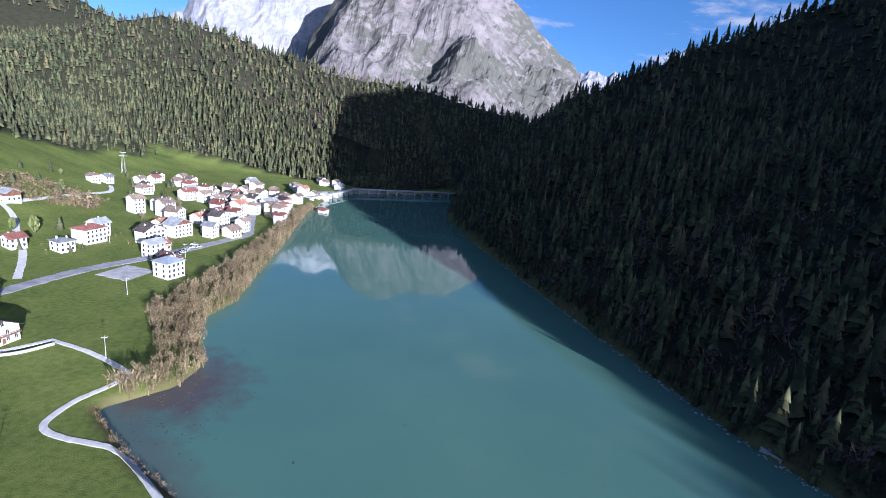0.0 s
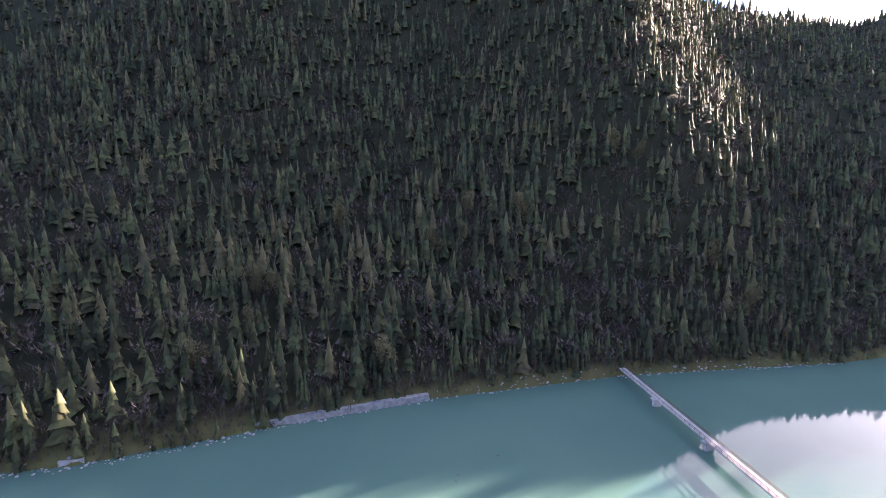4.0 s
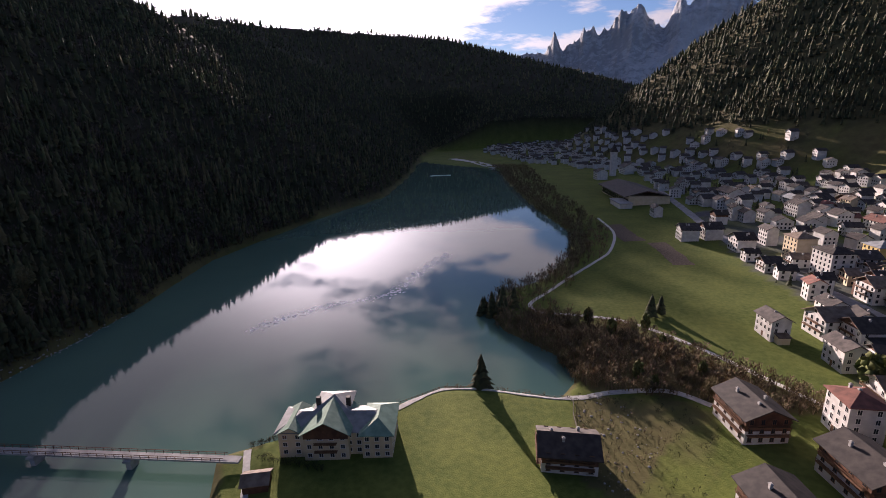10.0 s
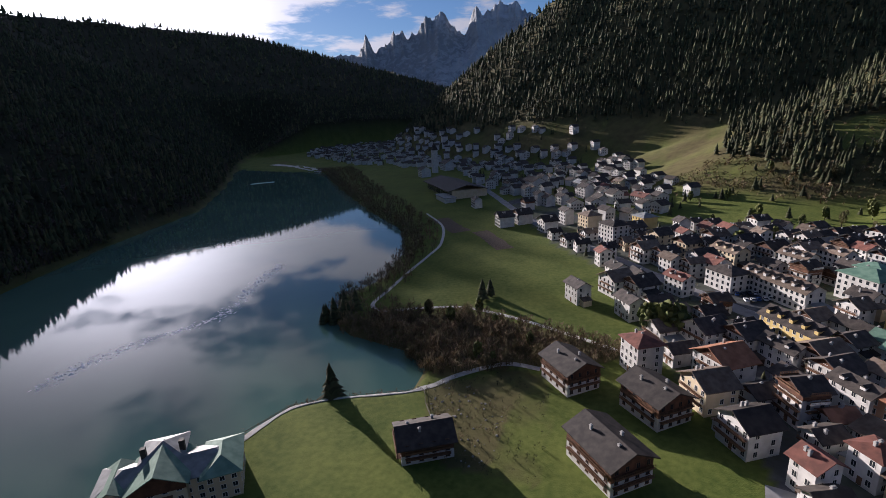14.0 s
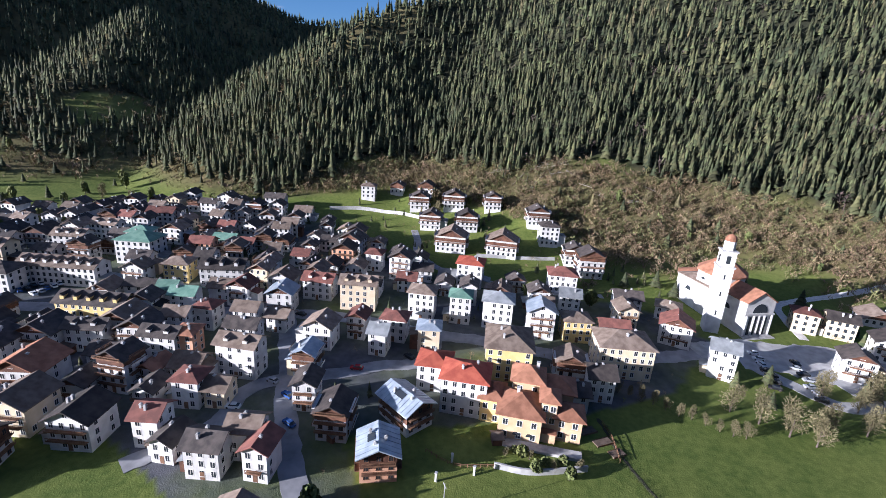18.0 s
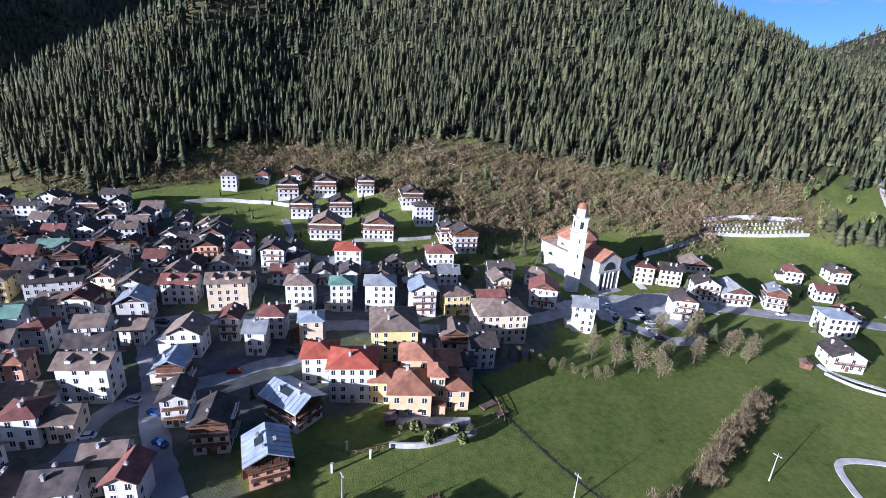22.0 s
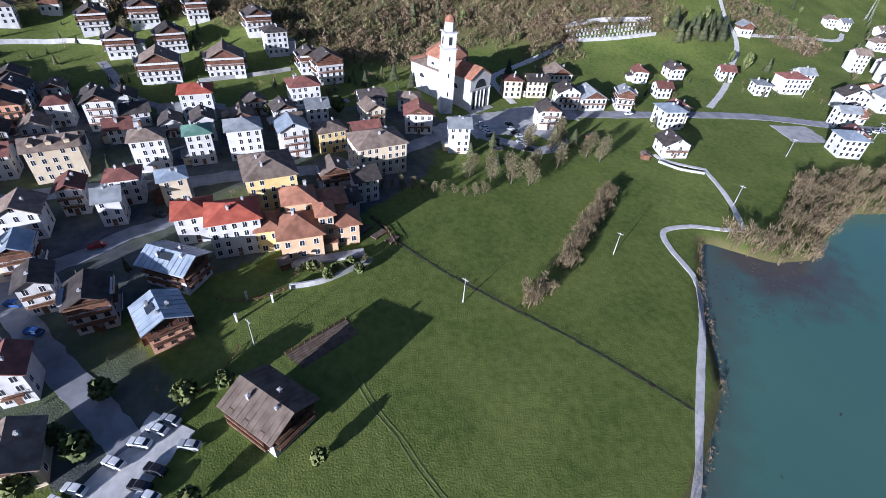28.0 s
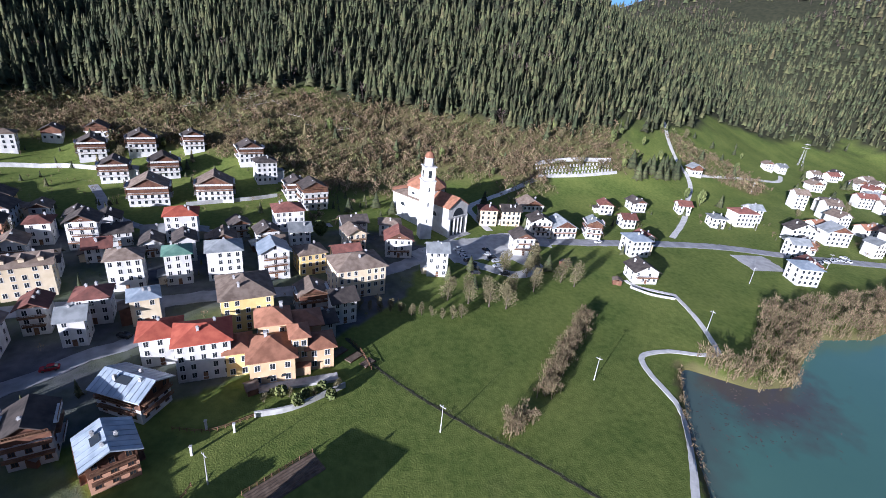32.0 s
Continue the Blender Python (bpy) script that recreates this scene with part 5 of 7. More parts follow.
def chalet(x, y, az, w, d, h, roof, wall_low, label, timber="T", balconies=2):
    """A wide alpine house: plastered foot, timber upper floor under a low gable, long balconies."""
    root = new("chalet")
    root.matrix_world = pose(x, y, ground_at(x, y), 0, 0, 180 - az)
    low = h * .52
    part("wall_foot", box_data([(-w / 2, -d / 2, -2.5, w / 2, d / 2, low)]), M_WALL[wall_low], root)
    rise = w * .23
    v, f = wall_body(w - .1, d - .1, h, "g", rise)
    v = [(a, b, max(c, low)) for a, b, c in v]
    part("timber_wall", (v, f), M_WALL[timber], root)
    rf = part("roof", gable_roof(w, d, h, rise, 1.0, .28), M_ROOF[roof], root)
    for cx, cy in ((-.22, .2), (.2, -.1), (-.1, -.3)):
        o = part("chimney", CHIMNEY, None, rf)
        o.location = (cx * w, cy * d, h + rise * .66)
    n = max(3, int(w / 2.8))
    m = max(3, int(d / 3.2))
    for s in range(3):
        zz = .9 + s * h / 3
        for i in range(n):
            part("window", WIN_WOOD, None, root).location = ((i + .5) * w / n - w / 2, -d / 2, zz)
        for i in range(m):
            part("window", WIN_WOOD, None, root).matrix_local = pose(w / 2, (i + .5) * d / m - d / 2, zz, 0, 0, 90)
            part("window", WIN_WOOD, None, root).matrix_local = pose(-w / 2, (i + .5) * d / m - d / 2, zz, 0, 0, -90)
    for s in range(1, balconies + 1):
        part("balcony", balcony_mesh(w * .92), None, root).location = (0, -d / 2, s * h / 3 + .3)
        part("balcony", balcony_mesh(d * .85), None, root).matrix_local = pose(w / 2, 0, s * h / 3 + .3, 0, 0, 90)
        part("balcony", balcony_mesh(d * .85), None, root).matrix_local = pose(-w / 2, 0, s * h / 3 + .3, 0, 0, -90)
    if roof in "LB":
        # standing seams and a skylight
        slope = math.degrees(math.atan2(rise, w / 2))
        run = math.hypot(w / 2 + 1.0, rise * (w / 2 + 1.0) / (w / 2))
        v, f = box_data([(.2, -.05, .02, run - .1, .05, .12)])
        seam = bpy.data.meshes.new("roof_seam")
        seam.from_pydata(v, [], f)
        seam.materials.append(M_ROOF[roof])
        for k in range(int(d / 1.25)):
            yy = -d / 2 - .6 + (k + .5) * (d + 1.2) / int(d / 1.25)
            for rz, sy in ((0, 1), (180, -1)):
                part("roof_seam", seam, None, rf).matrix_local = pose(0, yy, h + rise + .29, 0, 0, rz) @ pose(0, 0, 0, 0, slope, 0)
        if roof == "L":
            part("skylight", box_data([(w * .10, -d * .16, .04, w * .32, d * .12, .22)]), M_GLASS, rf).matrix_local = pose(0, 0, h + rise + .29, 0, 0, 180) @ pose(0, 0, 0, 0, slope, 0)
    return tagged(root, label, "chalet", "chalets in the meadows")


def build_chalets():
    dark = "dark timber chalet with white foot and black low-pitched roof"
    chalet(-34, -141, -22, 12, 15, 8.0, "D", "W", dark)
    chalet(-54, -122, -22, 12, 15, 8.0, "D", "W", dark)
    chalet(-34, -100, -22, 12, 17, 8.0, "D", "W", dark)
    chalet(12, -110, 76, 11, 14, 5.6, "D", "W", "dark-roofed chalet with white walls on the lakeside lawn")
    chalet(-103.5, -35, 32, 8.6, 12, 6.8, "L", "W", "timber chalet with a pale metal roof and skylights")
    chalet(-85.0, -35, 66, 8.4, 8.6, 7.2, "L", "P", "orange and white chalet with a pale metal roof")
    chalet(-58.5, -13, 48, 10, 12.5, 6.0, "B", "W", "brown-roofed timber chalet alone at the meadow's edge")


build_church()
build_villa()
build_hotel()
build_chalets()


# ---- roads, paths and walls ----
def smooth_line(pts, step):
    """Points every step metres along a soft curve through pts."""
    p = np.array(pts, float)
    if len(p) > 2:
        q = [p[0]]
        ext = np.vstack([2 * p[0] - p[1], p, 2 * p[-1] - p[-2]])
        for i in range(len(p) - 1):
            a, b, c, e = ext[i], ext[i + 1], ext[i + 2], ext[i + 3]
            for s in np.linspace(.1, 1, 10):
                q.append(.5 * (2 * b + (c - a) * s + (2 * a - 5 * b + 4 * c - e) * s * s + (3 * b - a - 3 * c + e) * s ** 3))
        p = np.array(q)
    seg = np.hypot(*np.diff(p, axis=0).T)
    at = np.concatenate([[0], np.cumsum(seg)])
    n = max(2, int(at[-1] / step) + 1)
    t = np.linspace(0, at[-1], n)
    return np.stack([np.interp(t, at, p[:, 0]), np.interp(t, at, p[:, 1])], 1)


def ribbon(name, pts, width, mat, label, category, lift=.14, step=2.0, kind="structure", rough=.06):
    """A strip laid on the ground, with an uneven edge and a thickness."""
    c = smooth_line(pts, step)
    d = np.gradient(c, axis=0)
    d /= np.hypot(d[:, 0], d[:, 1])[:, None]
    nrm = np.stack([-d[:, 1], d[:, 0]], 1)
    rs = np.random.RandomState(len(c))
    cols = []
    offs = (-.5, -.25, 0, .25, .5)
    for o in offs:
        w = width * o * (1 + (rs.normal(0, rough, len(c)) if abs(o) == .5 else 0))
        q = c + nrm * np.asarray(w).reshape(-1, 1)
        z = np.maximum(height(q[:, 0], q[:, 1]), .25) + lift + .03 * (1 - abs(o) * 2)
        cols.append(np.column_stack([q, z]))
    n, k = len(c), len(offs)
    v = np.stack(cols, 1).reshape(-1, 3)
    low = v.copy()
    low[:, 2] -= lift + .35
    faces = [(i * k + j, i * k + j + 1, (i + 1) * k + j + 1, (i + 1) * k + j) for i in range(n - 1) for j in range(k - 1)]
    m = len(v)
    faces = [f[::-1] for f in faces]
    faces += [(i * k, (i + 1) * k, m + (i + 1) * k, m + i * k) for i in range(n - 1)]
    faces += [(i * k + k - 1, m + i * k + k - 1, m + (i + 1) * k + k - 1, (i + 1) * k + k - 1) for i in range(n - 1)]
    ob = mesh_object(name, np.vstack([v, low]).tolist(), faces, mat)
    return tagged(ob, label, category, kind=kind)


def wall_line(name, pts, high, thick, mat, label, category="wall", step=2.0, z=None, kind="structure", cap=None):
    """A wall that follows the ground along pts."""
    c = smooth_line(pts, step)
    d = np.gradient(c, axis=0)
    d /= np.hypot(d[:, 0], d[:, 1])[:, None]
    nrm = np.stack([-d[:, 1], d[:, 0]], 1) * thick / 2
    g = height(c[:, 0], c[:, 1]) if z is None else np.full(len(c), z)
    rs = np.random.RandomState(len(c) + 3)
    top = np.maximum(g, 0) + high + rs.normal(0, .03, len(c))
    v = []
    for i in range(len(c)):
        a, b = c[i] - nrm[i], c[i] + nrm[i]
        v += [(a[0], a[1], g[i] - 1.5), (b[0], b[1], g[i] - 1.5), (b[0], b[1], top[i]), (a[0], a[1], top[i])]
    f = []
    for i in range(len(c) - 1):
        k = 4 * i
        f += [(k, k + 3, k + 7, k + 4), (k + 1, k + 5, k + 6, k + 2), (k + 2, k + 6, k + 7, k + 3)]
    f += [(0, 1, 2, 3), (len(v) - 1, len(v) - 2, len(v) - 3, len(v) - 4)]
    ob = mesh_object(name, v, f, mat)
    return tagged(ob, label, category, kind=kind)


M_PAVING = material("pale_paving", (.30, .292, .28), (.42, .41, .39), .3, .9, bump=.3, bump_scale=5)


def build_roads():
    ribbon("path", [(-136, 153), (-118, 148), (-103, 141.5), (-98, 138), (-99, 132), (-103, 122), (-103, 112), (-100, 108), (-93, 106), (-78, 104), (-66, 96), (-52, 84), (-39, 73), (-24, 60), (12, 18), (46, -26), (80, -66), (96, -84)],
           1.9, M_GRAVEL, "pale gravel lakeside path winding round the meadow", "path")
    ribbon("path", [(-135, 153), (-144, 141), (-150, 139)], 2.0, M_GRAVEL, "gravel track to a small house", "path")
    ribbon("path", [(66, -116), (58, -131), (46, -137), (31, -139), (14, -142), (3, -149), (-14, -155), (-26, -150)], 2.4, M_GRAVEL, "narrow path along the lake bank", "path")
    ribbon("path", [(-58, -158), (-27, -189), (-1, -207), (21, -209), (38, -208), (45, -217), (40, -236), (33, -264), (22, -300), (15, -330), (16, -384), (32, -437)], 2.0, M_GRAVEL, "gravel path round the lakeside park", "path")
    main = "grey asphalt village main street"
    ribbon("road", [(-140, 330), (-160, 262), (-176, 222), (-184, 183), (-187, 153), (-191, 126), (-196, 104), (-190, 78), (-178, 55), (-167, 36), (-158, 17), (-154, 0), (-153, -22), (-150, -40), (-149, -57), (-148, -80), (-143, -101), (-128, -150), (-112, -196), (-96, -240), (-78, -300), (-58, -371), (-40, -480), (-22, -590)], 7.0, M_ASPHALT, main, "road")
    ribbon("road", [(-150, -40), (-132, -39), (-124, -51), (-116, -60), (-108, -74), (-98, -82), (-84, -80), (-66, -90)], 5.5, M_ASPHALT, "side street between the houses", "road")
    ribbon("road", [(-140, -95), (-126, -86), (-113, -77), (-96, -67), (-82, -57), (-70, -47), (-58, -38)], 6.0, M_ASPHALT, "side street towards the car park", "road")
    ribbon("road", [(-140, 330), (-170, 420), (-172, 520), (-150, 575), (-121, 603)], 6.0, M_ASPHALT, "road along the lake to the dam", "road")
    ribbon("road", [(-190, 200), (-212, 228), (-237, 253), (-257, 273), (-273, 283), (-292, 288), (-319, 300), (-339, 312), (-360, 322)], 3.2, M_GRAVEL, "pale farm track climbing the meadow", "road")
    ribbon("road", [(-273, 283), (-276, 318), (-280, 360), (-282, 390), (-296, 411)], 3.4, M_GRAVEL, "pale track across the meadow", "road")
    ribbon("road", [(-262, -88), (-245, -80), (-229, -74), (-210, -54), (-207, -25), (-208, -3), (-215, 20)], 4.0, M_ASPHALT, "lane climbing to the upper hamlet", "road")
    ribbon("road", [(-206, 98), (-224, 97), (-240, 100), (-255, 124), (-272, 157)], 3.6, M_GRAVEL, "track from the church to the graveyard", "road")
    ribbon("square", [(-184, 66), (-186, 82), (-184, 98), (-176, 108)], 22, M_PAVING, "paved church square with parked cars", "square", lift=.10)
    ribbon("square", [(-178, 52), (-187, 70), (-191, 88), (-196, 104), (-191, 124)], 13, M_PAVING, "pale paved forecourt before the church", "square", lift=.16)
    ribbon("square", [(-176, 70), (-168, 80), (-160, 92), (-166, 104), (-176, 104)], 6, M_PAVING, "paved loop with parked cars by the square", "square", lift=.12)
    ribbon("yard", [(-166, 227), (-149, 224)], 19, M_PAVING, "pale paved yard beside the shore road", "yard", lift=.12)
    ribbon("car_park", [(-62, -31), (-47, -42)], 9.5, M_GRAVEL, "pale gravel car park among trees", "car park", lift=.12)
    for pts, h, lab in (([(-95, -9), (-96, 0), (-102, 13)], 1.6, "pale stone garden wall of the villa"), ([(-272, -150), (-281, -132), (-284, -108), (-280, -88)], 2.2, "white retaining wall below the hamlet road"),
                        ([(-236, -44), (-244, -19), (-250, -4)], 1.8, "white retaining wall below the hamlet"), ([(-144, 137), (-137, 142), (-132, 150)], .9, "low pale garden wall"),
                        ([(-206, -46), (-204, -20)], 1.4, "white roadside wall")):
        wall_line("garden_wall", pts, h, .5, M_CONCRETE, lab)
    wall_line("quay_wall", [(138, 89), (152, 63), (168, 34)], 2.4, 2.6, M_STONE, "long stone quay wall on the wooded shore", z=0)
    wall_line("quay_wall", [(109, 136), (112, 130)], 1.6, 2.0, M_CONCRETE, "short concrete block on the wooded shore", z=0)


build_roads()


# ---- bridges ----
def build_footbridge():
    root = new("footbridge")
    a, b = Vector((99, -77, 0)), Vector((199, -45, 0))
    L = (b - a).length
    root.matrix_world = pose(a.x, a.y, 0, 0, 0, math.degrees(math.atan2(b.y - a.y, b.x - a.x)))
    z = 3.6
    part("deck", box_data([(-6, -1.3, z - .5, L + 3, 1.3, z)]), M_CONCRETE, root)
    rail = box_data([(-2, -.05, z + .95, L + 3, .05, z + 1.08), (-2, -.04, z + .45, L + 3, .04, z + .52)])
    for y in (-1.25, 1.25):
        part("handrail", rail, M_WOOD, root).location = (0, y, 0)
    post = bpy.data.meshes.new("post")
    v, f = box_data([(-.06, -.06, 0, .06, .06, 1.05)])
    post.from_pydata(v, [], f)
    post.materials.append(M_WOOD)
    for i in range(43):
        for y in (-1.25, 1.25):
            part("post", post, None, root).location = (-1 + i * 2.5, y, z)
    for i, s in enumerate((.22, .49, .76)):
        x = L * (1 - s)
        part("pier", bevelled(box_data([(x - .8, -1.5, -6, x + .8, 1.5, z - .5), (x - 1.1, -2.1, z - 1.3, x + 1.1, 2.1, z - .55)]), M_CONCRETE, "pier", .05), None, root)
    tagged(root, "slim concrete footbridge with brown railings over the lake", "bridge")


def build_dam():
    root = new("dam_bridge")
    a, b = Vector((-118, 600, 0)), Vector((14, 664, 0))
    L = (b - a).length
    root.matrix_world = pose(a.x, a.y, 0, 0, 0, math.degrees(math.atan2(b.y - a.y, b.x - a.x)))
    part("deck", box_data([(-4, -3, 5.0, L + 6, 3, 6.2)]), M_CONCRETE, root)
    part("parapet", box_data([(-4, -3, 6.2, L + 6, -2.7, 7.2)]), M_CONCRETE, root)
    part("dam_wall", box_data([(-4, 1.5, -6, L + 6, 3, 3.6)]), M_STONE, root)
    for i in range(12):
        x = 4 + i * (L - 8) / 11
        part("pier", box_data([(x - .9, -2.6, -6, x + .9, 2.8, 5.0)]), M_CONCRETE, root)
    tagged(root, "long low dam bridge with many piers across the lake's end", "dam")
    via = new("viaduct")
    a, b = Vector((-146, 505, 0)), Vector((-118, 600, 0))
    L = (b - a).length
    via.matrix_world = pose(a.x, a.y, 0, 0, 0, math.degrees(math.atan2(b.y - a.y, b.x - a.x)))
    part("deck", box_data([(-6, -3, 5.0, L + 2, 3, 6.0)]), M_CONCRETE, via)
    for i in range(9):
        x = i * L / 8
        part("pier", box_data([(x - .7, -2.4, -4, x + .7, 2.4, 5.0)]), M_CONCRETE, via)
    tagged(via, "pale concrete road viaduct along the shore", "viaduct")


build_footbridge()
build_dam()


# ---- arena, far bell tower, graveyard ----
def build_arena():
    root = new("ice_arena")
    root.matrix_world = pose(8, -548, 3.5, 0, 0, 180 - 71)
    part("hall", box_data([(-48, -18, -2, 48, 22, 11)]), M_WALL["C"], root)
    part("roof", gable_roof(96, 40, 11, 5.0, 2.5, .6, False), M_ROOF["D"], root)
    for i in range(12):
        part("gallery_bay", box_data([(-46 + i * 8, -18.4, 2.5, -40 + i * 8, -17.9, 8.0)]), M_GLASS, root)
    part("annex", box_data([(30, -30, -2, 62, -18, 6)]), M_WALL["W"], root)
    part("annex_roof", box_data([(29, -31, 6, 63, -17.5, 6.6)]), M_ROOF["G"], root)
    tagged(root, "large sports hall with dark roof and cream galleries", "arena")
    t = new("bell_tower")
    t.matrix_world = pose(38, -735, ground_at(38, -735), 0, 0, 20)
    part("shaft", prism(ring_rect(-4, -4, 4, 4), -3, 34), M_WALL["W"], t)
    part("cap", prism(ring_rect(-4.4, -4.4, 4.4, 4.4), 34, 35, (0, 0, 46)), M_ROOF["D"], t)
    tagged(t, "tall pale bell tower in the far town", "bell tower")
    for x, y, w in ((52, -700, 20), (20, -760, 26), (-80, -520, 24)):
        house(x, y, 70, w, 14, 4, "DWs", group="far town houses", fine=False)


def build_graveyard():
    wall_line("graveyard_wall", [(-274, 160), (-272, 190), (-272, 220)], 2.0, .5, M_CONCRETE, "white retaining wall of the hillside graveyard")
    wall_line("graveyard_wall", [(-287, 164), (-288, 190), (-284, 222)], 2.6, .5, M_CONCRETE, "white upper wall of the graveyard")
    rs = random.Random(9)
    stone = bevelled(box_data([(-.5, -.15, 0, .5, .15, 1.5)]), M_CONCRETE, "headstone", .05)
    for i in range(22):
        for r in range(3):
            x, y = -275.5 - r * 3.6 + rs.uniform(-.4, .4), 163 + i * 2.6 + rs.uniform(-.4, .4)
            o = tagged(new("gravestone"), "pale upright gravestone on the terraced graveyard", "gravestone", "gravestones")
            o.matrix_world = pose(x, y, ground_at(x, y) - .1, 0, 0, 90 + rs.uniform(-5, 5))
            part("headstone", stone, None, o)
            part("plinth", box_data([(-.6, -.9, -.5, .6, .3, .25)]), M_STONE, o)


build_arena()
build_graveyard()


# ---- trees, hedges and shore thickets ----
def leafy_template(clumps=70, seed=4, tall=1.0):
    """A leafy crown of height about 1: many small tilted leaf clumps with gaps."""
    rnd = random.Random(seed)
    v, t = [], []
    for i in range(clumps):
        while True:
            p = [rnd.uniform(-1, 1) for _ in range(3)]
            r = math.sqrt(sum(c * c for c in p))
            if .45 < r < 1:
                break
        c = Vector((p[0] * .36, p[1] * .36, .58 + p[2] * .40))
        s = rnd.uniform(.07, .13)
        rot = Euler((rnd.uniform(0, 6.28), rnd.uniform(0, 6.28), rnd.uniform(0, 6.28))).to_matrix()
        k = len(v)
        for q in ((-s, -s * .6, 0), (s, -s * .7, .03), (s * .8, s * .7, 0), (-s * .7, s, .04), (0, 0, s * .9)):
            v.append(tuple(c + rot @ Vector(q)))
        t += [(k, k + 1, k + 4), (k + 1, k + 2, k + 4), (k + 2, k + 3, k + 4), (k + 3, k, k + 4)]
    return np.array(v), np.array(t)


def bare_crown(twigs=620, seed=1):
    """A leafless crown of height 1: limbs inside a haze of short fine twigs, lobed and open in places."""
    rnd = random.Random(seed)
    v, t = [], []
    lobes = [(rnd.uniform(-.13, .13), rnd.uniform(-.13, .13), .34 + .14 * i, rnd.uniform(.17, .25) * (1.1 - .07 * i)) for i in range(4)]
    for i in range(18):
        x, y, z, r = lobes[i % 4]
        q = Vector((x + rnd.uniform(-r, r), y + rnd.uniform(-r, r), z + rnd.uniform(-.05, .15)))
        z0 = rnd.uniform(.08, .35) * q.z / .6
        k = len(v)
        v += [(-.011, 0, z0), (.011, .004, z0), tuple(q), (0, -.011, z0)]
        t += [(k, k + 1, k + 2), (k + 3, k, k + 2)]
    for i in range(twigs):
        x, y, z, r = rnd.choice(lobes)
        d = Vector((rnd.gauss(0, 1), rnd.gauss(0, 1), rnd.gauss(0, 1))).normalized()
        p = Vector((x, y, z)) + Vector((d.x, d.y, d.z * 1.15)) * r * rnd.uniform(.45, 1.0)
        q = p + (d + Vector((rnd.gauss(0, .8), rnd.gauss(0, .8), rnd.gauss(.35, .6)))).normalized() * rnd.uniform(.035, .085)
        side = (q - p).cross(Vector((rnd.gauss(0, 1), rnd.gauss(0, 1), rnd.gauss(0, 1)))).normalized() * rnd.uniform(.007, .014)
        k = len(v)
        v += [tuple(p - side), tuple(p + side), tuple(q)]
        t.append((k, k + 1, k + 2))
    return np.array(v), np.array(t)


M_BARK = material("bark", (.06, .045, .035), (.12, .095, .075), 2.0, .95, spread=.2)


def trunk_data(h, r, n=7, top=.35):
    v, f = [], []
    for k, (z, s) in enumerate(((-.6, 1.25), (.1 * h, 1.0), (.5 * h, .7), (h, top))):
        v += [(r * s * math.cos(2 * math.pi * j / n), r * s * math.sin(2 * math.pi * j / n), z) for j in range(n)]
    for k in range(3):
        f += [(k * n + j, k * n + (j + 1) % n, (k + 1) * n + (j + 1) % n, (k + 1) * n + j) for j in range(n)]
    # two limbs
    for a, z in ((.6, .45 * h), (3.4, .55 * h), (5.1, .5 * h)):
        k = len(v)
        c, s = math.cos(a), math.sin(a)
        v += [(.5 * r * c - .3 * r * s, .5 * r * s + .3 * r * c, z), (.5 * r * c + .3 * r * s, .5 * r * s - .3 * r * c, z), (.3 * r * c, .3 * r * s, z + r), (h * .24 * c, h * .24 * s, z + h * .3)]
        f += [(k, k + 1, k + 3), (k + 1, k + 2, k + 3), (k + 2, k, k + 3)]
    return v, f


def one_mesh(name, template, h, wide, mat):
    V, T = template
    return fast_mesh(name, V * np.array([h * wide, h * wide, h]), T, mat)


def make_kinds():
    kinds = {}
    for k in range(3):
        kinds["fir", k] = (one_mesh("crown", conifer_template(11, 11, 31 + k), 1, 1.75, M_CONIFER), "tall dark green spruce", (trunk_data(.5, .02), M_BARK))
        kinds["larch", k] = (one_mesh("crown", conifer_template(8, 9, 51 + k), 1, 1.15, M_LARCH), "golden autumn larch", (trunk_data(.5, .02), M_BARK))
        kinds["leaf", k] = (one_mesh("crown", leafy_template(170, 41 + k), 1, 1.0, M_LEAF), "round green broadleaf tree", (trunk_data(.55, .028), M_BARK))
        kinds["poplar", k] = (one_mesh("crown", leafy_template(150, 61 + k), 1, .55, M_LEAF), "slim green poplar", (trunk_data(.6, .02), M_BARK))
        kinds["bare", k] = (one_mesh("crown", bare_crown(1150, 71 + k), 1, .9, M_TWIG), "leafless brown tree with fine twigs", (trunk_data(.5, .02), M_BARK))
    made = {}
    for key, (me, lab, (td, tm)) in kinds.items():
        t = bpy.data.meshes.new("trunk")
        t.from_pydata(td[0], [], td[1])
        t.materials.append(tm)
        made[key] = (me, t, lab)
    return made


KINDS = make_kinds()
TREE_RND = random.Random(17)


def tree(kind, x, y, h, where="beside the meadow"):
    me, t, lab = KINDS[kind, TREE_RND.randrange(3)]
    root = new("tree")
    root.matrix_world = pose(x, y, ground_at(x, y) - .1, 0, 0, TREE_RND.uniform(0, 360)) @ Matrix.Diagonal((h, h, h, 1))
    part("trunk", t, None, root)
    part("crown", me, None, root)
    return tagged(root, " ".join(f"{lab} {where}".split()[:12]), "tree", "single trees")


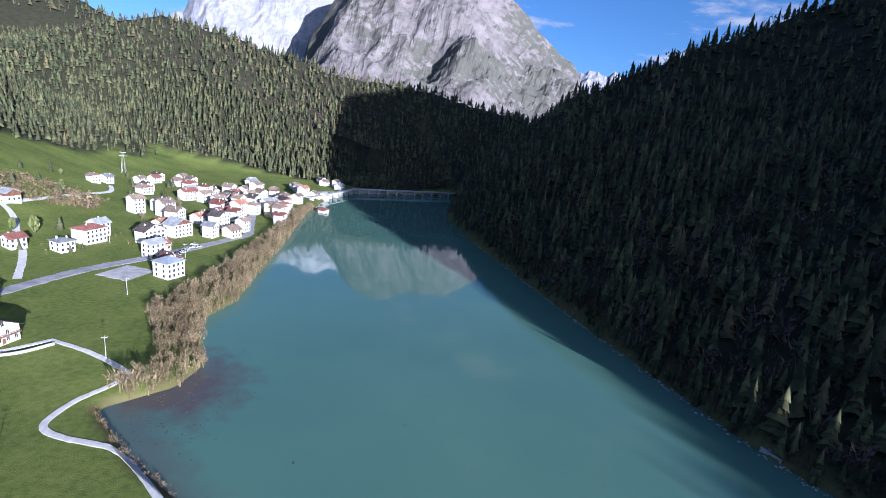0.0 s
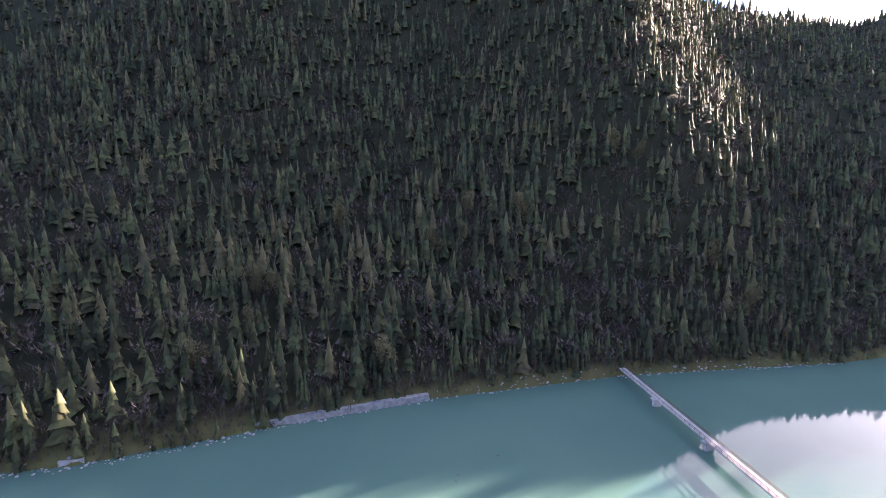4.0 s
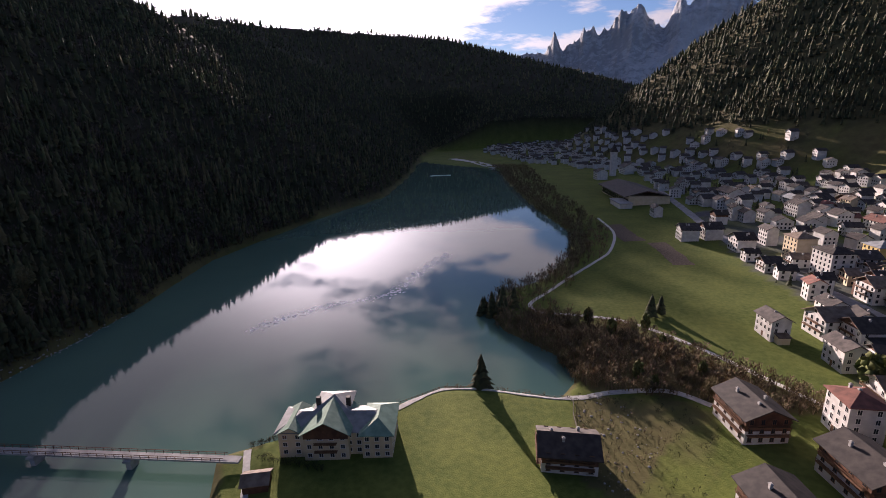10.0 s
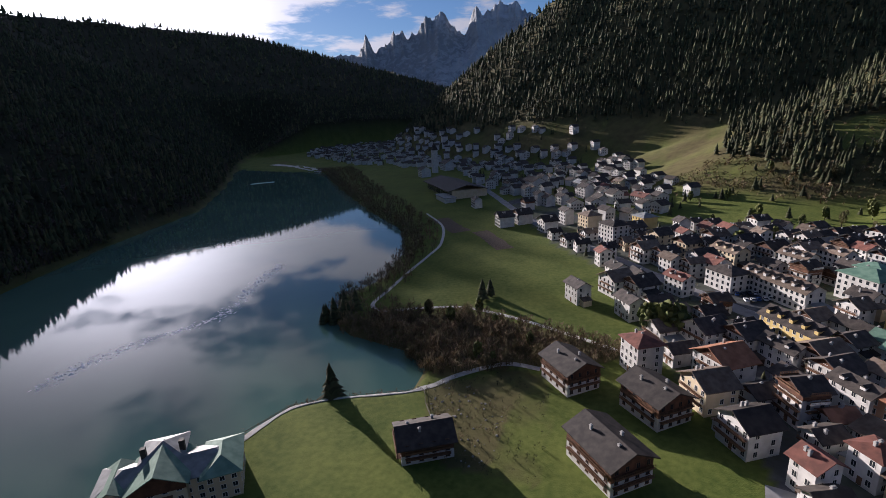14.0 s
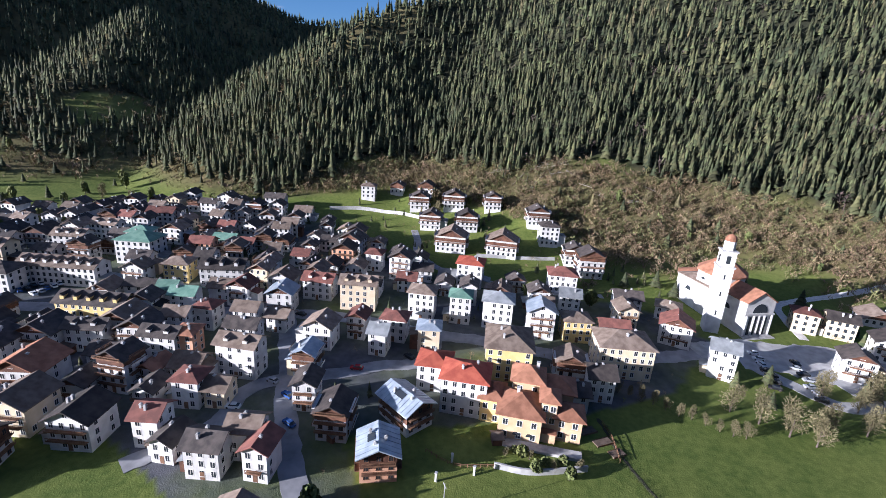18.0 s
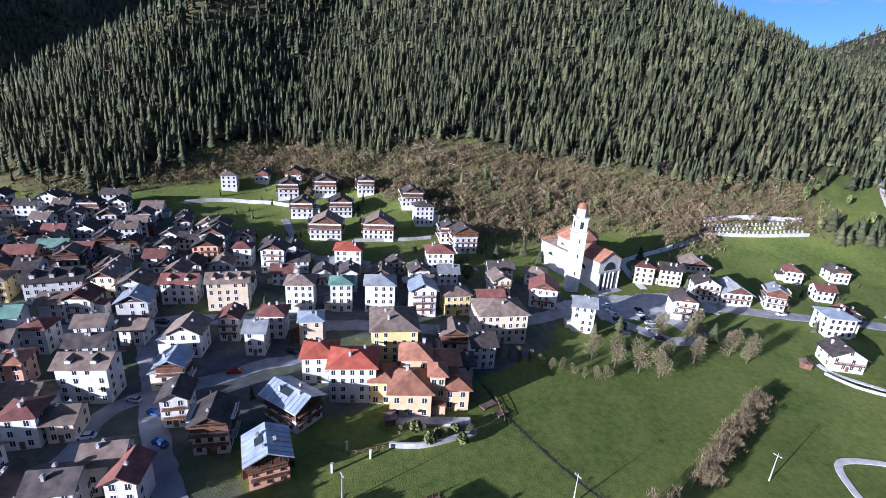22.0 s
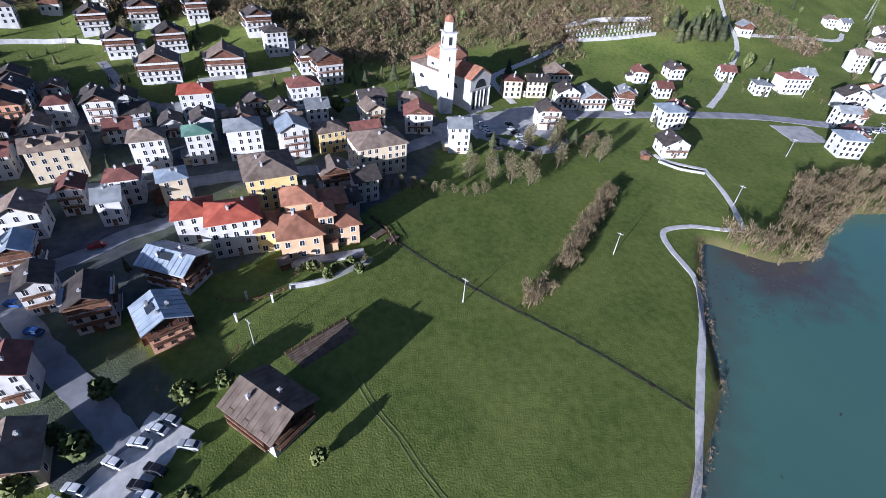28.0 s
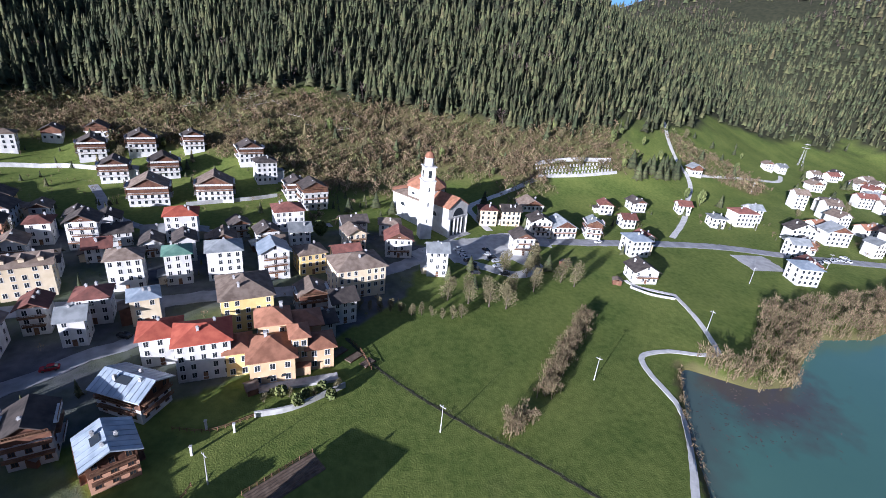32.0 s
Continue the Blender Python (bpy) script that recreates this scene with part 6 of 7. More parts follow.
def build_trees():
    tree("fir", 45, -139, 14.5, "on the lake bank near the hotel")
    tree("fir", -9, -215, 12, "alone on the park lawn")
    tree("fir", -13, -219, 10, "alone on the park lawn")
    tree("leaf", -78, -168, 15, "among the village houses")
    tree("leaf", -72, -172, 13, "among the village houses")
    rnd = random.Random(5)
    for i in range(12):
        tree("fir", 60 + rnd.uniform(-9, 6), -206 + rnd.uniform(-13, 8), rnd.uniform(8, 13), "on the wooded headland")
    for x, y, h in ((-66, -29, 6), (-58, -45, 6.5), (-53, -52, 6), (-62, -50, 5), (-48, -5, 4), (-45, -26, 5), (-68, -22, 5), (-70, -44, 5.5)):
        tree("leaf", x, y, h, "round the car park")
    for x, y, h in ((-140, 62, 8), (-137, 69, 9), (-135, 75, 7.5), (-141, 79, 8), (-148, 112, 8.5), (-152, 108, 8), (-162, 86, 8), (-165, 101, 9), (-158, 95, 7), (-146, 92, 8), (-143, 55, 7)):
        tree("bare", x, y, h * 1.5, "at the meadow's edge below the church")
    for x, y, h in ((-166, 100, 9), (-168, 104, 10), (-162, 107, 9), (-158, 60, 7), (-165, 72, 8), (-150, 68, 7)):
        tree("fir", x, y, h, "by the church square")
    for i in range(14):
        tree("bare", -142 + i * .9 + rnd.uniform(-.8, .8), 12 + i * 3.4, rnd.uniform(4.5, 6.5), "in a row along the avenue")
    for i in range(10):
        tree("leaf" if i % 3 else "bare", -99 + rnd.uniform(-2.5, 2.5), -7 + i * 2.0, rnd.uniform(2.5, 4.0), "in the villa garden")
    for x, y, h in ((-197, -12, 8), (-199, 8, 9), (-201, 14, 8), (-196, 26, 8), (-230, 30, 9), (-236, 45, 10), (-228, 52, 9), (-240, 70, 11), (-243, 85, 10), (-240, 108, 10)):
        tree("fir" if h > 8 else "leaf", x, y, h, "behind the houses")
    for i in range(16):
        tree("fir", -262 - rnd.uniform(0, 14), 232 + i * 2.6 + rnd.uniform(-3, 3), rnd.uniform(10, 16), "in a clump by the meadow track")
    for i in range(26):
        a = rnd.uniform(0, 1)
        tree(rnd.choice(["leaf", "bare", "fir"]), -150 - 60 * a + rnd.uniform(-8, 8), -310 + 260 * a + rnd.uniform(-14, 14), rnd.uniform(5, 9), "between village gardens")
    for i in range(60):
        y = rnd.uniform(-105, 250)
        tree(rnd.choice(["bare", "bare", "bare", "fir", "larch", "poplar"]), -275 - rnd.uniform(0, 55), y, rnd.uniform(5, 11), "in the brown brush on the hillside")
    for i in range(40):
        x, y = rnd.uniform(-300, -170), rnd.uniform(-430, -260)
        tree(rnd.choice(["poplar", "fir", "bare", "fir"]), x, y, rnd.uniform(6, 13), "scattered on the hillside meadow")
    for i in range(22):
        y = rnd.uniform(-200, -150)
        tree(rnd.choice(["bare", "bare", "poplar"]), -5 + rnd.uniform(-30, 30) - (y + 170) * .5, y, rnd.uniform(6, 10), "in the hollow by the lake bay")
    for i in range(34):
        tree(rnd.choice(["fir", "bare", "poplar", "fir"]), rnd.uniform(-335, -205), rnd.uniform(240, 470), rnd.uniform(5, 11), "on the sloping meadow above the houses")
    # larches low on the shaded shore
    for i in range(46):
        s = rnd.uniform(0, 1)
        k = rnd.uniform(20, 130)
        x, y = 120 + 150 * s + k * .85, 110 - 330 * s + k * .3
        tree(rnd.choice(["larch", "larch", "fir", "bare"]), x, y, rnd.uniform(12, 19), "on the steep shaded shore")


def scatter_stuff(name, x, y, h, wide, template, mat, label, category):
    z = height(x, y)
    ob = scatter_mesh(name, template, x, y, z - .15, h, wide, mat, 23)
    return tagged(ob, label, category, kind="stuff")


M_RANK = material("rank_grass", (.030, .040, .014), (.06, .065, .025), .3, .95, spread=.3, source="island", bump=0)
# near-white and glossy: sun glints on the water put into the bits' colour
M_GLINT_BITS = material("white_glint_bits", (.70, .70, .68), (.85, .85, .83), 1.0, .38, bump=0)
M_GLINT_BITS.node_tree.nodes["Principled BSDF"].inputs["Specular IOR Level"].default_value = .8
M_SOIL = material("dug_soil", (.085, .060, .042), (.15, .11, .078), .9, .95, bump=.6, bump_scale=2)


def build_thickets():
    rs = np.random.RandomState(31)
    # shore thicket of bare shrubs, east bay
    x, y = rs.uniform(-175, -60, 26000), rs.uniform(128, 470, 26000)
    dn, _, _ = to_line(x, y, NORTH_SHORE)
    wide = np.interp(y, [128, 150, 200, 260, 420, 470], [9, 16, 26, 20, 12, 6])
    ok = (dn < wide) & (dn > 1.5) & ~in_lake(x, y) & (rs.uniform(0, 1, len(x)) < .32)
    x, y = x[ok], y[ok]
    scatter_stuff("shore_thicket", x, y, rs.uniform(3.5, 8.0, len(x)), rs.uniform(.7, 1.1, len(x)), twig_template(28, 3, 1.05), M_WILLOW, "thicket of leafless brown willows along the bank", "thicket")
    # west bank
    x, y = rs.uniform(-40, 330, 60000), rs.uniform(-900, -150, 60000)
    dn, _, _ = to_line(x, y, NORTH_SHORE)
    wide = np.interp(y, [-900, -500, -260, -205, -175, -150], [60, 42, 20, 34, 46, 10])
    ok = (dn < wide) & (dn > 1.2) & ~in_lake(x, y) & (hill_height(x, y)[1]) & (rs.uniform(0, 1, len(x)) < np.where(dn < 16, .5, .22))
    x, y = x[ok], y[ok]
    scatter_stuff("shore_thicket", x, y, rs.uniform(3.0, 8.5, len(x)), rs.uniform(.6, 1.0, len(x)), twig_template(20, 6, 1.5), M_BUSH, "dark leafless thicket on the western lake bank", "thicket")
    # low bank bushes along the path
    c = smooth_line([(-96, 120), (-74, 103.5), (-45, 86), (-24, 60), (12.5, 22), (48.5, -24), (84, -63)], .3)
    x, y = c[:, 0] + rs.normal(.2, .9, len(c)), c[:, 1] + rs.normal(.2, .9, len(c))
    scatter_stuff("bank_scrub", x, y, rs.uniform(.5, 1.9, len(x)), rs.uniform(.9, 1.5, len(x)), twig_template(18, 8), M_BUSH, "low brown scrub on the lake bank", "scrub")
    c = smooth_line([(98, -88), (70, -121), (61, -134), (46, -138.5), (22, -142)], .6)
    x, y = c[:, 0] + rs.normal(1.5, 1.0, len(c)), c[:, 1] + rs.normal(-1.0, 1.0, len(c))
    scatter_stuff("bank_scrub", x, y, rs.uniform(1.2, 3.2, len(x)), rs.uniform(.6, 1.1, len(x)), twig_template(18, 9), M_BUSH, "brown scrub along the hotel's bank", "scrub")
    # hillside brush
    for box, n, dens in (((-400, -205, -230, 360), 30000, .95), ((-420, -130, -470, -200), 9000, .7)):
        x, y = rs.uniform(box[0], box[1], n), rs.uniform(box[2], box[3], n)
        w, br, pv = cover(x, y)
        ok = rs.uniform(0, 1, n) < br * dens
        x, y = x[ok], y[ok]
        h = rs.uniform(1.6, 4.2, len(x)) * np.where(rs.uniform(0, 1, len(x)) < .2, 1.9, 1.0)
        olive = rs.uniform(0, 1, len(x)) + .5 * rolling(x * 3, y * 3, 6.0) > .72
        for sel, mat, lab in ((~olive, M_BUSH, "brown leafless brush covering the hillside"), (olive, M_SCRUB, "olive green scrub between the brown brush")):
            scatter_stuff("hillside_brush", x[sel], y[sel], h[sel], rs.uniform(1.1, 1.8, sel.sum()), twig_template(14, 12, 2.3), mat, lab, "brush")
    x, y = rs.uniform(-16, 16, 500), rs.uniform(-148, -98, 500)
    ok = inside(x, y, RUBBLE)
    x, y = x[ok], y[ok]
    scatter_stuff("garden_scrub", x, y, rs.uniform(.6, 2.4, len(x)), rs.uniform(.9, 1.6, len(x)), twig_template(16, 19), M_BUSH, "brown scrub on a strip of rough ground", "scrub")
    x, y = rs.uniform(-64, 62, 2600), rs.uniform(-206, -146, 2600)
    ok = inside(x, y, HOLLOW)
    x, y = x[ok], y[ok]
    scatter_stuff("hollow_thicket", x, y, rs.uniform(1.5, 6.5, len(x)), rs.uniform(.7, 1.2, len(x)), twig_template(22, 20, 1.6), M_BUSH, "brown leafless thicket in the hollow by the bay", "thicket")
    x, y = rs.uniform(-28, 16, 300), rs.uniform(-152, -94, 300)
    ok = inside(x, y, ROUGH)
    x, y = x[ok], y[ok]
    scatter_stuff("garden_scrub", x, y, rs.uniform(.5, 2.2, len(x)), rs.uniform(.9, 1.5, len(x)), twig_template(18, 21), M_RANK, "rank weeds and bushes on rough ground", "scrub")
    # clipped hedges round the hotel
    for pts in ([(97, -86), (86, -100), (72, -117)], [(90, -82), (80, -83), (70, -84)]):
        c = smooth_line(pts, .3)
        x, y = c[:, 0] + rs.normal(0, .4, len(c)), c[:, 1] + rs.normal(0, .4, len(c))
        o = scatter_mesh("hedge", twig_template(24, 22), x, y, height(x, y) - .1, rs.uniform(1.2, 2.6, len(x)), rs.uniform(.8, 1.2, len(x)), M_RANK, 3)
        tagged(o, "dark garden hedge beside the lakeside hotel", "hedge", "hotel hedges")
    # trees among the houses of the far town
    x, y = rs.uniform(-190, 420, 6500), rs.uniform(-1700, -330, 6500)
    town = inside(x, y, [(-62, -470), (-120, -340), (-240, -400), (-260, -640), (-140, -900), (170, -900), (400, -1250), (300, -1600), (-60, -1200), (-60, -800), (15, -740), (-25, -560)])
    ok = town & ~in_lake(x, y) & (height(x, y) > 1) & (rs.uniform(0, 1, len(x)) < .55)
    x, y = x[ok], y[ok]
    pick = rs.uniform(0, 1, len(x)) < .5
    scatter_stuff("town_trees", x[pick], y[pick], rs.uniform(4, 11, pick.sum()), rs.uniform(.9, 1.6, pick.sum()), conifer_template(4, 8, 23), M_CONIFER, "conifers among the far town's houses", "trees")
    scatter_stuff("town_trees", x[~pick], y[~pick], rs.uniform(4, 9, (~pick).sum()), rs.uniform(.9, 1.4, (~pick).sum()), twig_template(22, 24), M_BUSH, "bare trees among the far town's houses", "trees")
    # hedge row across the meadow
    for pts in ([(-78, 50), (-84, 57)], [(-90, 66), (-104, 80), (-126, 103)]):
        c = smooth_line(pts, .13)
        x, y = c[:, 0] + rs.normal(0, 1.3, len(c)), c[:, 1] + rs.normal(0, 1.3, len(c))
        o = scatter_mesh("hedge", twig_template(34, 14, .8), x, y, height(x, y) - .1, rs.uniform(2.2, 5.6, len(x)), rs.uniform(.7, 1.0, len(x)), M_WILLOW, 3)
        tagged(o, "brown leafless hedge across the meadow", "hedge", "meadow hedges")
    # ditch of rank grass
    c = smooth_line([(-122, 18), (-110, 21), (-98, 29), (-86, 39), (-75, 48), (-65, 57), (-52, 66), (-42, 74)], .25)
    x, y = c[:, 0] + rs.normal(0, .35, len(c)), c[:, 1] + rs.normal(0, .35, len(c))
    scatter_stuff("ditch_grass", x, y, rs.uniform(.35, 1.0, len(x)), rs.uniform(1.6, 2.8, len(x)), twig_template(10, 15), M_RANK, "dark rank grass along a meadow ditch", "grass")
    # floating bits on the lake; the long line is whitened for sun glints
    c = smooth_line([(158, -150), (152, -169), (141, -189), (126, -203), (119, -223), (122, -255), (120, -297)], .3)
    x, y = c[:, 0] + rs.normal(0, 2.0, len(c)), c[:, 1] + rs.normal(0, 2.0, len(c))
    bit = (np.array([(-.5, -.16, 0), (.5, -.14, 0), (.45, .16, 0), (-.4, .18, 0), (0, 0, .05)]), np.array([(0, 1, 4), (1, 2, 4), (2, 3, 4), (3, 0, 4)]))
    o = scatter_mesh("driftwood", bit, x, y, np.full(len(x), .02), rs.uniform(.7, 2.6, len(x)), np.ones(len(x)), M_GLINT_BITS, 5)
    tagged(o, "line of floating driftwood whitened to stand in for sun glints", "driftwood", kind="stuff")
    x, y = rs.normal(-76, 8, 300), rs.normal(128, 14, 300)
    ok = in_lake(x, y)
    x, y = x[ok], y[ok]
    o = scatter_mesh("driftwood", bit, x, y, np.full(len(x), .02), rs.uniform(.25, 1.1, len(x)), np.ones(len(x)), M_BARE, 6)
    tagged(o, "brown driftwood gathered in the shallow bay", "driftwood", kind="stuff")
    x, y = rs.uniform(-60, 160, 60), rs.uniform(-60, 240, 60)
    ok = in_lake(x, y)
    x, y = x[ok], y[ok]
    o = scatter_mesh("driftwood", bit, x, y, np.full(len(x), .02), rs.uniform(.4, 1.4, len(x)), np.ones(len(x)), M_BARE, 8)
    tagged(o, "stray branches floating on the lake", "driftwood", kind="stuff")


build_trees()
build_thickets()


# ---- cars, poles and small things ----
def car_parts():
    """Meshes of a small car: rounded body, cabin, glass, wheel, lights."""
    def lofted(sections, mat, name):
        v, f = [], []
        for x, half, z0, z1 in sections:
            v += [(x, -half, z0), (x, half, z0), (x, half * .94, z1), (x, -half * .94, z1)]
        for i in range(len(sections) - 1):
            k = 4 * i
            f += [(k, k + 4, k + 5, k + 1), (k + 1, k + 5, k + 6, k + 2), (k + 2, k + 6, k + 7, k + 3), (k + 3, k + 7, k + 4, k)]
        f += [(0, 1, 2, 3), (len(v) - 1, len(v) - 2, len(v) - 3, len(v) - 4)]
        return bevelled((v, f), mat, name, .05)
    out, tops = {}, {}
    for key, c in (("white", (.75, .75, .74)), ("black", (.02, .02, .022)), ("silver", (.38, .39, .40)), ("red", (.35, .03, .03)), ("blue", (.04, .09, .25))):
        m = material("car_paint_" + key, c, tuple(a * .92 for a in c), 2.0, .25, metal=.15, bump=0)
        out[key] = lofted([(-2.1, .70, .35, .75), (-1.95, .84, .25, .90), (-.9, .87, .22, .95), (1.0, .87, .22, .98), (1.9, .84, .25, .95), (2.1, .72, .35, .80)], m, "body")
        tops[key] = lofted([(-.45, .70, 1.36, 1.43), (.3, .72, 1.38, 1.50), (1.15, .68, 1.36, 1.44)], m, "roof")
    m = M_GLASS
    cabin = lofted([(-1.0, .78, .9, .95), (-.35, .74, .9, 1.40), (1.0, .72, .9, 1.42), (1.75, .70, .9, 1.0)], m, "cabin")
    n = 12
    v = [(.32 * math.cos(2 * math.pi * j / n), s, .32 * math.sin(2 * math.pi * j / n)) for s in (-.1, .1) for j in range(n)]
    f = [(j, (j + 1) % n, n + (j + 1) % n, n + j) for j in range(n)] + [tuple(range(n))[::-1], tuple(range(n, 2 * n))]
    wheel = bpy.data.meshes.new("wheel")
    wheel.from_pydata(v, [], f)
    wheel.materials.append(M_ROOF["D"])
    return out, cabin, wheel, tops


def build_cars():
    bodies, cabin, wheel, roofs = car_parts()
    rnd = random.Random(8)

    def car(x, y, az, colour):
        root = new("car")
        root.matrix_world = pose(x, y, ground_at(x, y) + .26, 0, 0, az)
        part("body", bodies[colour], None, root)
        part("cabin", cabin, None, root)
        part("roof", roofs[colour], None, root)
        for wx in (-1.3, 1.3):
            for wy in (-.8, .8):
                part("wheel", wheel, None, root).location = (wx, wy, .32)
        tagged(root, f"{colour} parked car", "car", "parked cars")
        root["label"] = f"{colour} hatchback car parked on paved ground"

    for x, y, c in ((-60.5, -33.5, "white"), (-58.3, -36, "white"), (-55.3, -39.5, "white"), (-51.8, -44.5, "white"), (-50, -46.5, "white"), (-62, -31.5, "silver"), (-56, -27.5, "silver"), (-52.5, -32.5, "black"), (-50, -34.5, "black"), (-48, -33, "white"), (-46.5, -36.5, "silver")):
        car(x, y, 62 + rnd.uniform(-6, 6), c)
    for i in range(14):
        car(-185 + i * 1.9 + rnd.uniform(-.4, .4), 74 + (i % 2) * 12 + rnd.uniform(-1, 1), rnd.choice([80, 95, 20]), rnd.choice(["white", "silver", "black", "silver", "black"]))
    for x, y in ((-145, -92), (-148, -70), (-131, -44), (-119, -57), (-104, -77), (-92, -80), (-150, -20), (-155, 10), (-136, -128), (-126, -152), (-182, 178), (-186, 150), (-162, 255), (-100, -69), (-90, -62), (-120, -80)):
        car(x + rnd.uniform(-1, 1), y, rnd.uniform(60, 110), rnd.choice(["white", "silver", "black", "red", "blue"]))
    for i in range(14):
        car(-152 - rnd.uniform(0, 6), 252 + i * 2.7, rnd.uniform(-10, 30), rnd.choice(["white", "silver", "black"]))
    for i in range(18):
        car(-122 - (i % 6) * 2.6, -196 - (i // 6) * 7 + rnd.uniform(-.5, .5), rnd.uniform(60, 80), rnd.choice(["white", "silver", "black", "blue"]))


def build_poles():
    for x, y in ((-82.5, 33.5), (-94, 85.5), (-111, 146), (-78, -17), (-196, 268), (-148, 262), (-255, 330), (-140, 200)):
        root = new("power_pole")
        root.matrix_world = pose(x, y, ground_at(x, y), 0, 0, 35)
        part("pole", trunk_data(8.4, .16)[0:1] + ([(k * 7 + j, k * 7 + (j + 1) % 7, (k + 1) * 7 + (j + 1) % 7, (k + 1) * 7 + j) for k in range(3) for j in range(7)],), M_CONCRETE, root)
        part("crossarm", box_data([(-.9, -.07, 7.6, .9, .07, 7.75)]), M_CONCRETE, root)
        for s in (-.8, 0, .8):
            part("insulator", box_data([(s - .05, -.05, 7.75, s + .05, .05, 8.0)]), M_CONCRETE, root)
        tagged(root, "pale concrete power pole with crossarm in the meadow", "pole", "power poles")


def build_garden():
    # furrowed soil, its ridges running the length of the plot
    v, f, rows = [], [], 17
    for i in range(rows):
        k = i / (rows - 1)
        a, b = (-74 + 4.5 * k, -10.5 + 3.5 * k), (-82 + 5 * k, 3.5 + 2.5 * k)
        for j in range(9):
            x, y = a[0] + (b[0] - a[0]) * j / 8, a[1] + (b[1] - a[1]) * j / 8
            v.append((x, y, ground_at(x, y) + (.10 if i % 2 == 0 else .32)))
    f = [(i * 9 + j, i * 9 + j + 1, i * 9 + j + 10, i * 9 + j + 9) for i in range(rows - 1) for j in range(8)]
    root = mesh_object("vegetable_plot", v, f, M_SOIL)
    tagged(root, "dug brown vegetable plot beside the meadow", "garden plot")
    fence = new("garden_fence")
    c = smooth_line([(-74, -10.5), (-82, 3.5)], 1.5)
    for p in c:
        o = part("post", box_data([(-.07, -.07, -.3, .07, .07, 1.2)]), M_WOOD, fence)
        o.location = (p[0], p[1], ground_at(p[0], p[1]))
    for zz in (.5, 1.0):
        a, b = c[0], c[-1]
        part("rail", ([(a[0], a[1], ground_at(*a) + zz), (b[0], b[1], ground_at(*b) + zz), (b[0], b[1], ground_at(*b) + zz + .1), (a[0], a[1], ground_at(*a) + zz + .1), (a[0] + .06, a[1], ground_at(*a) + zz), (b[0] + .06, b[1], ground_at(*b) + zz), (b[0] + .06, b[1], ground_at(*b) + zz + .1), (a[0] + .06, a[1], ground_at(*a) + zz + .1)],
                      [(0, 1, 2, 3), (7, 6, 5, 4), (3, 2, 6, 7), (0, 4, 5, 1)]), M_WOOD, fence)
    tagged(fence, "weathered wooden fence round the vegetable plot", "fence")
    py = new("pylon")
    py.matrix_world = pose(-330, 478, ground_at(-330, 478), 0, 0, 20)
    for sx, sy in ((-1, -1), (1, -1), (1, 1), (-1, 1)):
        part("leg", ([(sx * 2, sy * 2, -1), (sx * 1.7, sy * 2, -1), (sx * .3, sy * .3, 24), (sx * 2, sy * 1.7, -1)], [(0, 1, 2), (1, 3, 2), (3, 0, 2)]), M_CONCRETE, py)
    for zz, w in ((17, 3.5), (20.5, 2.6)):
        part("crossarm", box_data([(-w, -.15, zz, w, .15, zz + .4)]), M_CONCRETE, py)
    tagged(py, "pale lattice pylon above the forest edge", "pylon")


build_cars()
build_poles()
build_garden()


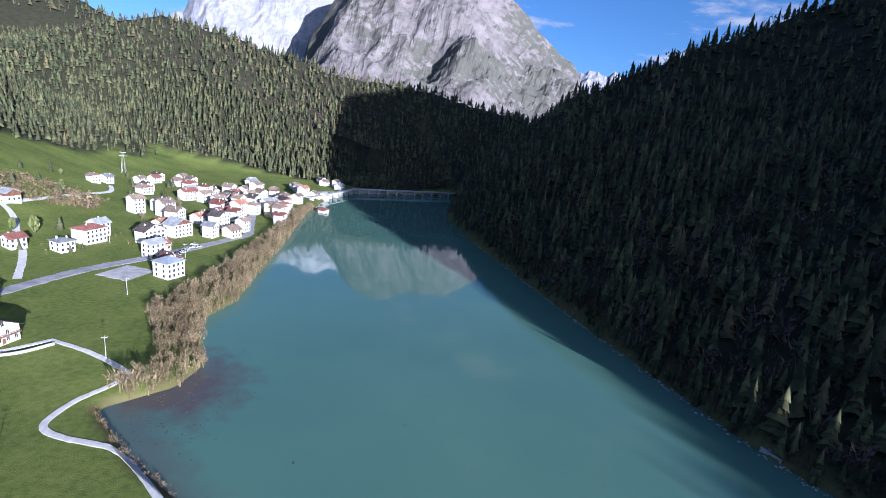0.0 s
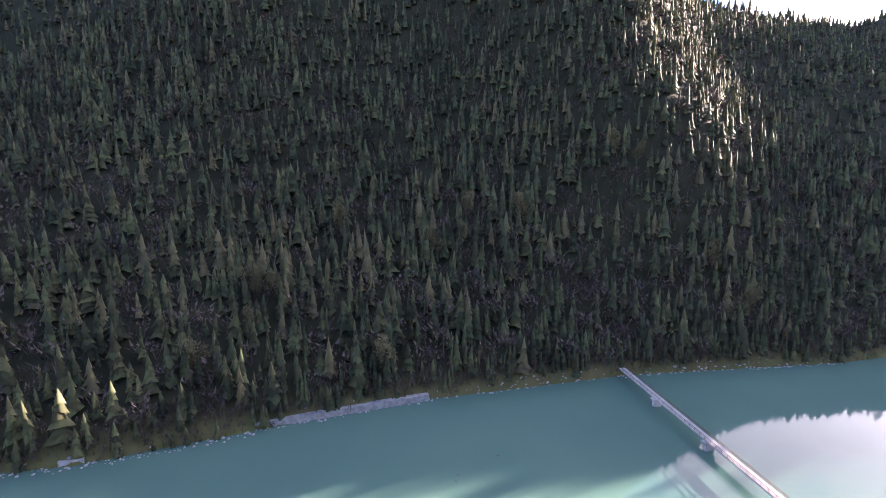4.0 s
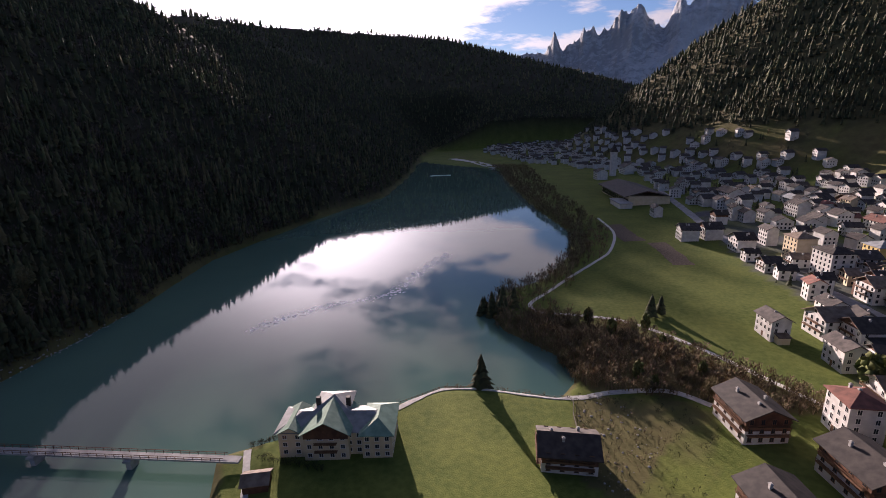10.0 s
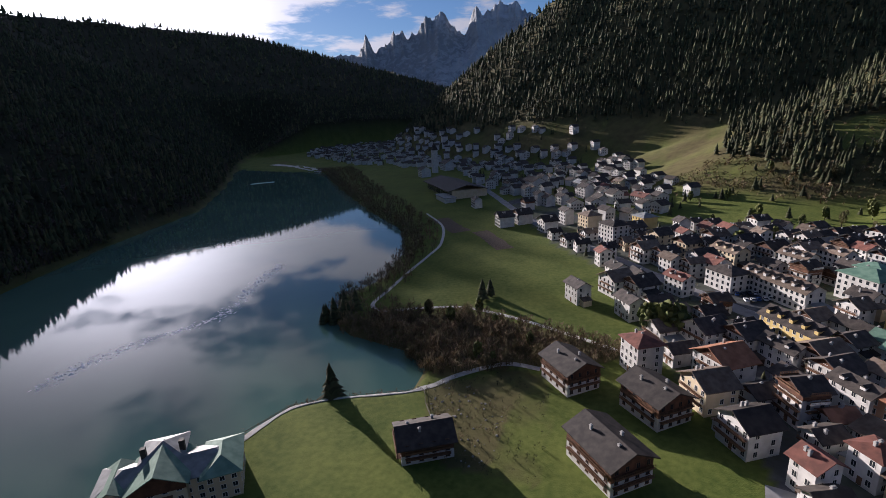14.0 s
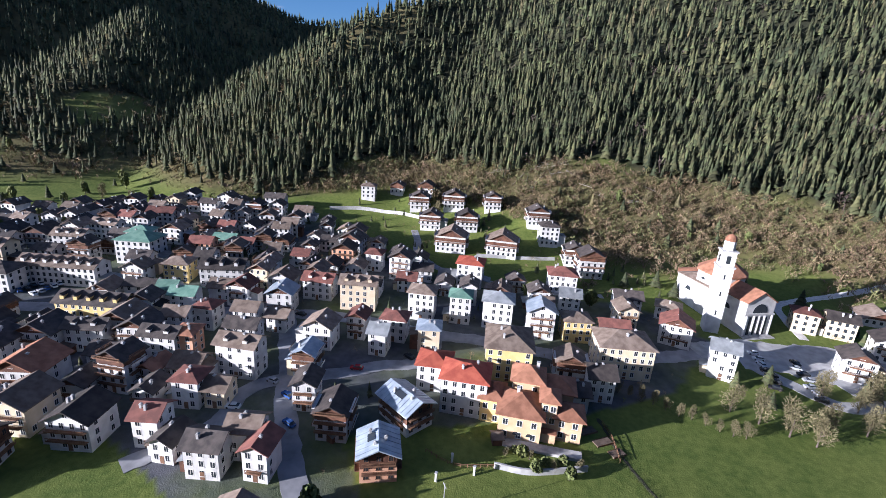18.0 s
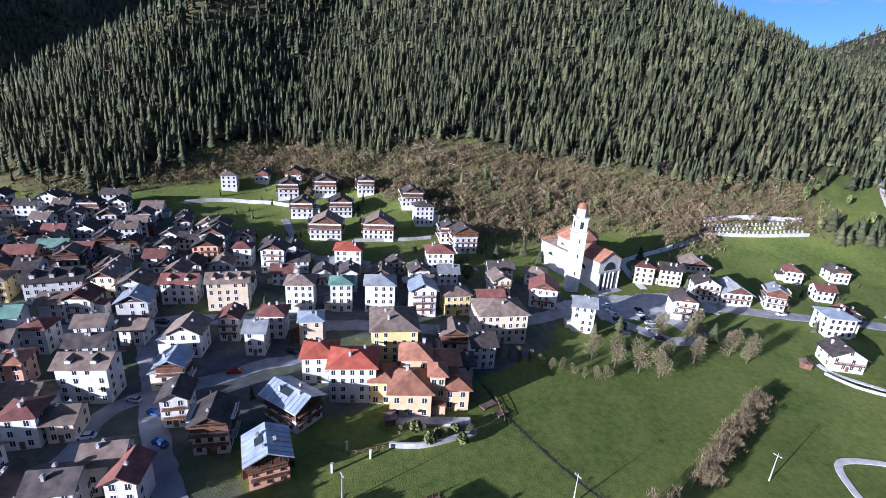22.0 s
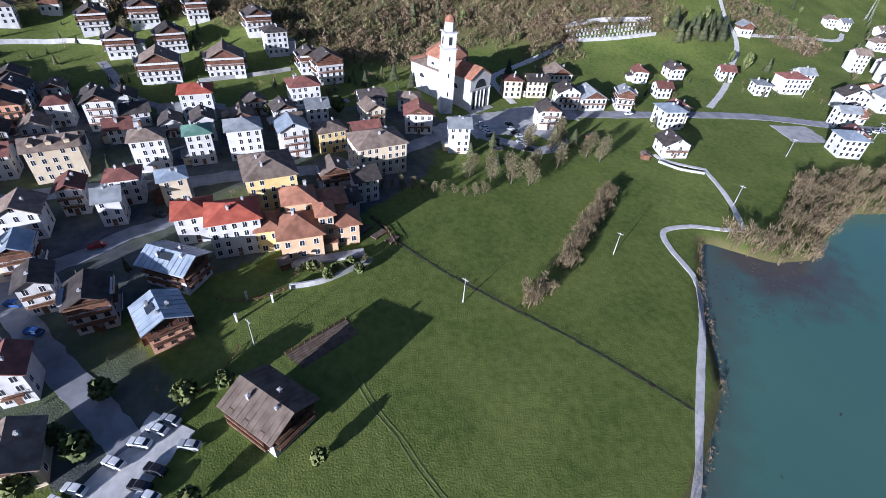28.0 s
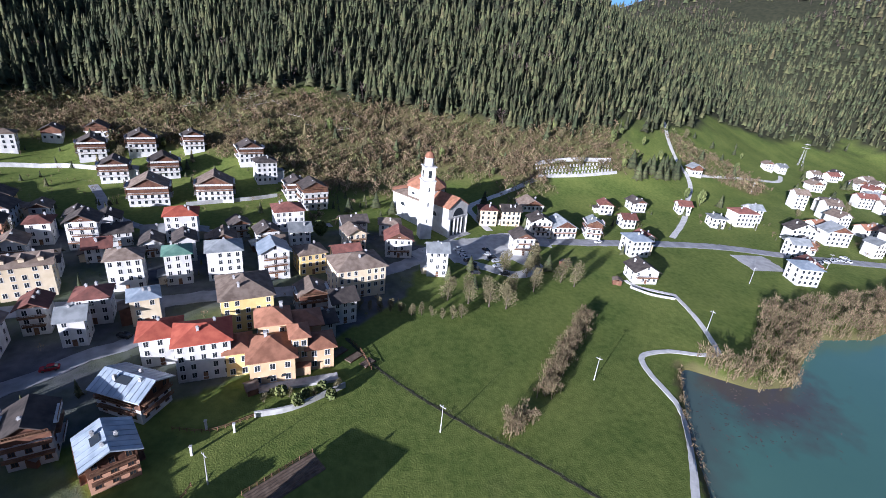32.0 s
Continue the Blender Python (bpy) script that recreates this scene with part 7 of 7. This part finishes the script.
# ---- far town ----
def build_far_town():
    rnd = random.Random(44)
    sources = []
    for k, (w, d, s, code) in enumerate(((10, 9, 3, "DTg"), (12, 9, 3, "BWs"), (9, 9, 2, "DWg"), (13, 10, 4, "DWs"), (10, 9, 3, "RWh"), (11, 9, 3, "BCs"))):
        sources.append(house(-60 - 20 * k, -425 - 11 * k, 72, w, d, s, code, group="far town houses", fine=False))
    rings = (([(-62, -470), (-120, -340), (-200, -410), (-215, -640), (-120, -860), (15, -800), (-25, -560)], 150),
             ([(50, -800), (170, -900), (400, -1250), (440, -1500), (300, -1900), (60, -1700), (-60, -1200), (-60, -800)], 430))
    placed = []
    wall_v, wall_f, roof_v, roof_f, win_v, win_f = [], [], [], [], [], []
    for k, (ring, count) in enumerate(rings):
        xs, ys = [p[0] for p in ring], [p[1] for p in ring]
        n = tries = 0
        while n < count and tries < 9000:
            tries += 1
            x, y = rnd.uniform(min(xs), max(xs)), rnd.uniform(min(ys), max(ys))
            if not bool(inside(np.array([x]), np.array([y]), ring)[0]) or any(math.hypot(x - a, y - b) < (11.5 if k == 0 else 13) for a, b in placed):
                continue
            z = ground_at(x, y)
            if z < 1 or z > 62:
                continue
            placed.append((x, y))
            n += 1
            m4 = pose(x, y, z, 0, 0, 108 + rnd.choice([0, 0, 90]) + rnd.uniform(-12, 12))
            w, d, h = (rnd.uniform(7.5, 12), rnd.uniform(8, 10.5), rnd.choice([5.5, 6.5, 8, 9]))
            v, f = wall_body(w, d, h, "g", w * .25)
            wall_f += [tuple(i + len(wall_v) for i in q) for q in f]
            wall_v += [tuple(m4 @ Vector(p)) for p in v]
            v, f = gable_roof(w, d, h, w * .25)
            roof_f += [tuple(i + len(roof_v) for i in q) for q in f]
            roof_v += [tuple(m4 @ Vector(p)) for p in v]
            if k == 0:
                for s in range(int(h / 2.7)):
                    for i in range(int(w / 2.6)):
                        q = (i + .5) * 2.6 - w / 2
                        for face in (-1, 1):
                            n0 = len(win_v)
                            yy = face * (d / 2 + .06)
                            win_v += [tuple(m4 @ Vector(p)) for p in ((q - .55, yy, .9 + s * 2.7), (q + .55, yy, .9 + s * 2.7), (q + .55, yy, 2.3 + s * 2.7), (q - .55, yy, 2.3 + s * 2.7))]
                            win_f.append((n0, n0 + 1, n0 + 2, n0 + 3) if face < 0 else (n0 + 3, n0 + 2, n0 + 1, n0))
    tagged(mesh_object("distant_windows", win_v, win_f, M_GLASS), "dark windows of the houses towards the far town", "windows", kind="stuff")
    town = mesh_object("distant_town", wall_v, wall_f, M_WALL["W"])
    tagged(town, "distant town of pale houses at the valley's head", "town", kind="stuff")
    tagged(mesh_object("distant_roofs", roof_v, roof_f, M_ROOF["D"]), "brown and grey roofs of the distant town", "roofs", kind="stuff")


build_far_town()


# ---- distant mountains ----
def rock_material(name, dark, pale, patch, snow=0.0, scale=.004):
    m = bpy.data.materials.new(name)
    m.use_nodes = True
    nt = m.node_tree
    b = nt.nodes["Principled BSDF"]
    b.inputs["Roughness"].default_value = .95
    b.inputs["Specular IOR Level"].default_value = .1
    geo = nt.nodes.new("ShaderNodeNewGeometry")

    def ramp(fac, stops):
        r = nt.nodes.new("ShaderNodeValToRGB")
        e = r.color_ramp.elements
        e[0].position, e[0].color = stops[0][0], rgb(stops[0][1])
        e[1].position, e[1].color = stops[1][0], rgb(stops[1][1])
        nt.links.new(fac, r.inputs["Fac"])
        return r.outputs["Color"]

    def rocky(sc, detail=12, rough=.72):
        n = noise_node(nt, geo, sc, detail)
        n.inputs["Roughness"].default_value = rough
        return n.outputs["Fac"]

    a = ramp(rocky(scale * 2.2), [(.36, dark), (.64, pale)])
    zone = nt.nodes.new("ShaderNodeMath")
    zone.operation = "MULTIPLY_ADD"
    nt.links.new(rocky(scale * .5, 4, .5), zone.inputs[0])
    zone.inputs[1].default_value = .9
    nt.links.new(rocky(scale * 7, 8, .65), zone.inputs[2])
    veg = ramp(zone.outputs[0], [(.90, (0, 0, 0)), (1.06, (.85, .85, .85))])
    mix = nt.nodes.new("ShaderNodeMix")
    mix.data_type = "RGBA"
    nt.links.new(veg, mix.inputs["Factor"])
    nt.links.new(a, mix.inputs["A"])
    mix.inputs["B"].default_value = rgb(patch)
    col = mix.outputs["Result"]
    if snow:
        sn = nt.nodes.new("ShaderNodeMix")
        sn.data_type = "RGBA"
        sep = nt.nodes.new("ShaderNodeSeparateXYZ")
        nt.links.new(geo.outputs["Position"], sep.inputs[0])
        add = nt.nodes.new("ShaderNodeMath")
        add.operation = "MULTIPLY_ADD"
        nt.links.new(noise_node(nt, geo, scale * 3, 8).outputs["Fac"], add.inputs[0])
        add.inputs[1].default_value = 900
        nt.links.new(sep.outputs["Z"], add.inputs[2])
        mr = nt.nodes.new("ShaderNodeMapRange")
        mr.inputs["From Min"].default_value, mr.inputs["From Max"].default_value = snow, snow + 160
        nt.links.new(add.outputs[0], mr.inputs["Value"])
        nt.links.new(mr.outputs[0], sn.inputs["Factor"])
        nt.links.new(col, sn.inputs["A"])
        sn.inputs["B"].default_value = (.50, .52, .56, 1)
        col = sn.outputs["Result"]
    nt.links.new(col, b.inputs["Base Color"])
    bp = nt.nodes.new("ShaderNodeBump")
    bp.inputs["Strength"].default_value, bp.inputs["Distance"].default_value = .7, 12
    nt.links.new(rocky(scale * 6) , bp.inputs["Height"])
    nt.links.new(bp.outputs["Normal"], b.inputs["Normal"])
    return m


def massif(name, line, dist, deep, mat, label, rough=90.0, jag=0.0, step=.25, seed=0.0, rows=46):
    """A range whose crest follows line (degrees round from north, degrees up), dist metres off, with broken flanks."""
    az = np.arange(line[0][0], line[-1][0] + step, step)
    el = np.interp(az, [p[0] for p in line], [p[1] for p in line])
    v, f = [], []
    for i, a in enumerate(az):
        top = 90 + dist * math.tan(radians(el[i]))
        for j in range(rows):
            s = j / (rows - 1)
            r = dist - deep * (1 - s) if s < .86 else dist + deep * .9 * (s - .86)
            u = min(1.0, s / .86)
            x, y = r * math.sin(radians(a)), r * math.cos(radians(a))
            p = Vector((x * .0016 + seed, y * .0016, seed))
            n = noise.ridged_multi_fractal(p, .9, 2.1, 6, 1.0, 2.0) - 1.0
            z = top * (u ** 1.25) + rough * n * u * (1.15 - u) * 2.2
            z += .38 * rough * u * (1.1 - u) * (noise.ridged_multi_fractal(p * 4.3, .8, 2.2, 5, 1.0, 2.0) - 1.0)
            if jag:
                z += jag * u ** 6 * (noise.ridged_multi_fractal(Vector((a * .33 + seed, s * .6, 3.3)), .8, 2.3, 5, 1.0, 2.2) - 1.1)
            if s >= .86:
                z -= (s - .86) * top * 2.5
            v.append((x + n * 40 * (1 - u), y, z - 20))
    for i in range(len(az) - 1):
        for j in range(rows - 1):
            k = i * rows + j
            f.append((k, k + rows, k + rows + 1, k + 1))
    ob = mesh_object(name, v, f, mat, smooth=False)
    ob.data.flip_normals()
    return tagged(ob, label, "mountain", kind="structure")


M_ROCK = rock_material("pale_rock", (.095, .086, .083), (.185, .168, .162), (.072, .074, .058), 0, .0040)
M_SNOW = rock_material("snowy_rock", (.16, .165, .18), (.34, .34, .36), (.20, .20, .22), 1480, .004)
# far rock paler and bluer than its own tone: distance haze put into the colour
M_HAZED_ROCK = rock_material("hazed_far_rock", (.34, .35, .37), (.50, .51, .53), (.28, .29, .30), 1250, .003)
massif("backdrop_massif", [(-19, 0), (-17, 7.5), (-14, 12), (-11, 15.5), (-8, 17.2), (-6, 16.6), (-3, 16.0), (1, 15.4), (4, 14.2), (6, 13.0), (8, 11.4), (10, 9.6), (12, 7.6), (14, 5.2), (16, 2), (18, -1)], 3300, 1500, M_ROCK, "bare grey and pinkish limestone mountain", 190, 0, .2, 1.0, 60)
massif("backdrop_snow_peaks", [(-58, 1), (-44, 2.5), (-34, 5.5), (-29, 8.5), (-27, 11.5), (-25, 13), (-22, 12.8), (-19, 14.6), (-16, 15.2), (-13, 14.6), (-10, 12), (-5, 9), (5, 5), (14, 7.2), (17, 7.0), (24, 5)], 4350, 1300, M_SNOW, "snow-dusted limestone peaks in the distance", 130, 60, .2, 4.0, 56)
massif("backdrop_far_peaks", [(140, 5), (150, 7.5), (153, 7.0), (160, 5.5), (163, 5.2), (167, 5.6), (168.5, 7.2), (170, 8.0), (171, 7.2), (173, 8.2), (176, 9.0), (178, 10.2), (181, 9.2), (182.5, 11.0), (184, 10.4), (186, 10.6), (190, 9), (200, 9), (215, 9)], 4450, 1500, M_HAZED_ROCK, "jagged dolomite towers with old snow, distance haze in their colour", 130, 120, .12, 7.0, 50)


# ---- fences, fallen trunks, stones and other small things ----
def fence_line(pts, label, high=1.1, gap=2.0, mat=None):
    """Posts and two rails that follow the ground."""
    mat = mat or M_WOOD
    root = new("fence")
    c = smooth_line(pts, gap)
    post = bpy.data.meshes.new("post")
    v, f = box_data([(-.07, -.07, -.4, .07, .07, high)])
    post.from_pydata(v, [], f)
    post.materials.append(mat)
    g = height(c[:, 0], c[:, 1])
    for p, z in zip(c, g):
        part("post", post, None, root).location = (p[0], p[1], z)
    for zz in (.45, high - .2):
        v, f = [], []
        for p, z in zip(c, g):
            v += [(p[0], p[1], z + zz), (p[0], p[1], z + zz + .12), (p[0] + .06, p[1] + .06, z + zz + .12), (p[0] + .06, p[1] + .06, z + zz)]
        for i in range(len(c) - 1):
            k = 4 * i
            f += [(k, k + 1, k + 5, k + 4), (k + 1, k + 2, k + 6, k + 5), (k + 2, k + 3, k + 7, k + 6), (k + 3, k, k + 4, k + 7)]
        part("rail", (v, f), mat, root)
    return tagged(root, label, "fence", "wooden fences")


def log_data(length, r=.22, n=6):
    """A tapering trunk lying along x with stubs of branches."""
    v, f = [], []
    for k in range(4):
        x, q = length * k / 3, r * (1 - .7 * k / 3)
        v += [(x, q * math.cos(2 * math.pi * j / n), r + q * math.sin(2 * math.pi * j / n)) for j in range(n)]
    f = [(k * n + j, k * n + (j + 1) % n, (k + 1) * n + (j + 1) % n, (k + 1) * n + j) for k in range(3) for j in range(n)]
    f += [tuple(range(n))[::-1], tuple(range(3 * n, 4 * n))]
    return v, f


M_DEADWOOD = material("bleached_wood", (.20, .175, .14), (.32, .285, .235), .6, .9, spread=.3, bump=.3)


def build_fallen_trunks():
    rnd = random.Random(61)
    logs = [(bpy.data.meshes.new("trunk")) for _ in range(3)]
    for me, size in zip(logs, (9, 12, 15)):
        v, f = log_data(size, .3)
        me.from_pydata(v, [], f)
        me.materials.append(M_DEADWOOD)
    stub = bpy.data.meshes.new("branch")
    v, f = log_data(2.2, .1)
    stub.from_pydata(v, [], f)
    stub.materials.append(M_DEADWOOD)
    for i in range(46):
        x, y = (-345 + rnd.gauss(0, 11), -28 + rnd.gauss(0, 16)) if i < 28 else (rnd.uniform(-365, -320), rnd.uniform(-90, 60))
        root = new("fallen_trunk")
        az = rnd.choice([rnd.uniform(-30, 30), rnd.uniform(60, 120)])
        dx, dy = math.cos(radians(az)) * 10, math.sin(radians(az)) * 10
        tip = math.degrees(math.atan2(ground_at(x + dx, y + dy) - ground_at(x, y), 10))
        root.matrix_world = pose(x, y, ground_at(x, y) + .25, 0, -tip, az)
        part("trunk", rnd.choice(logs), None, root)
        for k in range(3):
            part("branch", stub, None, root).matrix_local = pose(3 + 2 * k, 0, .3, rnd.uniform(0, 360), -60, 0)
        tagged(root, "bleached spruce trunk felled by storm in the brush", "fallen tree", "storm-felled trunks")


def build_stones():
    rs = np.random.RandomState(71)
    n = 5
    v = np.array([(math.cos(2 * math.pi * j / n) * .5, math.sin(2 * math.pi * j / n) * .5, 0) for j in range(n)] + [(math.cos(2 * math.pi * j / n + .4) * .38, math.sin(2 * math.pi * j / n + .4) * .38, .45) for j in range(n)] + [(.05, 0, .6)])
    t = np.array([q for j in range(n) for q in ((j, (j + 1) % n, n + j), ((j + 1) % n, n + (j + 1) % n, n + j), (n + j, n + (j + 1) % n, 2 * n))])
    # rough strip beside the lawn
    x, y = rs.uniform(-16, 14, 170), rs.uniform(-148, -96, 170)
    ok = inside(x, y, RUBBLE)
    x, y = x[ok], y[ok]
    o = scatter_mesh("rubble", (v, t), x, y, height(x, y) - .1, rs.uniform(.2, .75, len(x)), rs.uniform(.8, 1.7, len(x)), M_STONE, 4)
    tagged(o, "pale boulders and rubble in a dry stream bed", "rubble", kind="stuff")
    # stones along both water lines
    for line, off, k, label in ((SOUTH_SHORE[4:11], 1.0, 900, "grey stones along the wooded shore"),):
        c = smooth_line(line, .35)
        i = rs.randint(0, len(c), k)
        x, y = c[i, 0] + rs.normal(off * .8, 1.0, k), c[i, 1] + rs.normal(off * .2, .8, k)
        z = np.maximum(height(x, y), -.05)
        o = scatter_mesh("shore_stones", (v, t), x, y, z - .08, rs.uniform(.2, .9, k), rs.uniform(.9, 1.8, k), M_STONE, 9)
        tagged(o, label, "stones", kind="stuff")


def build_meadow_marks():
    # wheel marks and mown edges in the grass
    worn = material("flattened_grass", (.082, .110, .028), (.135, .155, .045), .5, .95, bump=.3, bump_scale=4)
    for pts in ([(-66, 3), (-57, 6), (-50, 9.5), (-43, 12), (-30, 18)], [(-65, 4.6), (-56, 7.6), (-49, 11), (-42, 13.6), (-29, 19.6)]):
        ribbon("wheel_track", pts, .4, worn, "faint wheel track pressed into the meadow", "track", lift=.03, step=1.0, rough=.3)
    ditch = material("ditch_mud", (.030, .028, .018), (.05, .046, .028), .6, .95, bump=.5, bump_scale=3)
    ribbon("ditch", [(-124, 16), (-110, 22), (-94, 32.5), (-81, 43), (-64, 58), (-42, 74)], .9, ditch, "dark muddy ditch across the green meadow", "ditch", lift=.04, step=1.2, rough=.25)
    soil = M_SOIL
    rs = np.random.RandomState(81)
    x, y = rs.uniform(-150, 60, 5200), rs.uniform(-60, 150, 5200)
    w, br, pv = cover(x, y)
    dn = to_line(x, y, NORTH_SHORE)[0]
    ok = (w < .05) & (br < .1) & (pv < .05) & ~in_lake(x, y) & (dn > 7) & (rs.uniform(0, 1, len(x)) < .4 + .6 * rolling(x * 5, y * 5, 2.0))
    x, y = x[ok], y[ok]
    scatter_stuff("meadow_tufts", x, y, rs.uniform(.12, .38, len(x)), rs.uniform(2.0, 4.0, len(x)), twig_template(8, 33), M_RANK, "dark grass tufts scattered over the meadow", "grass")
    for pts, w in (([(330, -740), (318, -752), (300, -760)], 7), ([(420, -1075), (340, -1000), (290, -930), (250, -885)], 22)):
        ribbon("gravel_bar", pts, w, M_GRAVEL, "pale gravel bar where the river enters the lake", "gravel bar", lift=.2, step=6, rough=.2)
    # young growth down to the wooded shore
    c = smooth_line(SOUTH_SHORE[3:13], .22)
    x, y = c[:, 0] + np.abs(rs.normal(0, 7, len(c))) + 2, c[:, 1] + rs.normal(0, 2, len(c))
    ok = ~in_lake(x, y)
    x, y = x[ok], y[ok]
    scatter_stuff("shore_growth", x, y, rs.uniform(1.5, 6.5, len(x)), rs.uniform(.6, 1.0, len(x)), twig_template(14, 35, 1.4), M_BARE, "bare saplings crowding the wooded shore", "thicket")
    far = rs.uniform(0, 1, len(x)) < .16
    o = scatter_mesh("young_spruces", conifer_template(4, 8, 9), x[far], y[far], height(x[far], y[far]) - .3, rs.uniform(4, 11, far.sum()), rs.uniform(.9, 1.4, far.sum()), M_CONIFER, 6)
    tagged(o, "young spruces growing down to the water", "forest", kind="stuff")
    for pts, w in (([(19, -412), (8, -380), (0, -358)], 15), ([(-14, -356), (-22, -328), (-28, -302)], 12)):
        ribbon("field", pts, w, soil, "narrow ploughed brown field in the park", "field", lift=.08, step=4)


def build_small_things():
    fence_line([(31, -141), (16, -141.5), (13, -131), (10, -120)], "pale wooden fence round the lakeside lawn", 1.1, 2.0, M_DEADWOOD)
    fence_line([(69, -121), (60, -132), (49, -138)], "wooden fence between lawn and lake path", 1.1, 2.0)
    fence_line([(-122, 17), (-116, 19.5), (-108, 21)], "dark wooden fence by the villa's beds", 1.2, 1.5)
    fence_line([(-95, -9), (-92, -18), (-94, -26)], "low wooden fence below the pale-roofed chalets", 1.1, 1.6)
    fence_line([(-78, -20), (-70, -24), (-66, -30)], "weathered fence beside the car park", 1.1, 1.6)
    # raised beds with dark covers
    for x, y, w in ((-117, 13, 5), (-114, 17, 5), (-111, 20.5, 4)):
        bed = new("raised_bed")
        bed.matrix_world = pose(x, y, ground_at(x, y), 0, 0, -52)
        part("soil", box_data([(-w / 2, -1.2, -.3, w / 2, 1.2, .35)]), M_SOIL, bed)
        for s in (-1.26, 1.2):
            part("board", box_data([(-w / 2 - .06, s, -.3, w / 2 + .06, s + .06, .5)]), M_WOOD, bed)
        tagged(bed, "raised garden bed edged with brown boards", "garden bed", "raised beds")
    # summer house and sheds
    for x, y, az, w, roof, lab in ((-104, -10, 20, 3.2, "B", "small wooden summer house in the villa's yard"), (-90, -50, 75, 4.0, "G", "grey-roofed garden shed between the houses"), (-97, -52, 75, 3.4, "L", "pale-roofed garden shed beside a yard"),
                                   (-148, 133, 60, 3.6, "B", "brown-roofed timber shed by the small house"), (-166, 118, 30, 4.0, "D", "dark timber shed at the square")):
        root = new("shed")
        root.matrix_world = pose(x, y, ground_at(x, y), 0, 0, az)
        part("wall", box_data([(-w / 2, -w * .4, -.5, w / 2, w * .4, 2.1)]), M_WALL["T"], root)
        part("roof", gable_roof(w, w * .8, 2.1, .8, .4, .12), M_ROOF[roof], root)
        part("door", box_data([(-.45, -w * .4 - .05, 0, .45, -w * .4 + .02, 1.8)]), M_WOOD, root)
        tagged(root, lab, "shed", "garden sheds")
    # white markers along the plot
    for x, y in ((-93, -19), (-91, -13), (-86, -21)):
        o = new("bollard")
        o.matrix_world = pose(x, y, ground_at(x, y))
        part("stem", bevelled(box_data([(-.25, -.25, -.3, .25, .25, 2.4)]), M_WALL["W"], "stem", .05), None, o)
        part("cap", bevelled(box_data([(-.34, -.34, 2.4, .34, .34, 2.6)]), M_CONCRETE, "cap", .04), None, o)
        tagged(o, "white masonry gate post in the grass", "gate post", "gate posts")


def build_garden_shrubs():
    rs = np.random.RandomState(91)
    x, y = rs.uniform(-320, -40, 3600), rs.uniform(-330, 330, 3600)
    lived = inside(x, y, VILLAGE) | ((y > 100) & (x > -235) & (x < -130)) | ((x < -225) & (y > -140) & (y < 60))
    ok = lived & (cover(x, y)[0] < .2) & ~in_lake(x, y)
    yard = np.zeros(len(x), bool)
    for a, b, c in SITES:
        yard |= np.hypot(x - a, y - b) < .5 * c + 7
    ok &= yard | (y < 60)
    for a, b, c in SITES:
        ok &= np.hypot(x - a, y - b) > .62 * c + .6
    for line in ([(-140, 330), (-176, 222), (-187, 153), (-196, 104), (-178, 55), (-158, 17), (-153, -22), (-149, -57), (-143, -101), (-112, -196), (-78, -300)], [(-150, -40), (-132, -39), (-116, -60), (-98, -82), (-66, -90)], [(-140, -95), (-113, -77), (-82, -57), (-58, -38)], [(-184, 66), (-186, 82), (-184, 98), (-176, 108)]):
        ok &= to_line(x, y, line)[0] > 5.5
    x, y = x[ok], y[ok]
    pick = rs.uniform(0, 1, len(x))
    for sel, shape, mat, h0, h1, lab in ((pick < .40, twig_template(20, 41), M_BUSH, 1.2, 3.6, "bare brown garden shrubs between the houses"), ((pick >= .40) & (pick < .62), conifer_template(4, 8, 42), M_CONIFER, 2.0, 6.5, "small garden conifers between the houses"),
                                         (pick >= .62, twig_template(26, 43), M_LEAF, .8, 2.2, "green garden hedges and shrubs between the houses")):
        o = scatter_mesh("garden_shrubs", shape, x[sel], y[sel], height(x[sel], y[sel]) - .1, rs.uniform(h0, h1, sel.sum()), rs.uniform(.9, 1.7, sel.sum()), mat, 12)
        tagged(o, lab, "shrubs", kind="stuff")


build_fallen_trunks()
build_garden_shrubs()
build_stones()
build_meadow_marks()
build_small_things()
